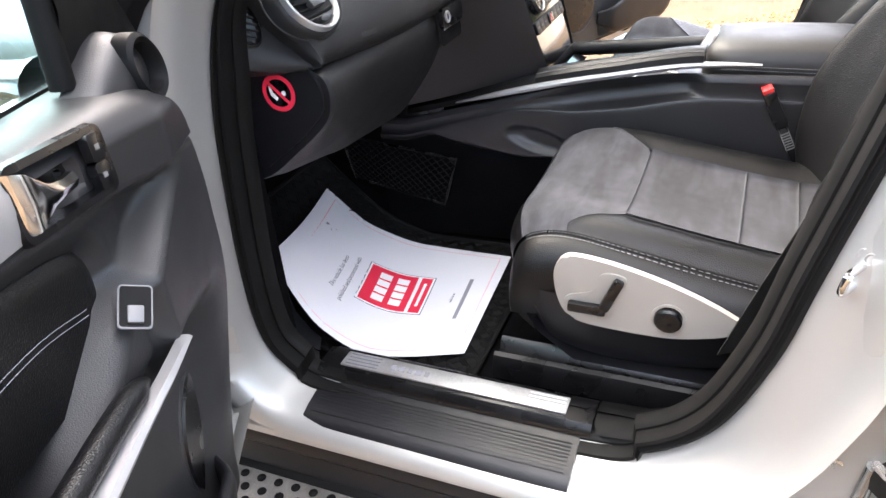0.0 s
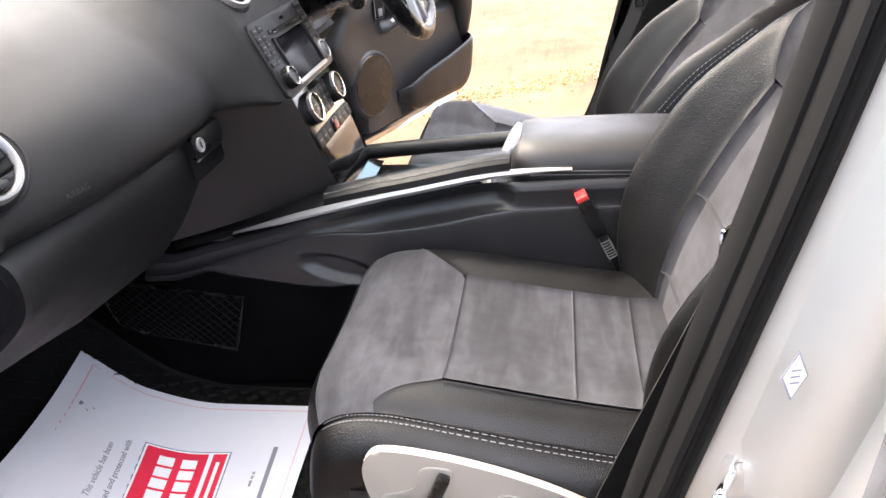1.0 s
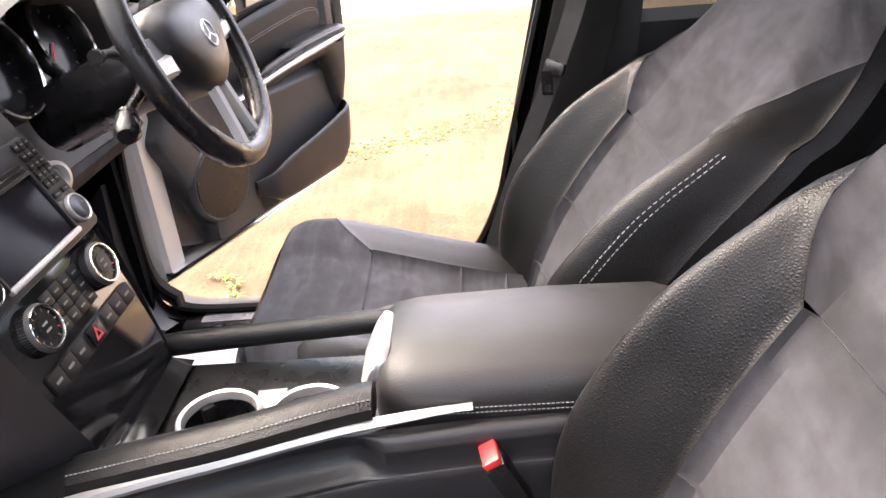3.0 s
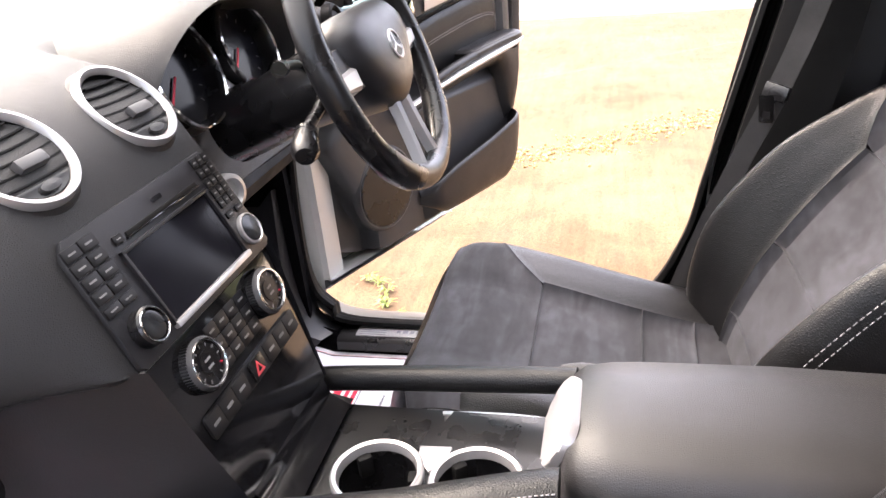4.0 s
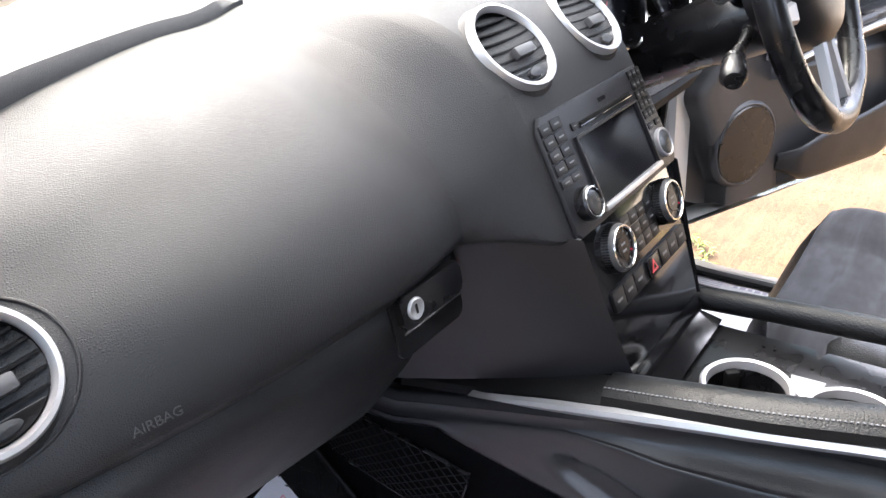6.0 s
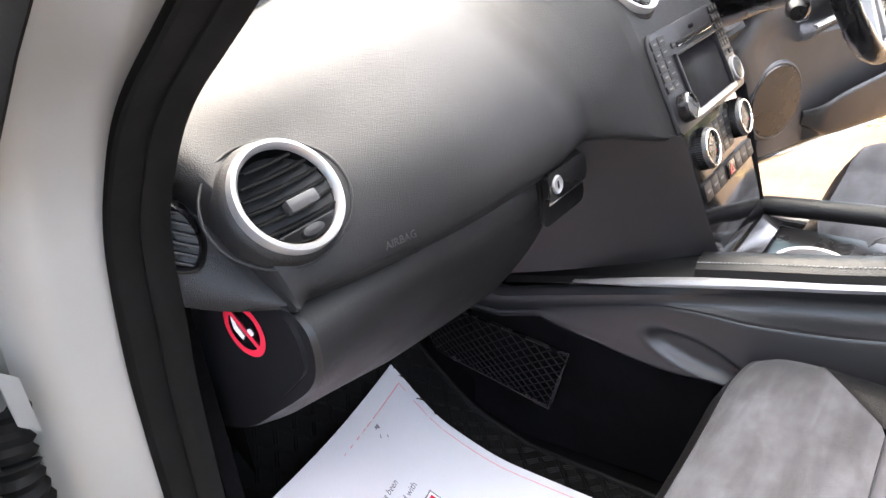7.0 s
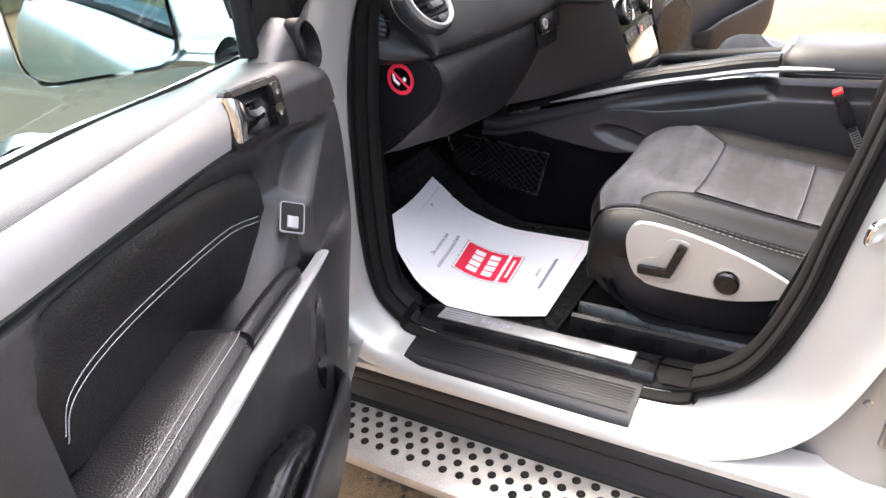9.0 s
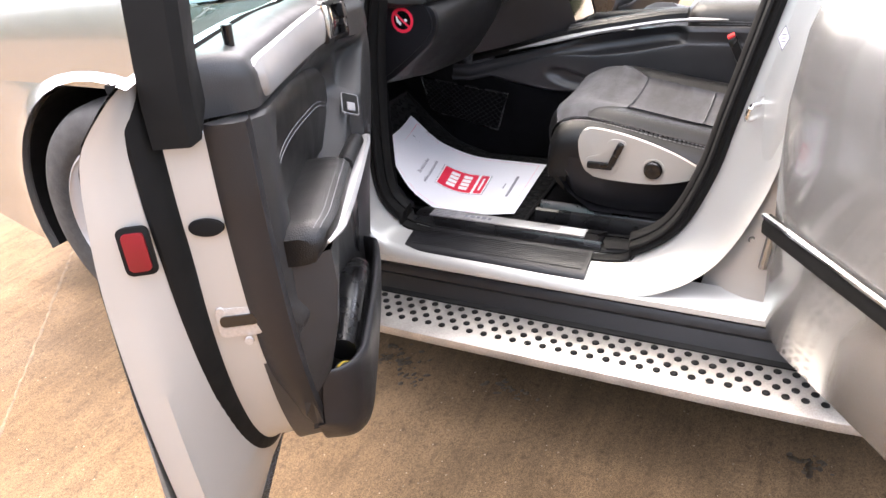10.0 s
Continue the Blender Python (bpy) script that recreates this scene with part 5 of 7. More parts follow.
# ---- instrument cluster and hood ----
def cluster():
    c = thing("instrument_cluster", "twin round instruments with bright rims under a black hood", "instrument cluster", (0.39, 0.22, 1.1))
    hood = []
    for y, w, h in ((0.52, 0.20, 1.17), (0.42, 0.215, 1.212), (0.36, 0.225, 1.226), (0.28, 0.235, 1.240), (0.20, 0.238, 1.250), (0.150, 0.236, 1.248), (0.132, 0.230, 1.240), (0.15, 0.222, 1.230), (0.25, 0.215, 1.21)):
        row = []
        for k in range(25):
            a = math.pi * (1 - k / 24)
            row.append((0.39 + w * math.copysign(abs(math.cos(a)) ** 0.8, math.cos(a)), y + 0.05 * (1 - math.sin(a)) ** 1.5, 1.05 + (h - 1.05) * max(0, math.sin(a)) ** 0.62))
        hood.append(row)
    part("hood", loft(hood), SOFT, c, "black grained instrument hood")
    part("binnacle", loft([[(0.39 + s * w, 0.25, z) for s in (-1, -0.5, 0, 0.5, 1)] for z, w in ((1.03, 0.205), (1.12, 0.195), (1.19, 0.14))]), GLOSS, c, "black instrument background")
    for x in (0.296, 0.488):
        m = axes((x, 0.205, 1.142), (1, 0, 0), (0, -0.95, 0.31))
        dl = part("dial_tube", lathe([(0.082, -0.03), (0.079, 0.016), (0.075, 0.020), (0.071, 0.012), (0.070, -0.01)], m, 48), SMOOTH, c, "black dial tube")
        part("dial_rim", lathe([(0.080, 0.014), (0.0795, 0.020), (0.077, 0.0225), (0.0745, 0.020)], m, 48), CHROME, dl, "thin bright dial rim")
        part("dial_face", lathe([(0.0705, -0.012), (0.0705, -0.009), (0.001, -0.009)], m, 40), SCREEN, dl, "dark dial face")
        for k in range(13):
            a = math.radians(225 - k * 270 / 12)
            part("dial_tick", box((0.007, 0.0013, 0.0004), (0.058, 0, -0.0085), 0, m @ Matrix.Rotation(a, 4, "Z")), PRINT, dl)
        part("needle", box((0.05, 0.003, 0.002), (0.022, 0, -0.006), 0, m @ Matrix.Rotation(radians(222), 4, "Z")), RED, dl, "red needle")
    part("centre_bezel", loft([[(0.39 + s * w, y, z) for s in (-1, -0.3, 0.3, 1)] for y, z, w in ((0.215, 1.14, 0.008), (0.20, 1.12, 0.012), (0.18, 1.09, 0.028), (0.16, 1.065, 0.05))]), SATIN, c, "silver bezel between the dials")
    return c


cluster()


# ---- head unit and climate panel ----
HU = axes((0, 0.063, 1.031), (1, 0, 0), (0, -0.9015, 0.4327))
CL = axes((0, 0.020, 0.920), (1, 0, 0), (0, -0.9487, 0.3162))


def buttons(m, parent, spots, w, h, mat=KEY, name="button", print_=True, depth=0.0022):
    for k, (a, b) in enumerate(spots):
        o = part(name, plate(rounded(w, h, 0.0015, 2), depth, m @ Matrix.Translation((a, b, 0.0)), 0.0008), mat, parent)
        if print_:
            part("mark", box((w * 0.46, h * 0.14, 0.0003), (a, b, depth + 0.0002), 0, m), PRINT, o)


def head_unit():
    h = thing("head_unit", "black car stereo with screen, buttons and knobs", "car stereo", (0, 0.06, 0.97))
    outline = [(-0.131, 0.056), (-0.120, 0.069), (0.120, 0.069), (0.132, 0.058), (0.136, -0.062), (0.128, -0.068), (-0.132, -0.068), (-0.138, -0.062)]
    face = part("fascia", plate(outline, 0.006, HU @ Matrix.Translation((0, 0, -0.002)), 0.002), HARD, h, "black stereo fascia")
    z = HU @ Matrix.Translation((0, 0, 0.004))
    # screen in its frame
    part("screen", plate(rounded(0.152, 0.080, 0.004), 0.0012, z @ Matrix.Translation((0.005, -0.013, 0))), SCREEN, h, "dark glass display")
    bm = bmesh.new()
    for sx, sy, w, hh in ((-0.0735, -0.013, 0.004, 0.088), (0.0835, -0.013, 0.004, 0.088), (0.005, 0.029, 0.161, 0.004)):
        box((w, hh, 0.006), (sx, sy, 0.002), 0.001, z, bm)
    part("screen_frame", bm, HARD, h)
    part("frame_foot", box((0.161, 0.007, 0.008), (0.005, -0.057, 0.003), 0.002, z), STEEL, h, "bright lower screen edge")
    part("disc_slot", box((0.132, 0.005, 0.004), (0.014, 0.041, 0.0), 0.001, z), RUBBER, h, "black disc slot")
    part("slot_lip", box((0.136, 0.0025, 0.003), (0.014, 0.0375, 0.001), 0.001, z), GLOSS, h)
    part("card_mark", plate(rounded(0.018, 0.005, 0.002), 0.001, z @ Matrix.Translation((0.014, 0.053, 0))), GLOSS, h, "small dark symbol")
    buttons(z, h, [(-0.065, 0.042)], 0.013, 0.009)
    buttons(z, h, [(-0.120 + 0.001 * 0, 0.055), (-0.097, 0.055), (-0.121, 0.040), (-0.098, 0.040), (-0.121, 0.025), (-0.098, 0.025), (-0.122, 0.010), (-0.099, 0.010)], 0.0215, 0.013)
    buttons(z, h, [(-0.122, -0.006), (-0.100, -0.006)], 0.0215, 0.010)
    buttons(z, h, [(0.099 + 0.0115 * i, 0.060 - 0.0135 * j) for j in range(5) for i in range(3)], 0.0105, 0.0115)
    buttons(z, h, [(0.1005, -0.010), (0.122, -0.010)], 0.016, 0.008)
    kn = z @ Matrix.Translation((-0.106, -0.038, 0))
    part("knob_ring", lathe([(0.0195, 0), (0.0195, 0.012), (0.0175, 0.0145), (0.0165, 0.0145), (0.0155, 0.011), (0.0145, 0.010)], kn, 40), SMOOTH, h, "black knob ring")
    part("knob_rim", tube([kn @ Vector((0.0166 * math.cos(k * math.pi / 20), 0.0166 * math.sin(k * math.pi / 20), 0.0145)) for k in range(40)], 0.0008, 6, True), CHROME, h, "thin chrome knob rim")
    part("volume_knob", lathe([(0.0150, 0.004), (0.0145, 0.0125), (0.012, 0.0135), (0.002, 0.0115)], kn, 32), SMOOTH, h, "black volume knob")
    kn = z @ Matrix.Translation((0.114, -0.038, 0))
    part("pad_ring", lathe([(0.0195, 0), (0.0195, 0.005), (0.0175, 0.006), (0.016, 0.004)], kn, 40), SATIN, h, "silver ring of the arrow pad")
    part("arrow_pad", lathe([(0.0165, 0.001), (0.016, 0.005), (0.003, 0.006)], kn, 32), SMOOTH, h, "black arrow pad")
    return h


head_unit()


def climate_panel():
    c = thing("climate_panel", "glossy black climate controls with two chrome-ringed dials", "climate control", (0, 0.0, 0.85))
    outline = [(-0.138, 0.049), (0.132, 0.049), (0.124, -0.02), (0.112, -0.105), (0.108, -0.135), (-0.110, -0.135), (-0.114, -0.105), (-0.127, -0.02)]
    part("panel", plate(outline, 0.004, CL @ Matrix.Translation((0, 0, -0.004)), 0.001), GLOSS, c, "piano black panel")
    part("bright_seam", box((0.268, 0.003, 0.004), (-0.003, 0.0515, 0.0), 0.001, CL), STEEL, c, "thin bright strip")
    for a in (-0.070, 0.078):
        k = CL @ Matrix.Translation((a, 0.013, 0))
        part("dial_ring", lathe([(0.0285, 0), (0.0285, 0.010), (0.0265, 0.0155), (0.0245, 0.0155), (0.0235, 0.013)], k, 48), TAB_GREY, c, "knurled dark dial ring")
        part("dial_rim", lathe([(0.0262, 0.0150), (0.0256, 0.0166), (0.0242, 0.0166), (0.0236, 0.0150)], k, 48), CHROME, c, "thin chrome dial rim")
        f = part("dial_face", lathe([(0.0238, 0.005), (0.0236, 0.0125), (0.0005, 0.0125)], k, 40), SMOOTH, c, "black dial face")
        bm = bmesh.new()
        for q in range(56):
            mm = k @ Matrix.Rotation(2 * math.pi * q / 56, 4, "Z")
            box((0.0022, 0.0014, 0.009), (0.0288, 0, 0.0055), 0.0, mm, bm)
        part("knurl", bm, SMOOTH, c)
        for q in range(11):
            mm = k @ Matrix.Rotation(radians(-60 + q * 30), 4, "Z")
            part("dial_tick", box((0.004, 0.0016, 0.0003), (0.0195, 0, 0.0127), 0, mm), RED if q == 1 else PRINT, f)
        part("dial_core", lathe([(0.0135, 0.012), (0.0132, 0.0136), (0.0005, 0.0138)], k, 32), SMOOTH, f)
        for b in (-0.004, 0.004):
            part("mark", box((0.010, 0.0026, 0.0003), (0, b, 0.0139), 0, k), PRINT, f)
    for j, b in enumerate((0.028, 0.010, -0.008)):
        buttons(CL, c, [(-0.029 + i * 0.022, b) for i in range(4)], 0.0216, 0.0172, KEY, depth=0.0010)
    lw = plate(rounded(0.214, 0.027, 0.006), 0.003, CL @ Matrix.Translation((0.0, -0.042, 0)), 0.001)
    row = part("switch_bar", lw, KEY, c, "lower row of switches")
    z = CL @ Matrix.Translation((0, -0.042, 0.003))
    buttons(z, row, [(-0.094, 0), (-0.066, 0), (-0.038, 0), (0.038, 0), (0.066, 0), (0.094, 0)], 0.0272, 0.024, KEY, depth=0.0010)
    hz = part("hazard_switch", plate(rounded(0.030, 0.024, 0.002), 0.003, z, 0.001), SMOOTH, row, "black hazard switch with red triangle")
    t = [(-0.009, -0.007), (0.009, -0.007), (0, 0.009)]
    part("triangle", plate(t, 0.0006, z @ Matrix.Translation((0, 0, 0.003))), material("hazard_red", (0.5, 0.05, 0.06), 0.4), hz, "red triangle")
    part("triangle_core", plate([(x * 0.45, y * 0.45 - 0.0006) for x, y in t], 0.0009, z @ Matrix.Translation((0, 0, 0.003))), SMOOTH, hz)
    # cubby below, with its rounded lid
    part("ashtray_lid", loft([[(x * 0.94, y, z) for x in (-0.106, -0.05, 0.05, 0.106)] for y, z in ((-0.022, 0.795), (-0.026, 0.785), (-0.03, 0.772), (-0.06, 0.765))]), GLOSS, c, "piano black storage lid")
    return c


climate_panel()


# ---- steering wheel and column ----
def steering():
    w = thing("steering_wheel", "black leather steering wheel with silver spokes", "steering wheel", (0.378, 0.05, 1.12))
    C = Vector((0.380, -0.055, 1.146))
    n = Vector((0.0, -0.93, 0.36)).normalized()
    m = axes(C, (1, 0, 0), n)
    R = 0.183
    rim = [m @ Vector((R * math.cos(2 * math.pi * k / 72), R * math.sin(2 * math.pi * k / 72), 0)) for k in range(72)]
    part("rim", tube(rim, [0.0185 + 0.002 * (1 if 8 <= (k % 36) <= 12 or 24 <= (k % 36) <= 28 else 0) for k in range(72)], 14, True, up=n), SMOOTH, w, "black stitched leather rim")
    for q in (1, -1):
        bm = bmesh.new()
        for k in range(150):
            a = math.radians(k * 360 / 150)
            p = m @ Vector(((R - 0.0135) * math.cos(a), (R - 0.0135) * math.sin(a), 0.0075 * q))
            d = m.to_3x3() @ Vector((-math.sin(a), math.cos(a), 0.6)) * 0.002
            tube([p - d, p + d], 0.0006, 4, bm=bm)
        part("rim_stitch", bm, THREAD, w) if q > 0 else bm.free()
    # airbag pad
    rows_ = []
    shape = spline([(0.0, 0.068, 0), (0.075, 0.066, 0), (0.118, 0.048, 0), (0.122, 0.010, 0), (0.098, -0.022, 0), (0.058, -0.060, 0), (0.0, -0.078, 0), (-0.058, -0.060, 0), (-0.098, -0.022, 0), (-0.122, 0.010, 0), (-0.118, 0.048, 0), (-0.075, 0.066, 0)], 60, True)
    for sc, zz in ((0.96, -0.05), (1.0, -0.02), (1.0, 0.0), (0.93, 0.014), (0.75, 0.026), (0.45, 0.032), (0.02, 0.034)):
        rows_.append([m @ Vector((p.x * sc, p.y * sc, zz)) for p in shape])
    part("airbag_pad", loft(rows_, True, True), HARD, w, "black airbag pad")
    e = m @ Matrix.Translation((0, 0.0, 0.0335))
    part("emblem_ring", tube([e @ Vector((0.0195 * math.cos(k * math.pi / 20), 0.0195 * math.sin(k * math.pi / 20), 0)) for k in range(40)], 0.0022, 8, True), SATIN, w, "pale round emblem")
    for k in range(3):
        part("emblem_ray", box((0.019, 0.004, 0.002), (0.0095, 0, 0), 0.001, e @ Matrix.Rotation(radians(90 + 120 * k), 4, "Z")), SATIN, w)
    for q in (-1, 1):
        pad = m @ Matrix.Translation((q * 0.088, 0.018, 0.016)) @ Matrix.Rotation(radians(q * 18), 4, "Y")
        ctl = part("spoke_control", lathe([(0.026, -0.02), (0.026, 0.003), (0.023, 0.005), (0.004, 0.0052)], pad, 32), HARD, w, "black round spoke controls")
        for k in range(4):
            part("key_line", box((0.016, 0.0009, 0.0006), (0.013, 0, 0.0053), 0, pad @ Matrix.Rotation(radians(45 + 90 * k), 4, "Z")), GLOSS, ctl)
        part("side_spoke", loft([[m @ Vector((q * x, y, zz)) for y, zz in ((0.035, -0.012), (0.032, 0.004), (0.0, 0.006), (-0.026, 0.003), (-0.028, -0.012))] for x in (0.06, 0.11, 0.15, 0.178)]), HARD, w, "black side spoke")
        part("spoke_trim", loft([[m @ Vector((q * x, y * k_, zz)) for y, zz in ((0.004, 0.006), (0.0, 0.010), (-0.018, 0.009), (-0.022, 0.004))] for x, k_ in ((0.112, 1.2), (0.14, 1.0), (0.172, 0.9))]), SATIN, w, "silver spoke trim")
        part("lower_spoke", loft([[m @ Vector((q * (x + dx), y, zz)) for dx, zz in ((-0.010, -0.006), (-0.008, 0.007), (0.0, 0.010), (0.008, 0.007), (0.010, -0.006))] for x, y, in ((0.022, -0.060), (0.024, -0.09), (0.028, -0.13), (0.036, -0.172))]), SATIN, w, "silver lower spoke")
    col = thing("steering_column", "black steering column with stalks", "steering column", (0.378, 0.1, 1.1))
    part("shroud", loft([[m @ Vector((r * math.cos(a), r * 0.85 * math.sin(a) - 0.008, zz)) for a in [2 * math.pi * k / 28 for k in range(28)]] for r, zz in ((0.050, -0.035), (0.066, -0.045), (0.066, -0.09), (0.060, -0.16), (0.065, -0.26))], True), SMOOTH, col, "black column shroud")
    st = part("wiper_stalk", tube([m @ Vector(p) for p in ((-0.05, -0.015, -0.07), (-0.12, -0.028, -0.064), (-0.18, -0.037, -0.060))], [0.011, 0.008, 0.0075], 12), SMOOTH, col, "black control stalk")
    part("stalk_end", tube([m @ Vector(p) for p in ((-0.175, -0.036, -0.060), (-0.182, -0.038, -0.058), (-0.188, -0.040, -0.057), (-0.194, -0.042, -0.056), (-0.200, -0.044, -0.055), (-0.222, -0.052, -0.050), (-0.232, -0.056, -0.048))], [0.008, 0.0145, 0.0135, 0.0160, 0.0150, 0.0175, 0.012], 18), SMOOTH, st, "ribbed stalk end")
    part("selector_stalk", tube([m @ Vector(p) for p in ((-0.05, 0.030, -0.080), (-0.11, 0.040, -0.070), (-0.150, 0.042, -0.062), (-0.152, 0.042, -0.062), (-0.166, 0.042, -0.058))], [0.009, 0.006, 0.007, 0.011, 0.010], 14), SMOOTH, col, "small black stalk")
    part("right_stalk", tube([m @ Vector(p) for p in ((0.06, 0.03, -0.075), (0.12, 0.045, -0.06), (0.15, 0.05, -0.05))], [0.009, 0.007, 0.011], 12), SMOOTH, col, "gear selector stalk")
    part("ignition_bezel", lathe([(0.026, 0), (0.026, 0.012), (0.020, 0.014), (0.016, 0.006)], axes((0.225, 0.13, 1.0), (1, 0, 0), (-0.3, -0.9, 0.1)), 28), SATIN, col, "silver ignition bezel")
    return w


steering()


# ---- centre console ----
def rail_z(y):
    return curve1([(-0.46, 0.828), (-0.34, 0.829), (-0.15, 0.806), (0.0, 0.776), (0.17, 0.733), (0.30, 0.70)], y)


def console():
    c = thing("centre_console", "black centre console with silver blades and grab rails", "centre console", (0, -0.2, 0.40))
    for s in (-1, 1):
        rows_, tunnel = [], []
        for y in ([0.36 - 0.012 * k for k in range(64)] + [-0.45, -0.55, -0.65, -0.85]):
            zt = rail_z(y) - 0.012
            x = curve1([(-0.85, 0.115), (-0.5, 0.128), (-0.3, 0.148), (0.0, 0.158), (0.2, 0.170), (0.36, 0.185)], y)
            zb = min(zt - 0.05, curve1([(-0.85, 0.57), (-0.3, 0.595), (-0.04, 0.617), (0.005, 0.614), (0.146, 0.634), (0.222, 0.652), (0.28, 0.69), (0.36, 0.74)], y))
            dent = 0.030 * curve1([(-0.345, 0), (-0.315, 0.9), (-0.22, 1), (-0.12, 0.8), (-0.03, 0.3), (0.04, 0)], y)
            deep = curve1([(-0.345, 0.050), (-0.2, 0.060), (-0.1, 0.056), (-0.03, 0.042), (0.04, 0.030)], y)
            if s > 0 and -0.32 < y < 0.03:
                zt -= 0.10
                dent = 0.0
            tunnel.append([(s * (x - 0.004), y, zb + 0.012), (s * (x + 0.002), y, zb - 0.006), (s * (x + 0.004), y, lerp(0.42, zb, 0.5)), (s * (x + 0.016), y, 0.40)])
            prof = spline([(x - 0.030, zt - 0.012, 0), (x - 0.008 - dent * 0.3, zt - 0.004, 0), (x - dent * 0.8, zt - 0.016, 0), (x - dent, zt - 0.5 * deep, 0), (x - dent * 0.75, zt - 0.82 * deep, 0), (x + 0.002 - dent * 0.15, zt - deep - 0.001, 0), (x + 0.007, zt - deep - 0.006, 0), (x + 0.010, lerp(zb, zt - deep, 0.6), 0), (x + 0.011, lerp(zb, zt - deep, 0.3), 0), (x + 0.012, zb + 0.006, 0), (x + 0.006, zb - 0.002, 0)], 61)
            row = []
            for q in prof:
                scoop = 0.015 * step1(1.25 - ((y + 0.018) / 0.075) ** 2 - ((q.y - 0.655 - 0.25 * (y + 0.018)) / 0.026) ** 2) if s < 0 else 0.0
                row.append((s * (q.x - scoop), y, q.y))
            rows_.append(row)
        part("console_side", loft(rows_), CONSOLE, c, "black console side with a finger recess")
        part("tunnel_carpet", loft(tunnel), CARPET, c, "black carpet on the tunnel side")
        low = -0.020 if s > 0 else 0.0
        side_in = -0.022 if s > 0 else 0.0
        # silver blade
        bl = []
        for k in range(31):
            t = k / 30
            y = lerp(0.172, -0.445, t)
            x = lerp(0.174, 0.113, t) + 0.022 * math.sin(math.pi * min(1, t * 1.05)) ** 0.8
            h = 0.0085 * curve1([(0, 0.05), (0.2, 0.85), (0.55, 1), (0.85, 0.7), (1, 0.05)], t)
            z = rail_z(y) + low * 5.6
            bl.append([(s * (x - 0.010), y, z - h), (s * (x + 0.001), y, z - h * 0.8), (s * (x + 0.004), y, z), (s * (x + 0.001), y, z + h * 0.7), (s * (x - 0.007), y, z + h * 0.85)])
        part("silver_blade", loft(bl, True, True), SATIN, c, "satin silver console blade")
        # leather rail above it
        rl = []
        for k in range(21):
            t = k / 20
            y = lerp(-0.008, -0.338, t)
            z = rail_z(y) + 0.012 + low
            x = lerp(0.155, 0.120, t) + 0.012 * math.sin(math.pi * t) + side_in
            dn = 0.55 if s > 0 else 1.0
            rl.append([(s * (x + 0.012), y, z - 0.006 * dn), (s * (x + 0.010), y, z + 0.006), (s * (x - 0.004), y, z + 0.016), (s * (x - 0.022), y, z + 0.018), (s * (x - 0.036), y, z + 0.010), (s * (x - 0.040), y, z - 0.008 * dn), (s * (x - 0.030), y, z - 0.022 * dn), (s * x, y, z - 0.020 * dn)])
        if s > 0:
            part("grab_rail", tube(spline([(0.128, 0.03, 0.762), (0.128, 0.0, 0.771), (0.124, -0.08, 0.781), (0.118, -0.174, 0.791), (0.108, -0.345, 0.807)], 24), 0.0165, 18), LEATHER, c, "black leather grab rail")
            continue
        part("grab_rail", loft(rl, True, True), LEATHER, c, "black leather grab rail")
        bm = bmesh.new()
        for off in (0.002, -0.008):
            for k in range(66):
                t = k / 66
                pts = []
                for tt in (t, t + 0.009):
                    y = lerp(-0.008, -0.338, tt)
                    pts.append((s * (lerp(0.155, 0.120, tt) + 0.012 * math.sin(math.pi * tt) + off + side_in), y, low + rail_z(y) + 0.0275 + (0.0 if off < 0 else -0.0025)))
                tube(pts, 0.0008, 5, bm=bm)
        part("stitching", bm, THREAD, c, "pale double stitching")
        part("rail_front", loft([[(s * x, y, z) for x, z in ((0.166, rail_z(y) - 0.008), (0.163, rail_z(y) + 0.004), (0.150, rail_z(y) + 0.013), (0.118, rail_z(y) + 0.015), (0.105, rail_z(y) - 0.01))] for y in (-0.006, 0.05, 0.12, 0.20, 0.30)]), LEATHER, c, "black leather rail end")
    # well between the rails
    part("tray_wall", loft([[(-0.104, y, 0.79), (-0.094, y, 0.758), (-0.09, y, 0.745)] for y in (0.0, -0.34)]), SMOOTH, c)
    part("tray_wall", loft([[(0.104, y, 0.735), (0.098, y, 0.749), (0.09, y, 0.745)] for y in (0.02, -0.34)]), SMOOTH, c)
    part("tray_back", box((0.19, 0.01, 0.06), (0, -0.34, 0.76), 0.002), SMOOTH, c)
    # deck with two round holes
    bm = bmesh.new()
    Z = 0.757
    for cy, (ya, yb) in ((-0.128, (-0.030, -0.185)), (-0.242, (-0.185, -0.337))):
        ring, outer_ = [], []
        for k in range(48):
            a = 2 * math.pi * k / 48
            ring.append((-0.022 + 0.0505 * math.cos(a), cy + 0.0505 * math.sin(a), Z))
            f = 10.0
            dx, dy = math.cos(a), math.sin(a)
            tx = ((0.098 if dx > 0 else -0.098) - (-0.022)) / dx if abs(dx) > 1e-6 else 1e9
            ty = ((ya if dy > 0 else yb) - cy) / dy if abs(dy) > 1e-6 else 1e9
            f = min(tx, ty)
            outer_.append((-0.022 + dx * f, cy + dy * f, Z))
        loft([outer_, ring], True, False, bm)
    part("deck", bm, SMOOTH, c, "piano black console deck", smooth=False)
    part("front_bin", loft([[(x, y, z) for x in (-0.10, -0.05, 0.05, 0.10)] for y, z in ((-0.03, 0.757), (0.0, 0.755), (0.01, 0.79))]), GLOSS, c, "black front bin")
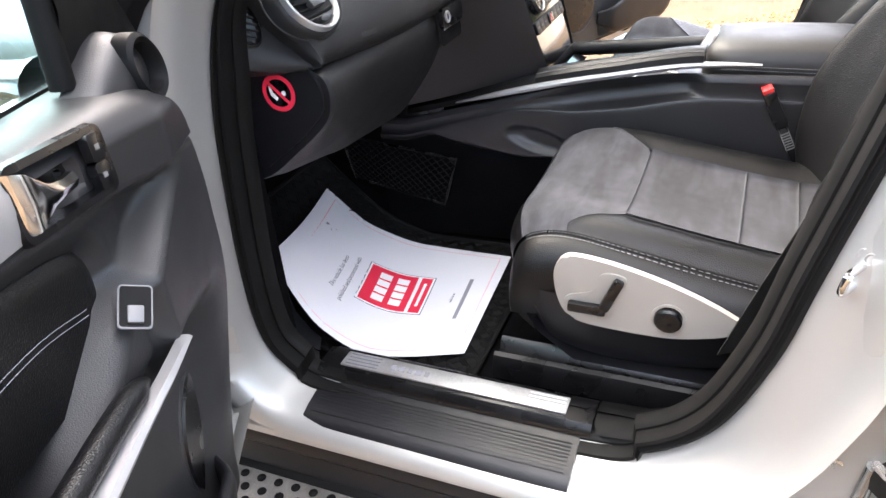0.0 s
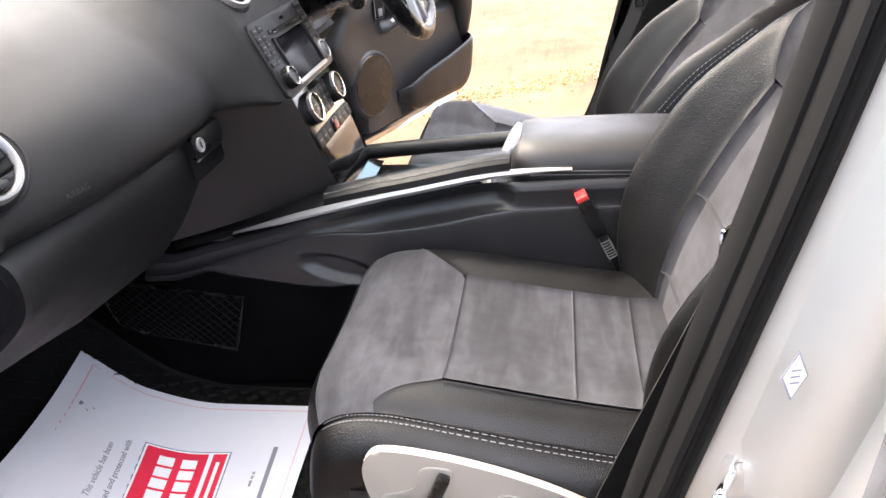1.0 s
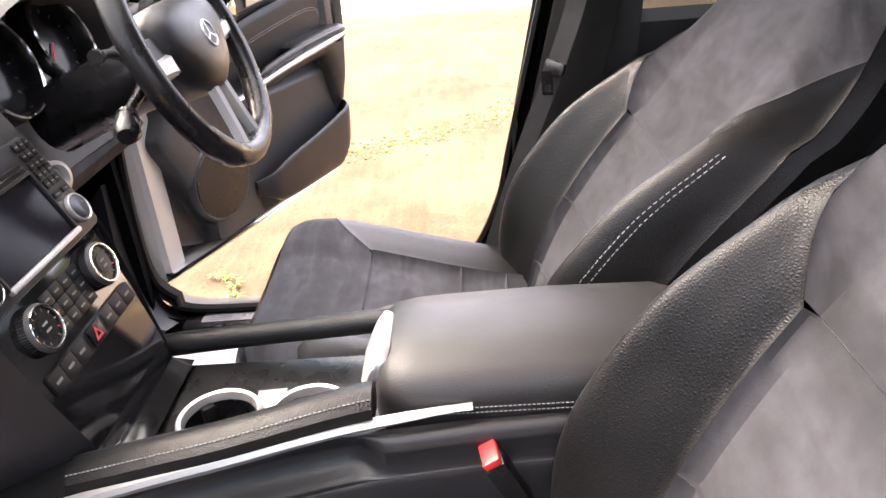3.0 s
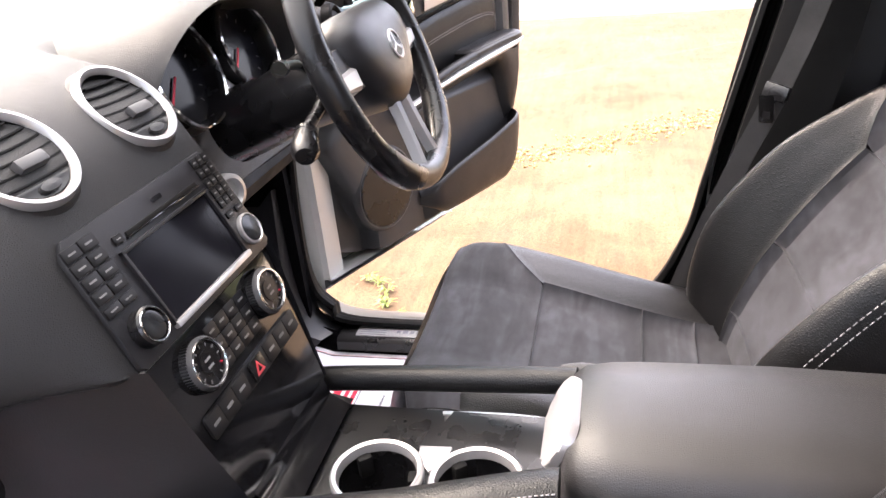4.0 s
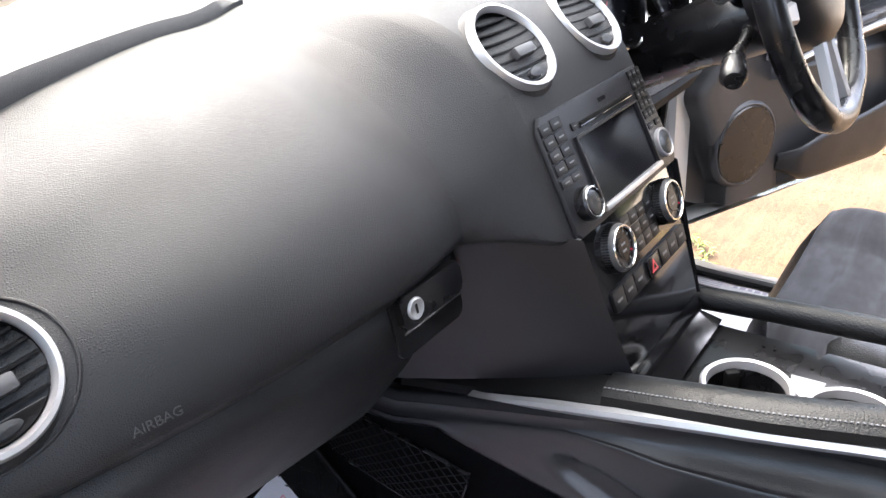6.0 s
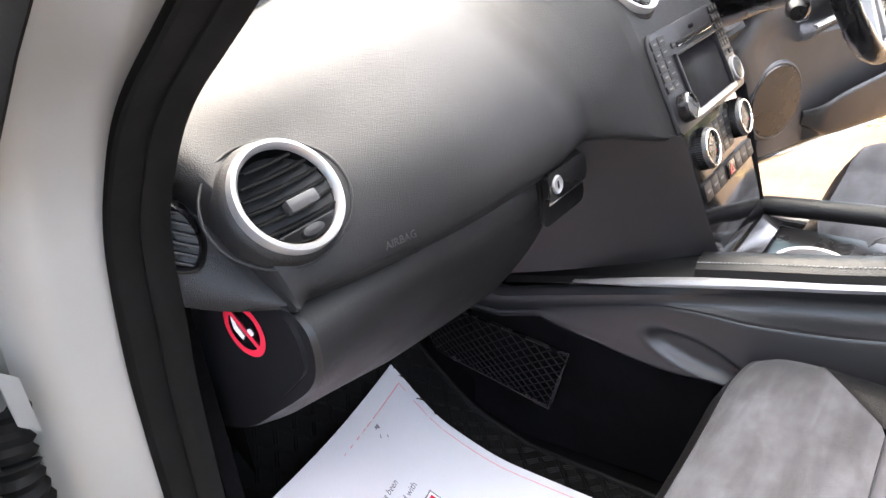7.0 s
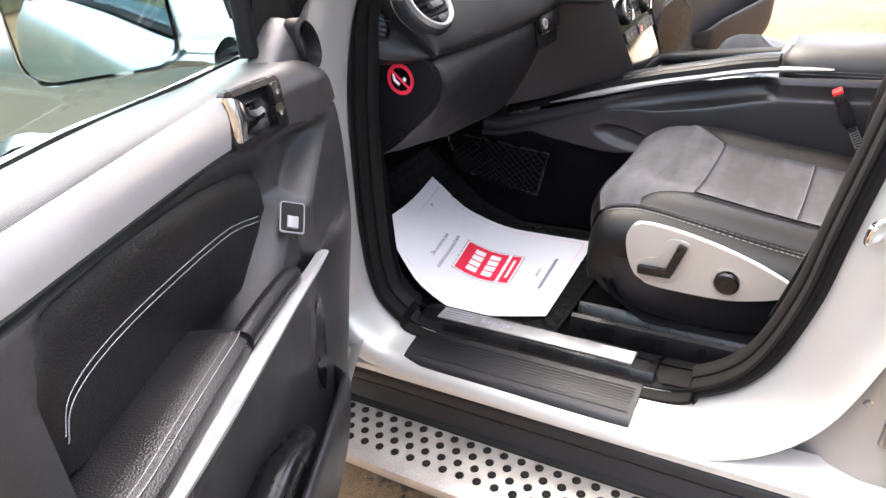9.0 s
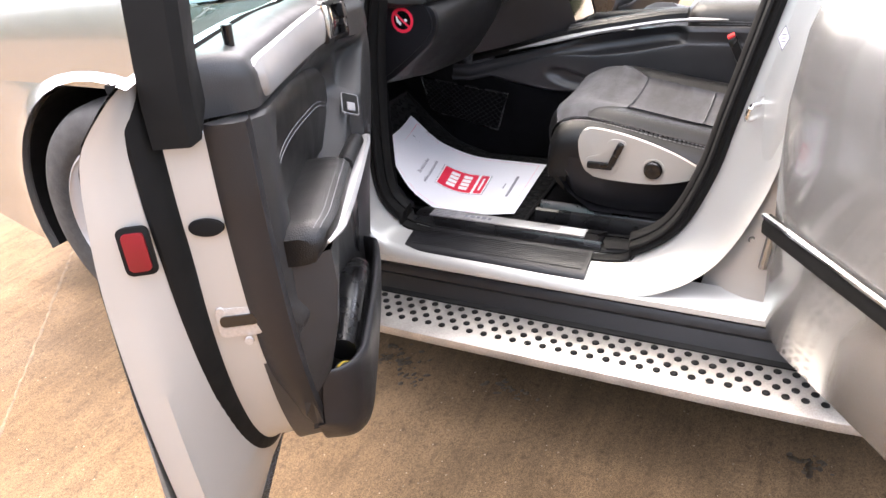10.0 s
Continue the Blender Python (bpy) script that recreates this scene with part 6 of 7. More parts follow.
    for cy in (-0.128, -0.242):
        m = axes((-0.022, cy, Z), (1, 0, 0), (0, 0, 1))
        cup = part("cup_ring", lathe([(0.0535, 0.0), (0.0535, 0.006), (0.051, 0.0085), (0.0465, 0.007), (0.0445, -0.004)], m, 56), SATIN, c, "satin silver cup holder ring")
        part("cup_well", lathe([(0.0455, 0.0), (0.043, -0.05), (0.040, -0.062), (0.001, -0.062)], m, 40), SMOOTH, cup, "black cup well")
        for k in range(3):
            part("cup_grip", box((0.012, 0.018, 0.028), (0.040, 0, -0.016), 0.004, m @ Matrix.Rotation(radians(40 + 120 * k), 4, "Z")), RUBBER, cup, "rubber grip tab")
    for q in (-1, 1):
        part("cup_bridge", plate([(-0.022 + q * 0.010, -0.185), (-0.022 + q * 0.030, -0.168), (-0.022 + q * 0.050, -0.166), (-0.022 + q * 0.052, -0.204), (-0.022 + q * 0.030, -0.202)][::q], 0.0035, Matrix.Translation((0, 0, Z)), 0.001), SATIN, c, "satin silver bridge")
    # armrest
    part("console_box", loft([[(s * w, y, z) for s, z in ((-1, 0.42), (-1, 0.77), (-0.96, 0.785), (0.96, 0.785), (1, 0.77), (1, 0.42))] for y, w in ((-0.345, 0.088), (-0.36, 0.096), (-0.75, 0.098), (-0.85, 0.095))]), HARD, c, "black console box")
    prof = [(-0.098, 0.785), (-0.104, 0.80), (-0.103, 0.825), (-0.096, 0.846), (-0.075, 0.860), (-0.03, 0.866), (0.03, 0.866), (0.075, 0.860), (0.096, 0.846), (0.103, 0.825), (0.104, 0.80), (0.098, 0.785)]
    ar = []
    for y, kx, kz in ((-0.332, 0.50, 0.25), (-0.335, 0.68, 0.62), (-0.342, 0.82, 0.86), (-0.356, 0.92, 0.97), (-0.385, 0.985, 1.0), (-0.42, 1, 1.02), (-0.55, 1, 1.06), (-0.68, 0.98, 1.03), (-0.715, 0.93, 0.9), (-0.72, 0.9, 0.5)):
        ar.append([(x * kx, y, 0.785 + (z - 0.785) * kz) for x, z in prof])
    part("armrest", loft(ar, True, True), LID, c, "black leather armrest lid")
    for s in (-1, 1):
        for off in (0.814, 0.821):
            bm = bmesh.new()
            for k in range(64):
                y = -0.37 - k * 0.0052
                tube([(s * 0.1045, y, off), (s * 0.1045, y - 0.0034, off)], 0.0007, 5, bm=bm)
            part("stitching", bm, THREAD, c, "pale double stitching")
    part("release_button", plate(rounded(0.112, 0.062, 0.024, 6), 0.010, axes((-0.004, -0.338, 0.836), (1, 0, 0), (0, 0.86, 0.5)), 0.004), SATIN, c, "satin silver armrest release")
    return c


console()


NET_CORD = material("net_cord", (0.007, 0.007, 0.0075), 0.8, vary=0.2, spec=0.15)


def net_pocket():
    n = thing("cargo_net", "black elastic cargo net on the footwell side", "cargo net", (-0.19, 0.33, 0.55))
    corners = [Vector((-0.196, 0.47, 0.64)), Vector((-0.185, 0.175, 0.60)), Vector((-0.19, 0.21, 0.48)), Vector((-0.20, 0.44, 0.53))]

    def at(u, v):
        return corners[0].lerp(corners[1], u).lerp(corners[3].lerp(corners[2], u), v) + Vector((-0.008 * math.sin(math.pi * u) * math.sin(math.pi * v), 0, 0))
    bm = bmesh.new()
    N, M = 13, 7
    for i in range(-M, N + 1):
        for d in (1, -1):
            pts = []
            for k in range(15):
                u = (i + (k / 14 * M if d > 0 else M - k / 14 * M)) / N
                v = k / 14
                if 0 <= u <= 1:
                    pts.append(at(u, v))
            if len(pts) > 1:
                tube(pts, 0.0011, 5, bm=bm)
    part("mesh", bm, NET_CORD, n)
    part("border", tube([at(*p) for p in [(k / 10, 0) for k in range(10)] + [(1, k / 6) for k in range(6)] + [(1 - k / 10, 1) for k in range(10)] + [(0, 1 - k / 6) for k in range(6)]], 0.0028, 8, True), SMOOTH, n, "elastic border")


net_pocket()


# ---- doors ----
def front_door(s, open_deg, words):
    """A front door standing open; local (u from hinge to latch, v outwards through the door, z)."""
    d = thing("car_door", words, "car door", (s * 0.9, 0.2875, 0.45), "front doors")
    a = radians(open_deg)
    U = Vector((s * math.sin(a), -math.cos(a), 0))
    V = Vector((s * math.cos(a), math.sin(a), 0))
    O = Vector((s * 0.90, 0.2875, 0))

    def L(u, v, z):
        return O + U * u + V * v + Vector((0, 0, z))

    def M(u, v, z, n=(0, -1, 0), x=(1, 0, 0)):
        nn = U * n[0] + V * n[1] + Vector((0, 0, n[2]))
        xx = U * x[0] + V * x[1] + Vector((0, 0, x[2]))
        return axes(L(u, v, z), xx, nn)

    def sill(u):
        return curve1([(-0.06, 1.040), (0.18, 1.062), (0.36, 1.076), (0.55, 1.096), (0.70, 1.106), (0.95, 1.118)], u)
    # outer skin, rounded off at the upper latch corner
    sk = []
    for k in range(33):
        u = -0.07 + 1.055 * (1 - (1 - k / 32) ** 1.6)
        zt = sill(u) - 0.006
        sk.append([L(u, v, z) for v, z in ((0.090, zt - 0.004), (0.099, zt), (0.106, zt - 0.006), (0.120, zt - 0.020), (0.147, zt - 0.053), (0.158, zt - 0.082), (0.166, zt - 0.134), (0.175, zt - 0.21), (0.178, 0.80), (0.179, 0.74), (0.179, 0.68), (0.182, 0.54), (0.170, 0.40), (0.14, 0.335))])
    part("outer_skin", loft(sk), PAINT, d, "silver metallic outer door skin")
    # shut face at the latch end
    ends = [(1.108, 0.93, 0.975), (1.092, 0.93, 0.979), (1.055, 0.93, 0.982), (1.02, 0.93, 0.983), (0.97, 0.93, 0.984), (0.90, 0.925, 0.982), (0.82, 0.915, 0.981), (0.74, 0.898, 0.978), (0.66, 0.872, 0.972), (0.58, 0.835, 0.962), (0.52, 0.79, 0.945), (0.475, 0.73, 0.91), (0.45, 0.66, 0.86), (0.435, 0.56, 0.78), (0.43, 0.30, 0.5), (0.43, 0.0, 0.1)]
    sf, band = [], []
    for z, ui, uo in ends:
        dz = 0.035 * curve1([(0.43, 1), (0.60, 0)], z)
        vo = curve1([(0.80, 0.178), (0.90, 0.175), (0.976, 0.166), (1.028, 0.158), (1.057, 0.147), (1.09, 0.120), (1.108, 0.101)], z)
        kv = min(1.0, (vo - 0.092) / 0.074)
        dv = 0.012 * curve1([(0.60, 1), (0.90, 0)], z)
        low = 0.06 if z > 1.03 else 0.02
        sf.append([L(ui - 0.012, low, z), L(ui, max(low, 0.012), z), L(ui + 0.003, max(low, 0.05), z), L(ui + 0.005, 0.086 + dv, z - dz * 0.3), L(ui + 0.008, 0.092 + dv, z - dz * 0.5), L(lerp(ui, uo, 0.55), 0.092 + 0.020 * kv + dv, z - dz), L(lerp(ui, uo, 0.80), 0.092 + 0.038 * kv + dv, z - dz * 1.8), L(uo - 0.004, 0.092 + (vo - 0.092) * 0.62, z - dz * 2.4), L(uo, 0.092 + (vo - 0.092) * 0.82, z - dz * 2.6), L(uo + 0.003, vo - 0.001, z - dz * 2.6)])
        w = min(0.024, 0.55 * (uo - ui))
        f = (w - 0.008) / (0.55 * (uo - ui) - 0.008)
        band.append([L(ui + 0.004, 0.090 + dv, z - dz * 0.4), L(ui + 0.014, 0.091 + dv, z - dz * 0.45), L(ui + 0.016 + w * 0.5, 0.094 + dv + 0.010 * f, z - dz * (0.5 + 0.25 * f)), L(ui + 0.014 + w * 0.85, 0.098 + dv + 0.017 * f, z - dz * (0.5 + 0.45 * f)), L(ui + 0.010 + w, 0.100 + dv + 0.020 * f, z - dz * (0.5 + 0.5 * f)), L(ui + w - 0.004, 0.100 + dv + 0.020 * f, z - dz * (0.5 + 0.5 * f))])
    part("shut_face", loft([spline([r[j] for r in sf], 60) for j in range(10)]), JAMB, d, "silver painted door shut face")
    part("shut_seal", loft([spline([r[j] for r in band], 60) for j in range(6)]), RUBBER, d, "black rubber seal")
    part("bottom_face", loft([[L(u, 0.0, 0.43), L(u, 0.05, 0.40), L(u, 0.14, 0.335)] for u in (-0.05, 0.3, 0.5)]), JAMB, d)
    part("hinge_face", loft([[L(-0.012, 0.040, z), L(-0.04, 0.09, z), L(-0.07, 0.16, z)] for z in (0.36, 0.6, 0.9, 1.03)]), JAMB, d, "silver hinge edge")
    part("inner_panel", loft([[L(-0.012, 0.040, z), L(0.0, 0.030, z), L(0.012, 0.030, z), L(0.06, 0.04, z)] for z in (0.43, 0.7, 1.0, 1.03)]), JAMB, d, "silver painted inner door panel")
    part("reflector_housing", plate(rounded(0.033, 0.056, 0.007), 0.004, M(0.975, 0.128, 0.938, (1, -0.15, 0), (0.15, 1, 0)), 0.001), RUBBER, d, "black reflector frame")
    part("reflector", plate(rounded(0.023, 0.044, 0.005), 0.006, M(0.976, 0.128, 0.938, (1, -0.15, 0), (0.15, 1, 0)), 0.001), material("dark_red_reflector", (0.15, 0.005, 0.010), 0.3), d, "red safety reflector")
    part("plug", lathe([(0.02, 0), (0.019, 0.003), (0.012, 0.004), (0.001, 0.003)], M(0.9345, 0.066, 0.94, (1, 0, 0), (0, 1, 0)) @ Matrix.Diagonal((1.0, 0.55, 1, 1)), 24), RUBBER, d, "black rubber plug")
    lt = part("latch", plate(rounded(0.052, 0.040, 0.008), 0.002, M(0.918, 0.060, 0.805, (1, -0.1, 0), (0, 1, 0)), 0.0005), STEEL, d, "steel latch plate")
    part("latch_mouth", plate(rounded(0.044, 0.015, 0.006), 0.003, M(0.919, 0.060, 0.808, (1, -0.1, 0), (0, 1, 0))), GLOSS, lt, "dark latch mouth")
    for q in (-0.022, 0.022):
        part("screw", lathe([(0.006, 0.0), (0.005, 0.003), (0.001, 0.003)], M(0.92, 0.066 + q * 0.6, 0.800 + q, (1, -0.1, 0)), 12), STEEL, lt)
    # window frame and glass
    def lean(z):
        return max(0.0, 0.09 * (z - 1.10))

    fr = [(0.932, 1.055), (0.932, 1.15), (0.928, 1.30), (0.915, 1.50), (0.88, 1.64), (0.74, 1.69), (0.58, 1.64), (0.32, 1.44), (0.10, 1.24), (0.02, 1.08)]
    rows_ = []
    for p in spline([(u, z, 0) for u, z in fr], 60):
        c = Vector((0.5, 1.32, 0))
        dirn = (p - c).normalized()
        rows_.append([L(p.x + dirn.x * q, v - lean(p.y), p.y + dirn.y * q) for q, v in ((0.020, 0.044), (0.030, 0.054), (0.030, 0.092), (-0.05, 0.098), (-0.084, 0.080), (-0.086, 0.066), (-0.080, 0.059), (-0.030, 0.046))])
    part("window_frame", loft(rows_, True), RUBBER, d, "black window frame")
    gl = part("window_glass", loft([[L(u, 0.072 - lean(z), z) for z in (1.04, 1.10, lerp(1.10, zt, 0.5), zt)] for u, zt in ((0.06, 1.14), (0.18, 1.28), (0.33, 1.42), (0.52, 1.57), (0.72, 1.65), (0.86, 1.61), (0.90, 1.48), (0.90, 1.06))]), GLASS, d, "tinted side window")
    gl.visible_shadow = False
    # door card: how far its face stands off the door's inner plane
    def seam(u):
        if s < 0:
            return curve1([(0.02, 0.975), (0.10, 0.981), (0.21, 0.986), (0.30, 0.998), (0.45, 1.019), (0.60, 1.030), (0.70, 1.037), (0.84, 1.047), (0.92, 1.052)], u)
        return curve1([(0.02, 0.945), (0.06, 0.95), (0.12, 0.955), (0.19, 0.964), (0.26, 0.985), (0.34, 1.0), (0.42, 1.006), (0.55, 1.020), (0.70, 1.037), (0.85, 1.047), (0.92, 1.05)], u)

    def step(x, a, b):
        q = min(1.0, max(0.0, (x - a) / (b - a)))
        return q * q * (3 - 2 * q)

    def pad_top(u):
        return curve1([(0.30, 0.925), (0.325, 0.946), (0.40, 0.970), (0.495, 0.990), (0.593, 1.003), (0.70, 1.015), (0.77, 1.018), (0.80, 1.008), (0.822, 0.975)], u)

    def belly(u):
        # the upper trim swells into the cabin towards the hinge
        return curve1([(0.20, -0.062), (0.30, -0.034), (0.42, -0.019), (0.60, -0.007), (0.85, 0.0)], u) if s < 0 else 0.0

    def flare(u, z):
        nose = curve1([(0.50, 0.15), (0.60, 0.10), (0.70, 0.05), (0.763, 0.018), (0.81, 0.05), (0.86, 0.085), (0.91, 0.065), (0.935, 0.08), (0.957, 0.026), (1.0, 0.045), (1.05, 0.075)], z)
        if s < 0:
            q = u - curve1([(0.50, 0.12), (0.60, 0.07), (0.70, 0.020), (0.75, 0.008), (0.87, 0.037), (0.95, 0.062), (1.0, 0.070), (1.05, 0.10)], z)
            deep = curve1([(0.45, 0.017), (0.65, 0.031), (0.75, 0.042), (0.85, 0.053), (0.95, 0.062), (1.02, 0.058), (1.06, 0.030)], z)
            f = curve1([(0.0, 0.05), (0.01, 0.020), (0.022, -0.4 * deep), (0.035, -0.82 * deep), (0.05, -deep)], q)
            if q > 0.05:
                far = belly(u) if z > seam(u) - 0.004 else -0.006
                f = lerp(lerp(-deep, 0.0, step(q, 0.06, 0.20)), lerp(-deep, far if z > seam(u) - 0.004 else -0.052, step(u, 0.10, 0.20)), step(z, 0.74, 0.80))
                if seam(u) - 0.004 >= z > 0.74:
                    # below the ridge of the switch ledge the card stands proud
                    r = z - (0.909 - 0.51 * (u - 0.252))
                    w = curve1([(0.20, 0.020), (0.25, 0.020), (0.40, 0.038), (0.5, 0.050)], u)
                    proud = lerp(-0.051, 0.0, step(u, 0.46, 0.60)) * step(z, 0.74, 0.82)
                    top_ = lerp(-0.006, belly(u) + 0.012, step(z, seam(u) - 0.030, seam(u) - 0.006) * (1 - step(u, 0.30, 0.42)))
                    ledge = lerp(proud, top_, step(r, -0.002, w + 0.002))
                    f = lerp(f, ledge, step(u, 0.14, 0.25) * step(z, 0.74, 0.80))
            return f + (0.055 * step(u, 0.858, 0.912) ** 1.5 if z > seam(u) - 0.001 else 0.045 * step(u, 0.835, 0.925) ** 2)
        amp = curve1([(0.45, 0.5), (0.65, 0.9), (0.80, 1.15), (0.95, 1.0), (1.0, 0.7), (1.06, 0.3)], z)
        q = u - nose
        f = curve1([(0.0, 0.05), (0.01, 0.020), (0.022, -0.012), (0.035, -0.028), (0.05, -0.034), (0.07, -0.033), (0.11, -0.022), (0.16, -0.006), (0.20, 0.0)], q)
        return (f if f > 0 else f * amp * 0.3) + 0.05 * step(u, 0.845, 0.925) ** 2

    HU, HV, HZ = (0.043, -0.022, 0.018) if s < 0 else (0.0, 0.0, 0.0)
    ut = []
    us = [0.012 + 0.004 * k for k in range(30)] + [0.13 + 0.01 * k for k in range(80)]
    for u in us:
        zs, zt = seam(u), sill(u) - 0.03 * step(u, 0.90, 0.93)
        row = [L(u, 0.068, zt - 0.006), L(u, 0.062, zt - 0.001)]
        for v, dz in ((0.05, 0.0), (0.035, 0.001), (0.02, 0.005), (0.009, 0.013), (0.003, 0.024)):
            row.append(L(u, max(v, 0.0) + flare(u, zt - dz) * (1 - v / 0.068), zt - dz))
        z0 = zt - 0.03
        for k in range(9):
            z = lerp(z0, zs, k / 8)
            pit = 0.020 * step(u, 0.300 + HU, 0.308 + HU) * (1 - step(u, 0.392 + HU, 0.40 + HU)) * step(z, 1.0 + HZ, 1.008 + HZ) * (1 - step(z, 1.044 + HZ, 1.052 + HZ))
            row.append(L(u, 0.001 + flare(u, z) + pit, z))
        row.append(L(u, 0.014 + flare(u, zs), zs - 0.0005))
        ut.append(row)
    part("upper_trim", loft(ut), CARD, d, "grey-black window ledge trim")
    part("glass_wiper", loft([[L(u, 0.066, sill(u) - 0.012), L(u, 0.070, sill(u) + 0.001), L(u, 0.076, sill(u) - 0.012)] for u in (0.03, 0.3, 0.6, 0.9)]), RUBBER, d, "black window wiper lip")
    rr = []
    for p in spline([(ui, z, 0) for z, ui, uo in ends[2:14]], 50):
        w = lerp(0.028, 0.046, step(p.y, 0.55, 0.75))
        rr.append([L(p.x + 0.004, w, p.y), L(p.x + 0.010, w - 0.012, p.y), L(p.x + 0.008, 0.012, p.y), L(p.x + 0.002, 0.002, p.y), L(p.x - 0.012, 0.0, p.y), L(p.x - 0.034, 0.008, p.y)])
    part("rear_return", loft(rr), HARD, d, "black trim edge")
    # silver decor strip
    ds = []
    for k in range(33):
        t = k / 32
        ub, ua = lerp(0.446, 0.846, t), lerp(0.446, 0.858, t)
        cut = 1 - math.sqrt(max(0.0, 1 - max(0.0, (t - 0.955) / 0.045) ** 2))
        zt = curve1([(0.446, 1.080), (0.65, 1.088), (0.858, 1.098)], ua) - 0.012 * cut
        zb = seam(ub) + 0.004 + 0.008 * cut
        ds.append([L(lerp(ub, ua, q), lerp(v, 0.006, cut) + belly(lerp(ub, ua, q)), lerp(zb, zt, q)) for q, v in ((0.0, 0.002), (0.03, -0.0035), (0.25, -0.006), (0.5, -0.0065), (0.75, -0.005), (0.97, -0.001), (1.0, 0.006))])
    part("decor_strip", loft(ds), SATIN, d, "satin silver decor strip")
    # inner door handle in its bowl, with the lock switches ahead of it
    ring = [rounded(0.150, 0.068, 0.012), rounded(0.146, 0.064, 0.011), rounded(0.128, 0.050, 0.008, cx=0.006), rounded(0.122, 0.046, 0.007, cx=0.006)]
    hm = M(0.335 + HU, 0.001 - 0.028, 1.026 + HZ, (0.12, -1, 0.12), (1, 0.12, 0.12)) if s < 0 else M(0.335, 0.001, 1.026)
    part("handle_bowl", loft([[hm @ Vector((x, y, z)) for x, y in o] for o, z in zip(ring, (-0.002, 0.005, 0.006, -0.016))], True), SMOOTH, d, "black handle bowl")
    part("handle_pit", plate(rounded(0.124, 0.048, 0.007, cx=0.006), 0.001, hm @ Matrix.Translation((0, 0, -0.016))), GLOSS, d)
    lever = []
    for u, z0, z1, v in ((0.406, 1.0, 1.052, 0.010), (0.404, 0.998, 1.054, 0.0), (0.399, 0.999, 1.053, -0.006), (0.390, 1.003, 1.050, -0.009), (0.380, 1.009, 1.042, -0.009), (0.366, 1.014, 1.033, -0.008), (0.345, 1.016, 1.030, -0.006), (0.322, 1.016, 1.030, -0.003)):
        lever.append([L(u + HU, v + o + (0.12 * (u - 0.335) - 0.028 if s < 0 else 0.0), z + HZ + (0.12 * (u - 0.335) if s < 0 else 0.0)) for o, z in ((0.006, z1), (0.0, z1), (-0.003, lerp(z0, z1, 0.5)), (0.0, z0), (0.006, z0))])
    part("door_handle", loft(lever, True, True), CHROME, d, "chrome inner door handle")
    for q in (-0.0135, 0.0135):
        sw = part("lock_switch", plate(rounded(0.022, 0.025, 0.004), 0.009, M(0.284 + HU, 0.001 + HV * 1.55, 1.020 + HZ + q, (0.12, -1, 0.12), (1, 0.12, 0.12)) if s < 0 else M(0.284, 0.001, 1.026 + q), 0.002), SMOOTH, d, "black lock switch")
        part("mark", box((0.007, 0.005, 0.0004), (0, 0, 0.0093), 0, M(0.284 + HU, 0.001 + HV * 1.55, 1.020 + HZ + q, (0.12, -1, 0.12), (1, 0.12, 0.12)) if s < 0 else M(0.284, 0.001, 1.026 + q)), PRINT, sw)
    part("lock_pin", tube([L(0.832, 0.03, sill(0.832) - 0.005), L(0.832, 0.03, sill(0.832) + 0.020)], [0.0055, 0.0065], 12), SMOOTH, d, "black lock pin")
    # padded middle panel, let into the card
    mp = []
    for k in range(53):
        u = 0.30 + k * 0.522 / 52
        zt = pad_top(u)
        zb = curve1([(0.30, 0.82), (0.5, 0.85), (0.822, 0.90)], u)
        e = 0.010 * (1 - step(u, 0.30, 0.317) * (1 - step(u, 0.805, 0.822)))
        mp.append([L(u, v + e, z) for v, z in ((0.026, zt + 0.002), (0.018, zt), (0.013, zt - 0.008), (0.011, zt - 0.02), (0.0105, lerp(zt, zb, 0.45)), (0.0115, lerp(zt, zb, 0.52)), (0.010, lerp(zt, zb, 0.62)), (0.012, zb))])
    part("padded_panel", loft(mp), LEATHER, d, "black leather padded panel")
    for off in (0.0, 0.007):
        bm = bmesh.new()
        pts = spline([(0.35, 0.895, 0), (0.45, 0.925, 0), (0.60, 0.948, 0), (0.72, 0.960, 0), (0.785, 0.955, 0), (0.808, 0.930, 0)], 120)
        for i in range(0, 118, 2):
            tube([L(pts[i].x, 0.0098, pts[i].y - off), L(lerp(pts[i].x, pts[i + 2].x, 0.86), 0.0098, lerp(pts[i].y, pts[i + 2].y, 0.86) - off)], 0.0005, 5, bm=bm)
        part("stitching", bm, THREAD, d, "pale stitched seam")
    # body of the trim below: one moulding with a scooped recess and a switch column
    bt = []
    us = [0.004 + 0.004 * k for k in range(120)] + [0.484 + 0.010 * k for k in range(44)]
    for u in us:
        lo = curve1([(-0.045, 0.60), (0.05, 0.49), (0.2, 0.445), (0.62, 0.445), (0.74, 0.48), (0.80, 0.52), (0.86, 0.62), (0.91, 0.80), (0.92, 0.93)], u)
        row = []
        zs = seam(u) - 0.0035
        pt = pad_top(u)
        for k in range(101):
            z = lerp(zs, lo, 0.55 * k / 70 if k <= 70 else 0.55 + 0.45 * (k - 70) / 30)
            scoop = 0.024 * step(u, 0.29, 0.315) * (1 - step(u, 0.808, 0.836)) * step(z, 0.76, 0.80) * (1 - step(z, pt - 0.004, min(pt + 0.030, zs)))
            brow = (0.013 if s > 0 else 0.0) * step(u, 0.11, 0.25) * (1 - step(u, 0.32, 0.36)) * step(z, 0.870, 0.940) * (1 - step(z, zs - 0.022, zs - 0.002))
            lip = 0.012 * step(z, zs - 0.005, zs)
            row.append(L(u, 0.003 + scoop + brow + lip + flare(u, z), z))
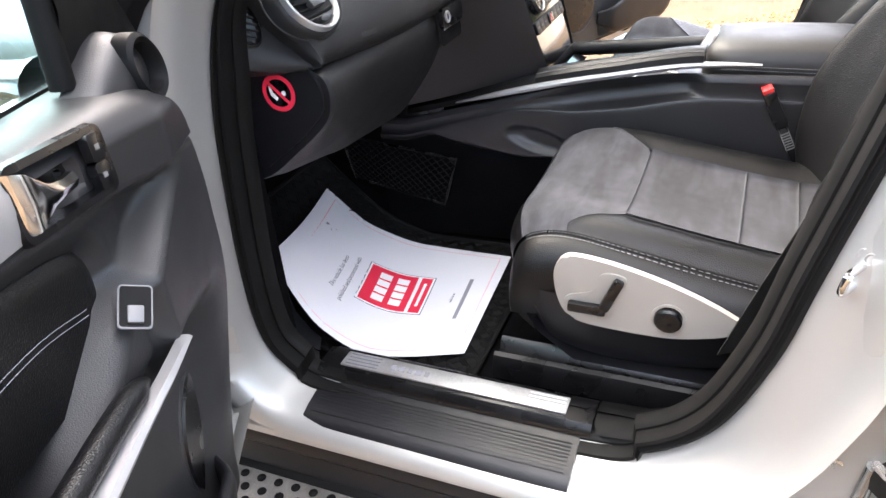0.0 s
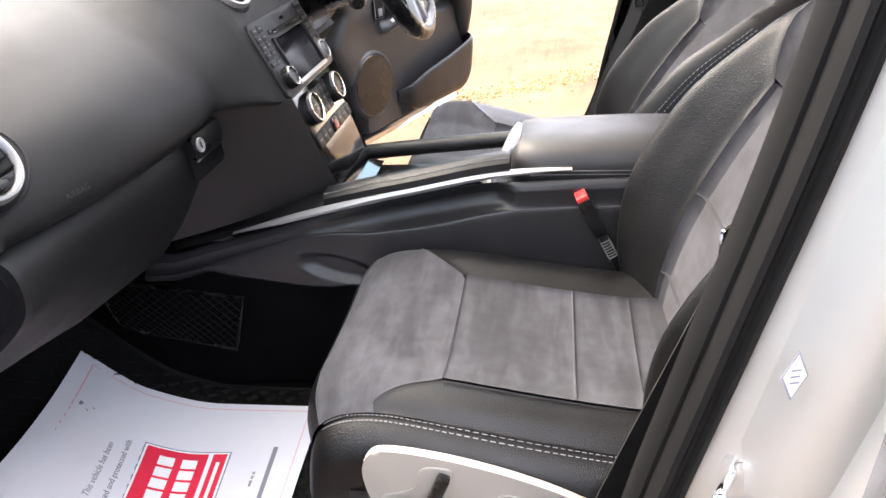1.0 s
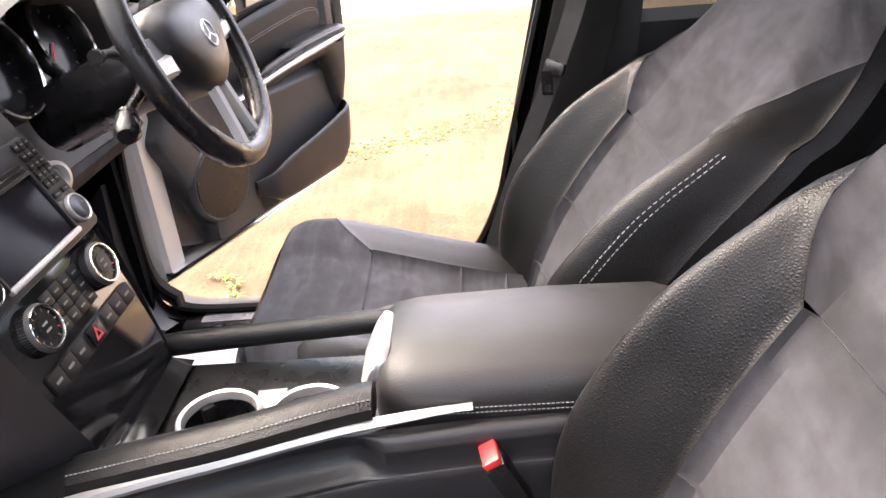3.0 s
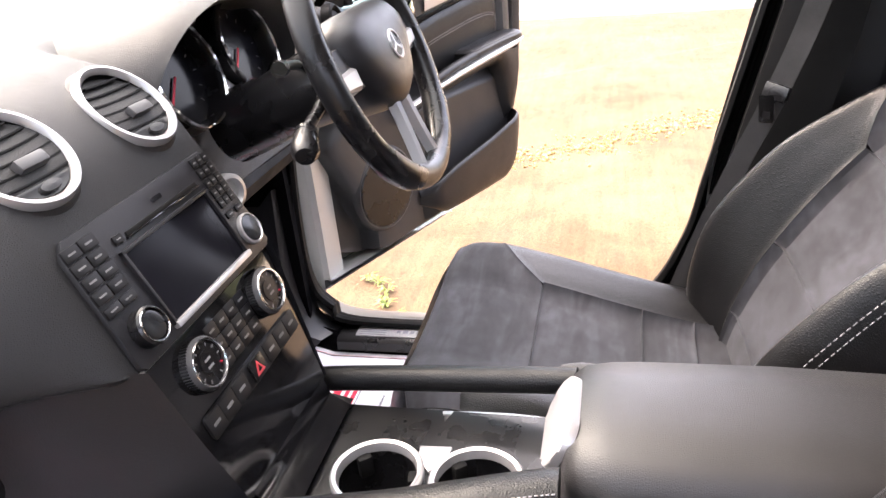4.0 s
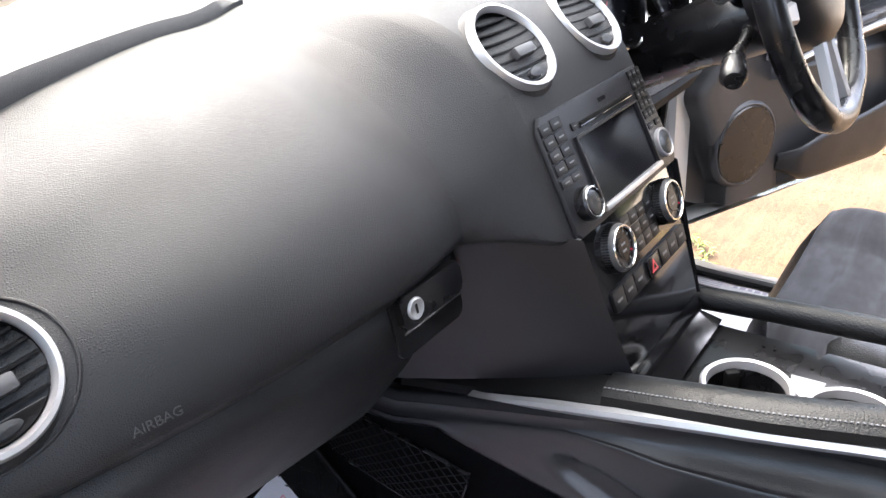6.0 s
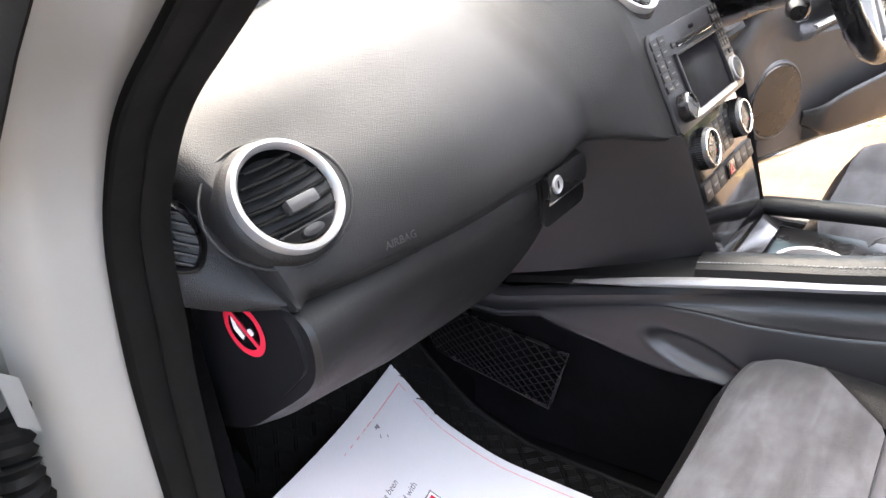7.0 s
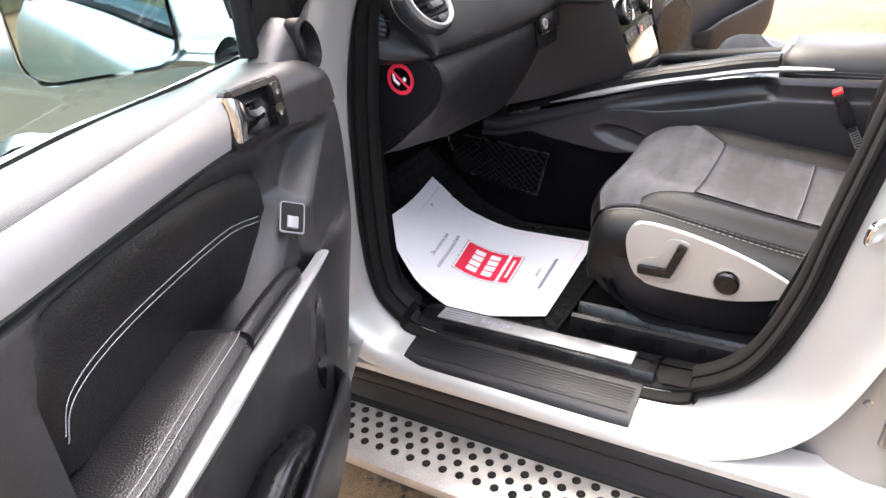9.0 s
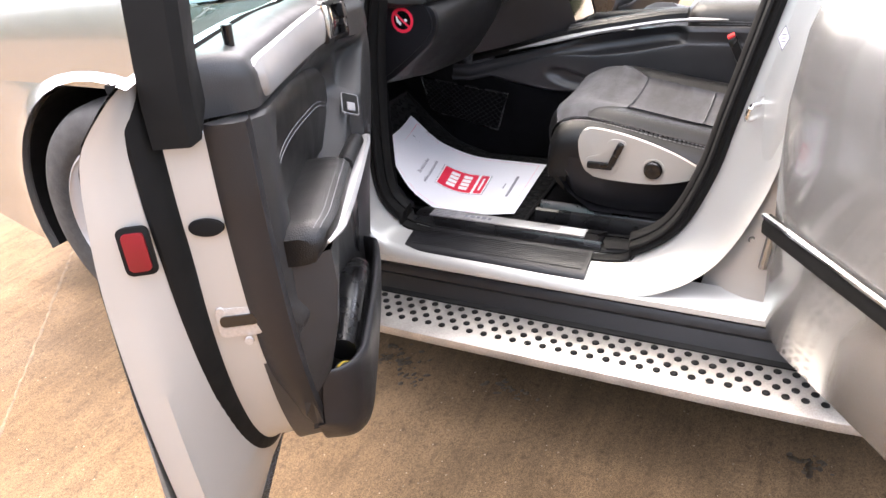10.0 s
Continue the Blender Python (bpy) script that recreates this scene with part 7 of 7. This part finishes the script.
        row.append(L(u, 0.05, lo - 0.01))
        bt.append(row)
    part("lower_trim", loft(bt), CARD, d, "black plastic lower trim")
    # window switch
    SM = M(0.338, -0.031, 0.884, (0.45, -0.48, 0.75), (-0.32, -0.84, -0.35)) @ Matrix.Diagonal((0.66, 0.72, 1, 1)) if s < 0 else M(0.284, -0.003, 0.845)
    sw = part("window_switch", plate(rounded(0.050, 0.066, 0.006), 0.003, SM, 0.001), GREY_PLASTIC, d, "grey framed window switch")
    part("switch_well", plate(rounded(0.045, 0.061, 0.005), 0.0035, SM), RUBBER, sw)
    part("switch_key", box((0.024, 0.026, 0.006), (0, -0.013, 0.005), 0.003, SM), GREY_PLASTIC, sw, "silver window switch key")
    # armrest with silver edge
    am = []
    for k in range(27):
        u = 0.585 + k * 0.285 / 26
        w = curve1([(0.585, 0.050), (0.62, 0.056), (0.80, 0.058), (0.855, 0.050), (0.87, 0.036)], u)
        zt = curve1([(0.585, 0.872), (0.60, 0.880), (0.84, 0.893), (0.862, 0.890), (0.87, 0.880)], u)
        am.append([L(u, 0.016, zt + 0.002), L(u, -w * 0.4, zt + 0.004), L(u, -w * 0.8, zt + 0.001), L(u, -w * 0.97, zt - 0.006), L(u, -w, zt - 0.016), L(u, -w * 0.97, zt - 0.022), L(u, -w * 0.9, zt - 0.028), L(u, -w * 0.5, zt - 0.032), L(u, 0.016, zt - 0.034)])
    part("armrest", loft(am, False, True), LEATHER, d, "black leather armrest")
    for off in (0.0, 0.008):
        bm = bmesh.new()
        for k in range(70):
            u = 0.60 + k * 0.0037
            w = curve1([(0.585, 0.050), (0.62, 0.056), (0.80, 0.058), (0.855, 0.050), (0.87, 0.036)], u)
            zt = curve1([(0.585, 0.872), (0.60, 0.880), (0.84, 0.893), (0.87, 0.889)], u)
            tube([L(u, -w * 0.84 + off, zt + 0.0015), L(u + 0.0032, -w * 0.84 + off, zt + 0.0015)], 0.0005, 5, bm=bm)
        part("stitching", bm, THREAD, d, "pale stitched seam")
    pl = []
    for k in range(31):
        t = k / 30
        u = lerp(0.284, 0.858, t)
        z = curve1([(0.0, 0.804), (0.25, 0.832), (0.55, 0.852), (1, 0.872)], t)
        v = curve1([(0.0, -0.055), (0.2, -0.064), (0.6, -0.068), (0.9, -0.064), (1, -0.050)], t)
        h = curve1([(0, 0.003), (0.2, 0.005), (0.85, 0.0065), (1, 0.002)], t)
        pl.append([L(u, v + 0.014, z + h), L(u, v + 0.002, z + h), L(u, v - 0.002, z), L(u, v, z - h), L(u, v + 0.014, z - h)])
    part("pull_trim", loft(pl, True, True), SATIN, d, "satin silver pull trim")
    gp = []
    for k in range(25):
        t = k / 24
        u = lerp(0.385, 0.60, t)
        z = curve1([(0.0, 0.829), (0.12, 0.842), (0.5, 0.858), (1, 0.869)], t)
        v = curve1([(0.0, -0.040), (0.2, -0.046), (1, -0.044)], t)
        r = 0.0135 * min(1.0, 0.35 + 3 * t)
        gp.append([L(u, v + r * math.cos(b), z + r * math.sin(b)) for b in [k_ * math.pi / 7 for k_ in range(14)]])
    part("pull_grip", loft(gp, True, True), LEATHER, d, "black leather pull grip")
    web = []
    for k in range(31):
        u = lerp(0.29, 0.872, k / 30)
        z = curve1([(0.284, 0.800), (0.43, 0.828), (0.60, 0.848), (0.855, 0.866), (0.88, 0.868)], u)
        dp = lerp(0.05, 0.26, step(u, 0.745, 0.82))
        out_ = lerp(1.0, 0.0, step(u, 0.835, 0.872))
        web.append([L(u, v, z - q * dp) for v, q in ((0.014 - 0.060 * out_, 0.06), (0.014 - 0.062 * out_, 0.25), (0.014 - 0.054 * out_, 0.5), (0.014 - 0.036 * out_, 0.78), (0.016, 1.0))])
    part("pull_web", loft(web), CARD, d)
    # door pocket with a bottle-shaped speaker bulge
    pk = []
    for k in range(49):
        t = 1 - (1 - k / 48) ** 1.5
        u = lerp(0.20 if s < 0 else 0.35, 0.835, t)
        w = curve1([(0, 0.0), (0.10, 0.040), (0.4, 0.056), (0.86, 0.060), (0.94, 0.050), (0.98, 0.030), (1, 0.0)], t)
        zt = curve1([(0, 0.545), (0.25, 0.590), (0.6, 0.618), (1, 0.655)], t)
        zb = curve1([(0, 0.50), (0.2, 0.452), (0.78, 0.450), (0.92, 0.49), (1, 0.56)], t)
        pk.append([L(u, -w + 0.018, zt - 0.10)] + spline([L(u, -w + 0.010, zt - 0.01), L(u, -w + 0.004, zt), L(u, -w - 0.003, zt - 0.002), L(u, -w - 0.006, zt - 0.018), L(u, -w - 0.002, lerp(zt, zb, 0.5)), L(u, -w * 0.90, lerp(zt, zb, 0.82)), L(u, -w * 0.55, zb + 0.004), L(u, 0.012, zb)], 29))
    part("door_pocket", loft(pk), HARD, d, "black door pocket")
    part("speaker_pod", lathe([(0.116, -0.004), (0.112, 0.008), (0.106, 0.012), (0.102, 0.011)], M(0.175 if s < 0 else 0.215, 0.012 if s < 0 else 0.004, 0.585 if s < 0 else 0.605), 48), CARD, d, "black speaker surround")
    part("speaker_grille", lathe([(0.103, 0.009), (0.099, 0.014), (0.05, 0.017), (0.002, 0.018)], M(0.175 if s < 0 else 0.215, 0.012 if s < 0 else 0.004, 0.585 if s < 0 else 0.605), 48), SMOOTH, d, "black round speaker grille")
    # mirror triangle with tweeter
    part("mirror_triangle", loft([[L(u, 0.03, z0), L(u, 0.012, lerp(z0, z1, 0.3)), L(u, 0.022, z1)] for u, z0, z1 in ((-0.03, 1.02, 1.07), (0.03, 1.03, 1.15), (0.10, 1.05, 1.235), (0.195, 1.07, 1.32))]), RUBBER, d, "black mirror triangle cover")
    part("triangle_post", tube([L(0.20, 0.03, 1.07), L(0.19, 0.03, 1.2), L(0.18, 0.03, 1.32)], 0.014, 10), RUBBER, d, "black window channel")
    pod = []
    for k in range(29):
        u = lerp(0.225, 0.030, k / 28)
        du = 0.032 if s < 0 else 0.0
        h = curve1([(0.030, 0.04), (0.045, 0.062), (0.09, 0.078), (0.14, 0.055), (0.19, 0.022), (0.225, 0.004)], u)
        o = curve1([(0.030, 0.0), (0.045, 0.016), (0.10, 0.026), (0.17, 0.012), (0.225, 0.0)], u)
        zb = sill(u) - 0.04 + du * 0.35
        pod.append(spline([L(u + du, v, z) for v, z in ((0.03, zb + h + 0.006), (0.008 - o * 0.6, zb + h), (-o, zb + h * 0.7), (-o - du * 0.1, zb + h * 0.3), (-o * 0.3 - du * 0.3, zb), (0.02 - du * 0.5, zb - 0.01))], 17))
    part("tweeter_pod", loft(pod), CARD, d, "black tweeter pod")
    tw = M(0.128 if s < 0 else 0.090, -0.032 if s < 0 else -0.030, 1.066 if s < 0 else 1.052, (0.30, -1, 0.10)) @ Matrix.Rotation(radians(12), 4, "Z") @ Matrix.Diagonal((0.80, 1.12, 1, 1))
    part("tweeter", lathe([(0.037, -0.016), (0.036, 0.004), (0.031, 0.009), (0.027, 0.006), (0.022, -0.014), (0.001, -0.016)], tw, 36), SLAT, d, "black tweeter surround")
    return d, L, M


pdoor, PL, PM = front_door(-1, 64.0, "open passenger door, silver outside, black leather trim inside")
ddoor, DLOC, DM = front_door(1, 66.0, "open driver door, silver outside, black trim inside")

ddoor.location.z += 0.05


def mirror(LD, MD):
    ca, sa = math.cos(radians(22)), math.sin(radians(22))

    def turn(u, v):
        a, b_ = u - 0.175, v - 0.255
        return 0.175 + a * ca + b_ * sa, 0.255 - a * sa + b_ * ca

    def L(u, v, z):
        return LD(*turn(u, v), z)
    M = MD
    m = thing("wing_mirror", "silver wing mirror fixed to the open door", "wing mirror", L(0.12, 0.25, 1.1))
    part("arm", loft([[LD(0.10 + r * math.cos(q) * 0.045, v, 1.055 + 0.10 * (v - 0.10) + r * math.sin(q) * 0.020) for q in [k * math.pi / 8 for k in range(16)]] for v, r in ((0.10, 1.25), (0.12, 1.0), (0.15, 0.95), (0.19, 1.1))], True), PAINT, m, "silver mirror foot")
    rows_ = []
    for q, k in ((0.012, 1.0), (0.0, 1.05), (-0.03, 1.06), (-0.06, 1.0), (-0.09, 0.85), (-0.105, 0.55), (-0.11, 0.1)):
        rows_.append([L(0.175 + q, 0.255 + p[0] * k, 1.145 + p[1] * k) for p in rounded(0.215, 0.185, 0.04)])
    part("mirror_shell", loft(rows_, True, False), PAINT, m, "silver mirror housing")
    part("mirror_back", loft([[L(0.178, 0.255 + p[0], 1.145 + p[1]) for p in rounded(0.205, 0.175, 0.04)], [L(0.16, 0.255, 1.145)] * 24], True), RUBBER, m)
    part("mirror_glass", plate(rounded(0.206, 0.176, 0.036), 0.004, M(0.179, 0.255, 1.145, (ca, -sa - 0.04, 0.0), (0, 1, 0))), material("mirror_silver", (0.85, 0.88, 0.9), 0.02, 1.0, vary=0.0, rvary=0.01), m, "mirror glass")
    return m


mirror(PL, PM)


def pocket_bottle():
    b = thing("glasses_case", "dark case with yellow detail in the door pocket", "case", PL(0.72, -0.03, 0.46))
    part("case", tube([PL(0.45, -0.022, 0.60), PL(0.55, -0.022, 0.63), PL(0.66, -0.022, 0.64), PL(0.74, -0.022, 0.625)], [0.022, 0.026, 0.026, 0.022], 14), SMOOTH, b)
    part("cap", lathe([(0.018, 0), (0.018, 0.02), (0.010, 0.026)], axes(PL(0.765, -0.025, 0.60), (0, 0, 1), (-0.4, -0.8, 0.4)), 16), material("blue_black", (0.02, 0.04, 0.07), 0.3), b)
    part("stripe", lathe([(0.0185, 0.006), (0.0188, 0.010), (0.0185, 0.014)], axes(PL(0.765, -0.025, 0.60), (0, 0, 1), (-0.4, -0.8, 0.4)), 16), material("yellow", (0.6, 0.45, 0.05), 0.5), b, "yellow stripe")


pocket_bottle()


def rear_door(s, open_deg, words):
    d = thing("rear_door", words, "car door", (s * 0.87, -0.66, 0.4))
    a = radians(open_deg)
    U = Vector((s * math.sin(a), -math.cos(a), 0))
    V = Vector((s * math.cos(a), math.sin(a), 0))
    O = Vector((s * 0.885, -0.66, 0))

    def L(u, v, z):
        return O + U * u + V * v + Vector((0, 0, z))
    sk = []
    for k in range(15):
        u = k * 0.98 / 14
        e = 0.02 * curve1([(0, 1), (0.03, 0)], u)
        sk.append([L(u, v - e, z) for v, z in ((0.0, 1.08), (0.02, 1.06), (0.05, 0.98), (0.065, 0.85), (0.062, 0.72), (0.052, 0.60), (0.048, 0.545), (0.052, 0.52), (0.046, 0.42), (0.03, 0.36), (0.0, 0.34))])
    part("outer_skin", solid(loft(sk), 0.008), PAINT, d, "silver metallic rear door skin")
    part("moulding", loft([[L(u, v, z) for v, z in ((0.05, 0.640), (0.062, 0.638), (0.066, 0.620), (0.064, 0.602), (0.05, 0.598))] for u in (0.008, 0.3, 0.65, 0.97)]), RUBBER, d, "black side moulding")
    part("moulding_chrome", loft([[L(u, v, z) for v, z in ((0.06, 0.643), (0.067, 0.641), (0.068, 0.636), (0.06, 0.634))] for u in (0.006, 0.5, 0.972)]), CHROME, d, "thin chrome strip")
    part("front_edge", loft([[L(0.0, -0.02, z), L(-0.004, -0.05, z), L(0.0, -0.12, z), L(0.02, -0.13, z)] for z in (0.36, 0.7, 1.06)]), PAINT, d)
    part("inner_trim", loft([[L(u, -0.13, z) for z in (0.40, 0.7, 1.07)] for u in (0.02, 0.5, 0.97)]), HARD, d, "black inner trim")
    part("rear_edge", loft([[L(0.98, 0.0, z), L(0.98, -0.13, z)] for z in (0.36, 0.7, 1.07)]), PAINT, d)
    rows_ = [[L(u + o, v, z) for o, v in ((0, 0.0), (0, -0.05), (0.05, -0.05), (0.05, 0.0))] for u, z in ((0.0, 1.07), (0.03, 1.35), (0.05, 1.66))]
    part("window_frame", loft(rows_, True, True), RUBBER, d, "black window frame")
    g = part("window_glass", loft([[L(u, -0.03, z) for z in (1.06, 1.35, 1.65)] for u in (0.04, 0.5, 0.92)]), GLASS, d, "tinted side window")
    g.visible_shadow = False
    return d


rear_door(-1, 55.0, "open rear passenger door in silver with chrome moulding")


# ---- hardware on the pillars ----
def striker():
    st = thing("door_striker", "steel door striker bolted to the pillar", "door striker", (-0.80, -0.575, 0.80))
    m = axes((-0.797, -0.578, 0.80), (0, -0.15, 1), (-1, 0.25, 0))
    part("base", plate(rounded(0.07, 0.032, 0.008), 0.004, m, 0.001), STEEL, st)
    part("loop", tube([m @ Vector(p) for p in spline([(-0.014, 0.004, 0.0), (-0.016, 0.010, 0.02), (-0.012, 0.014, 0.034), (0.010, 0.014, 0.034), (0.014, 0.010, 0.02), (0.012, 0.004, 0.0)], 20)], 0.005, 10), CHROME, st)
    for q in (-0.025, 0.025):
        part("bolt", lathe([(0.008, 0.003), (0.0075, 0.007), (0.004, 0.005)], m @ Matrix.Translation((q, 0, 0)), 16), STEEL, st)
    h = thing("rear_door_hinge", "silver painted rear door hinge with bolt", "door hinge", (-0.83, -0.605, 0.52))
    for z in (0.525,):
        mm = axes((-0.822, -0.603, z), (0, -0.1, 1), (-1, 0.4, 0))
        part("leaf", plate(rounded(0.07, 0.05, 0.008), 0.007, mm, 0.002), PAINT, h)
        part("bolt", lathe([(0.011, 0.006), (0.0105, 0.012), (0.006, 0.013), (0.005, 0.010)], mm @ Matrix.Translation((0.008, 0, 0)), 18), PAINT, h)
        part("knuckle", tube([mm @ Vector((-0.04, -0.035, 0.015)), mm @ Vector((0.04, -0.035, 0.015))], 0.010, 14), PAINT, h)
    f = thing("front_door_hinge", "silver front door hinge and rubber cable boot", "door hinge", (-0.87, 0.37, 0.95))
    for z in (1.0, 0.62):
        part("leaf", loft([[(-0.862, 0.372, z + 0.035 - k), (-0.880, 0.352, z + 0.030 - k), (-0.893, 0.322, z + 0.012 - k), (-0.897, 0.300, z - 0.010 - k), (-0.885, 0.290, z - 0.02 - k)] for k in (0.0, 0.004, 0.05, 0.056)]), JAMB, f, "silver painted hinge bracket")
        part("bolt", lathe([(0.013, -0.004), (0.0125, 0.003), (0.009, 0.004), (0.0085, 0.011), (0.004, 0.012)], axes((-0.889, 0.336, z + 0.004), (0, 1, 0), (-0.75, -0.65, 0.2)), 6), STEEL, f)
        part("knuckle", tube([(-0.905, 0.318, z - 0.05), (-0.905, 0.318, z + 0.03)], 0.012, 14), PAINT, f)
    pts = spline([(-0.872, 0.375, 0.925), (-0.892, 0.338, 0.928), (-0.908, 0.312, 0.89), (-0.912, 0.305, 0.83), (-0.93, 0.30, 0.79)], 40)
    part("cable_boot", tube(pts, [0.017 + 0.004 * (k % 2) for k in range(40)], 14), RUBBER, f, "black ribbed cable boot")
    dm = thing("pillar_label", "small white diamond label on the pillar", "label", (-0.81, -0.62, 0.93))
    part("label_sheet", plate([(0, 0.024), (0.011, 0), (0, -0.024), (-0.011, 0)], 0.0006, axes((-0.832, -0.597, 0.948), (0.25, -1, 0), (-1, -0.25, 0))), GREY_INK, dm, "dark edged diamond sheet")
    part("label_face", plate([(0, 0.020), (0.0092, 0), (0, -0.020), (-0.0092, 0)], 0.0010, axes((-0.832, -0.597, 0.948), (0.25, -1, 0), (-1, -0.25, 0))), PAPER, dm)
    for q in (-0.006, 0.0, 0.006):
        part("print_bar", box((0.008, 0.002, 0.0003), (0, q, 0.0011), 0, axes((-0.832, -0.597, 0.948), (0.25, -1, 0), (-1, -0.25, 0))), GREY_INK, dm)


striker()


# ---- details on the ground ----
def joints():
    dirt = material("joint_dirt", (0.085, 0.06, 0.035), 0.95, vary=0.4, vscale=25, fine=0.3)
    rng = random.Random(4)

    def strip(a, b, w, name):
        a, b = Vector((*a, 0)), Vector((*b, 0))
        d = b - a
        n = Vector((-d.y, d.x, 0)).normalized()
        rows_ = []
        steps_ = int(d.length / 0.025)
        for k in range(steps_ + 1):
            p = a + d * (k / steps_) + n * rng.uniform(-0.003, 0.003)
            h = w * rng.uniform(0.35, 1.0)
            rows_.append([p - n * h + Vector((0, 0, 0.0012)), p + Vector((0, 0, 0.0018)), p + n * h + Vector((0, 0, 0.0012))])
        tagged(part(name, loft(rows_), dirt), "dirt-filled joint between concrete slabs", "joint", kind="structure")
    strip((-2.3, 0.48), (0.2, 2.52), 0.007, "joint_1")
    strip((4.0, 1.6), (8.0, -4.4), 0.012, "joint_2")
    strip((1.95, 1.98), (4.9, -2.75), 0.010, "joint_3")


joints()


def gravel():
    rng = random.Random(11)
    verts, faces = [], []
    a, b = Vector((2.2, 1.62, 0)), Vector((5.4, -3.46, 0))
    d = b - a
    n = Vector((-d.y, d.x, 0)).normalized()
    ico = bmesh.new()
    bmesh.ops.create_icosphere(ico, subdivisions=1, radius=1.0)
    base = [v.co.copy() for v in ico.verts]
    tris = [[v.index for v in f.verts] for f in ico.faces]
    ico.free()
    for _ in range(2600):
        t = rng.random()
        off = rng.gauss(0, 0.085) + 0.03 * math.sin(t * 30)
        p = a + d * t + n * off
        r = rng.uniform(0.005, 0.014)
        q = Euler((rng.random() * 6, rng.random() * 6, rng.random() * 6)).to_matrix()
        sc = Vector((rng.uniform(0.7, 1.3), rng.uniform(0.7, 1.2), rng.uniform(0.45, 0.8)))
        k = len(verts)
        for v in base:
            verts.append(tuple(p + (q @ Vector((v.x * sc.x, v.y * sc.y, v.z * sc.z))) * r + Vector((0, 0, r * 0.35))))
        faces += [[k + i for i in f] for f in tris]
    me = bpy.data.meshes.new("gravel")
    me.from_pydata(verts, [], faces)
    m = material("gravel_mix", (0.24, 0.16, 0.055), 0.85, vary=0.4, vscale=40, tint=(0.40, 0.30, 0.12))
    me.materials.append(m)
    tagged(new("gravel", me), "loose yellow gravel washed along the drive", "gravel", kind="stuff")
    # pale loose grit all over the concrete near the car
    verts, faces = [], []
    for _ in range(2600):
        if rng.random() < 0.5:
            p = Vector((rng.uniform(-2.4, -0.7), rng.uniform(-1.2, 2.0), 0))
        else:
            p = Vector((rng.uniform(1.0, 5.0), rng.uniform(-2.5, 2.0), 0))
        r = rng.uniform(0.0012, 0.0035)
        k = len(verts)
        h = rng.random() * 6
        for j in range(4):
            verts.append((p.x + r * math.cos(h + j * 1.57), p.y + r * 0.8 * math.sin(h + j * 1.57), 0.0002))
        verts.append((p.x, p.y, r * 0.7))
        faces += [[k + j, k + (j + 1) % 4, k + 4] for j in range(4)]
    me = bpy.data.meshes.new("grit")
    me.from_pydata(verts, [], faces)
    me.materials.append(material("grit", (0.12, 0.09, 0.06), 0.9, vary=0.5, vscale=60, tint=(0.24, 0.19, 0.14)))
    tagged(new("grit", me), "fine pale grit on the concrete", "grit", kind="stuff")


gravel()


def stains():
    oil = material("wet_dirt", (0.026, 0.018, 0.010), 0.6, vary=0.5, vscale=60, fine=0.4, fscale=150)
    rng = random.Random(7)
    for cx, cy, n_, spread in ((-0.836, 0.29, 34, 0.045), (-0.90, 0.22, 14, 0.03), (-0.851, -0.065, 26, 0.03), (-0.87, -0.79, 22, 0.035), (-0.79, 0.33, 10, 0.025)):
        bm = bmesh.new()
        for _ in range(n_):
            x, y = cx + rng.gauss(0, spread * 0.45), cy + rng.gauss(0, spread)
            r = rng.uniform(0.003, 0.011)
            lathe([(r, 0.0003), (r * 0.7, 0.0016), (r * 0.05, 0.002)], pose(x, y, 0, 0, 0, rng.uniform(0, 90)) @ Matrix.Diagonal((rng.uniform(0.5, 1), rng.uniform(0.8, 1.4), 1, 1)), 8, bm)
        tagged(part("dirt_patch", bm, oil), "dark crumbs of dirt dropped on concrete", "dirt", kind="stuff")


stains()


def weeds():
    rng = random.Random(3)
    green = material("weed_green", (0.10, 0.16, 0.03), 0.6, vary=0.3, vscale=40, tint=(0.22, 0.26, 0.06))
    for k in range(6):
        cx, cy = 1.50 + k * 0.055 + rng.uniform(-0.02, 0.02), 0.35 + k * 0.038 + rng.uniform(-0.03, 0.03)
        w = thing("weed", "small green weed growing from the concrete joint", "weed", (cx, cy, 0), "weeds")
        bm = bmesh.new()
        for _ in range(16):
            a = rng.random() * 6.28
            l = rng.uniform(0.02, 0.05)
            wd = rng.uniform(0.003, 0.006)
            dx, dy = math.cos(a), math.sin(a)
            pts = [(0.0, 0.0), (0.45, 0.6), (1.0, 0.45)]
            rows_ = [[(cx + dx * l * u - dy * wd * f, cy + dy * l * u + dx * wd * f, l * h), (cx + dx * l * u, cy + dy * l * u, l * h + 0.002), (cx + dx * l * u + dy * wd * f, cy + dy * l * u - dx * wd * f, l * h)] for (u, h), f in zip(pts, (0.4, 1.0, 0.1))]
            loft(rows_, bm=bm)
        part("leaves", bm, green, w)


weeds()
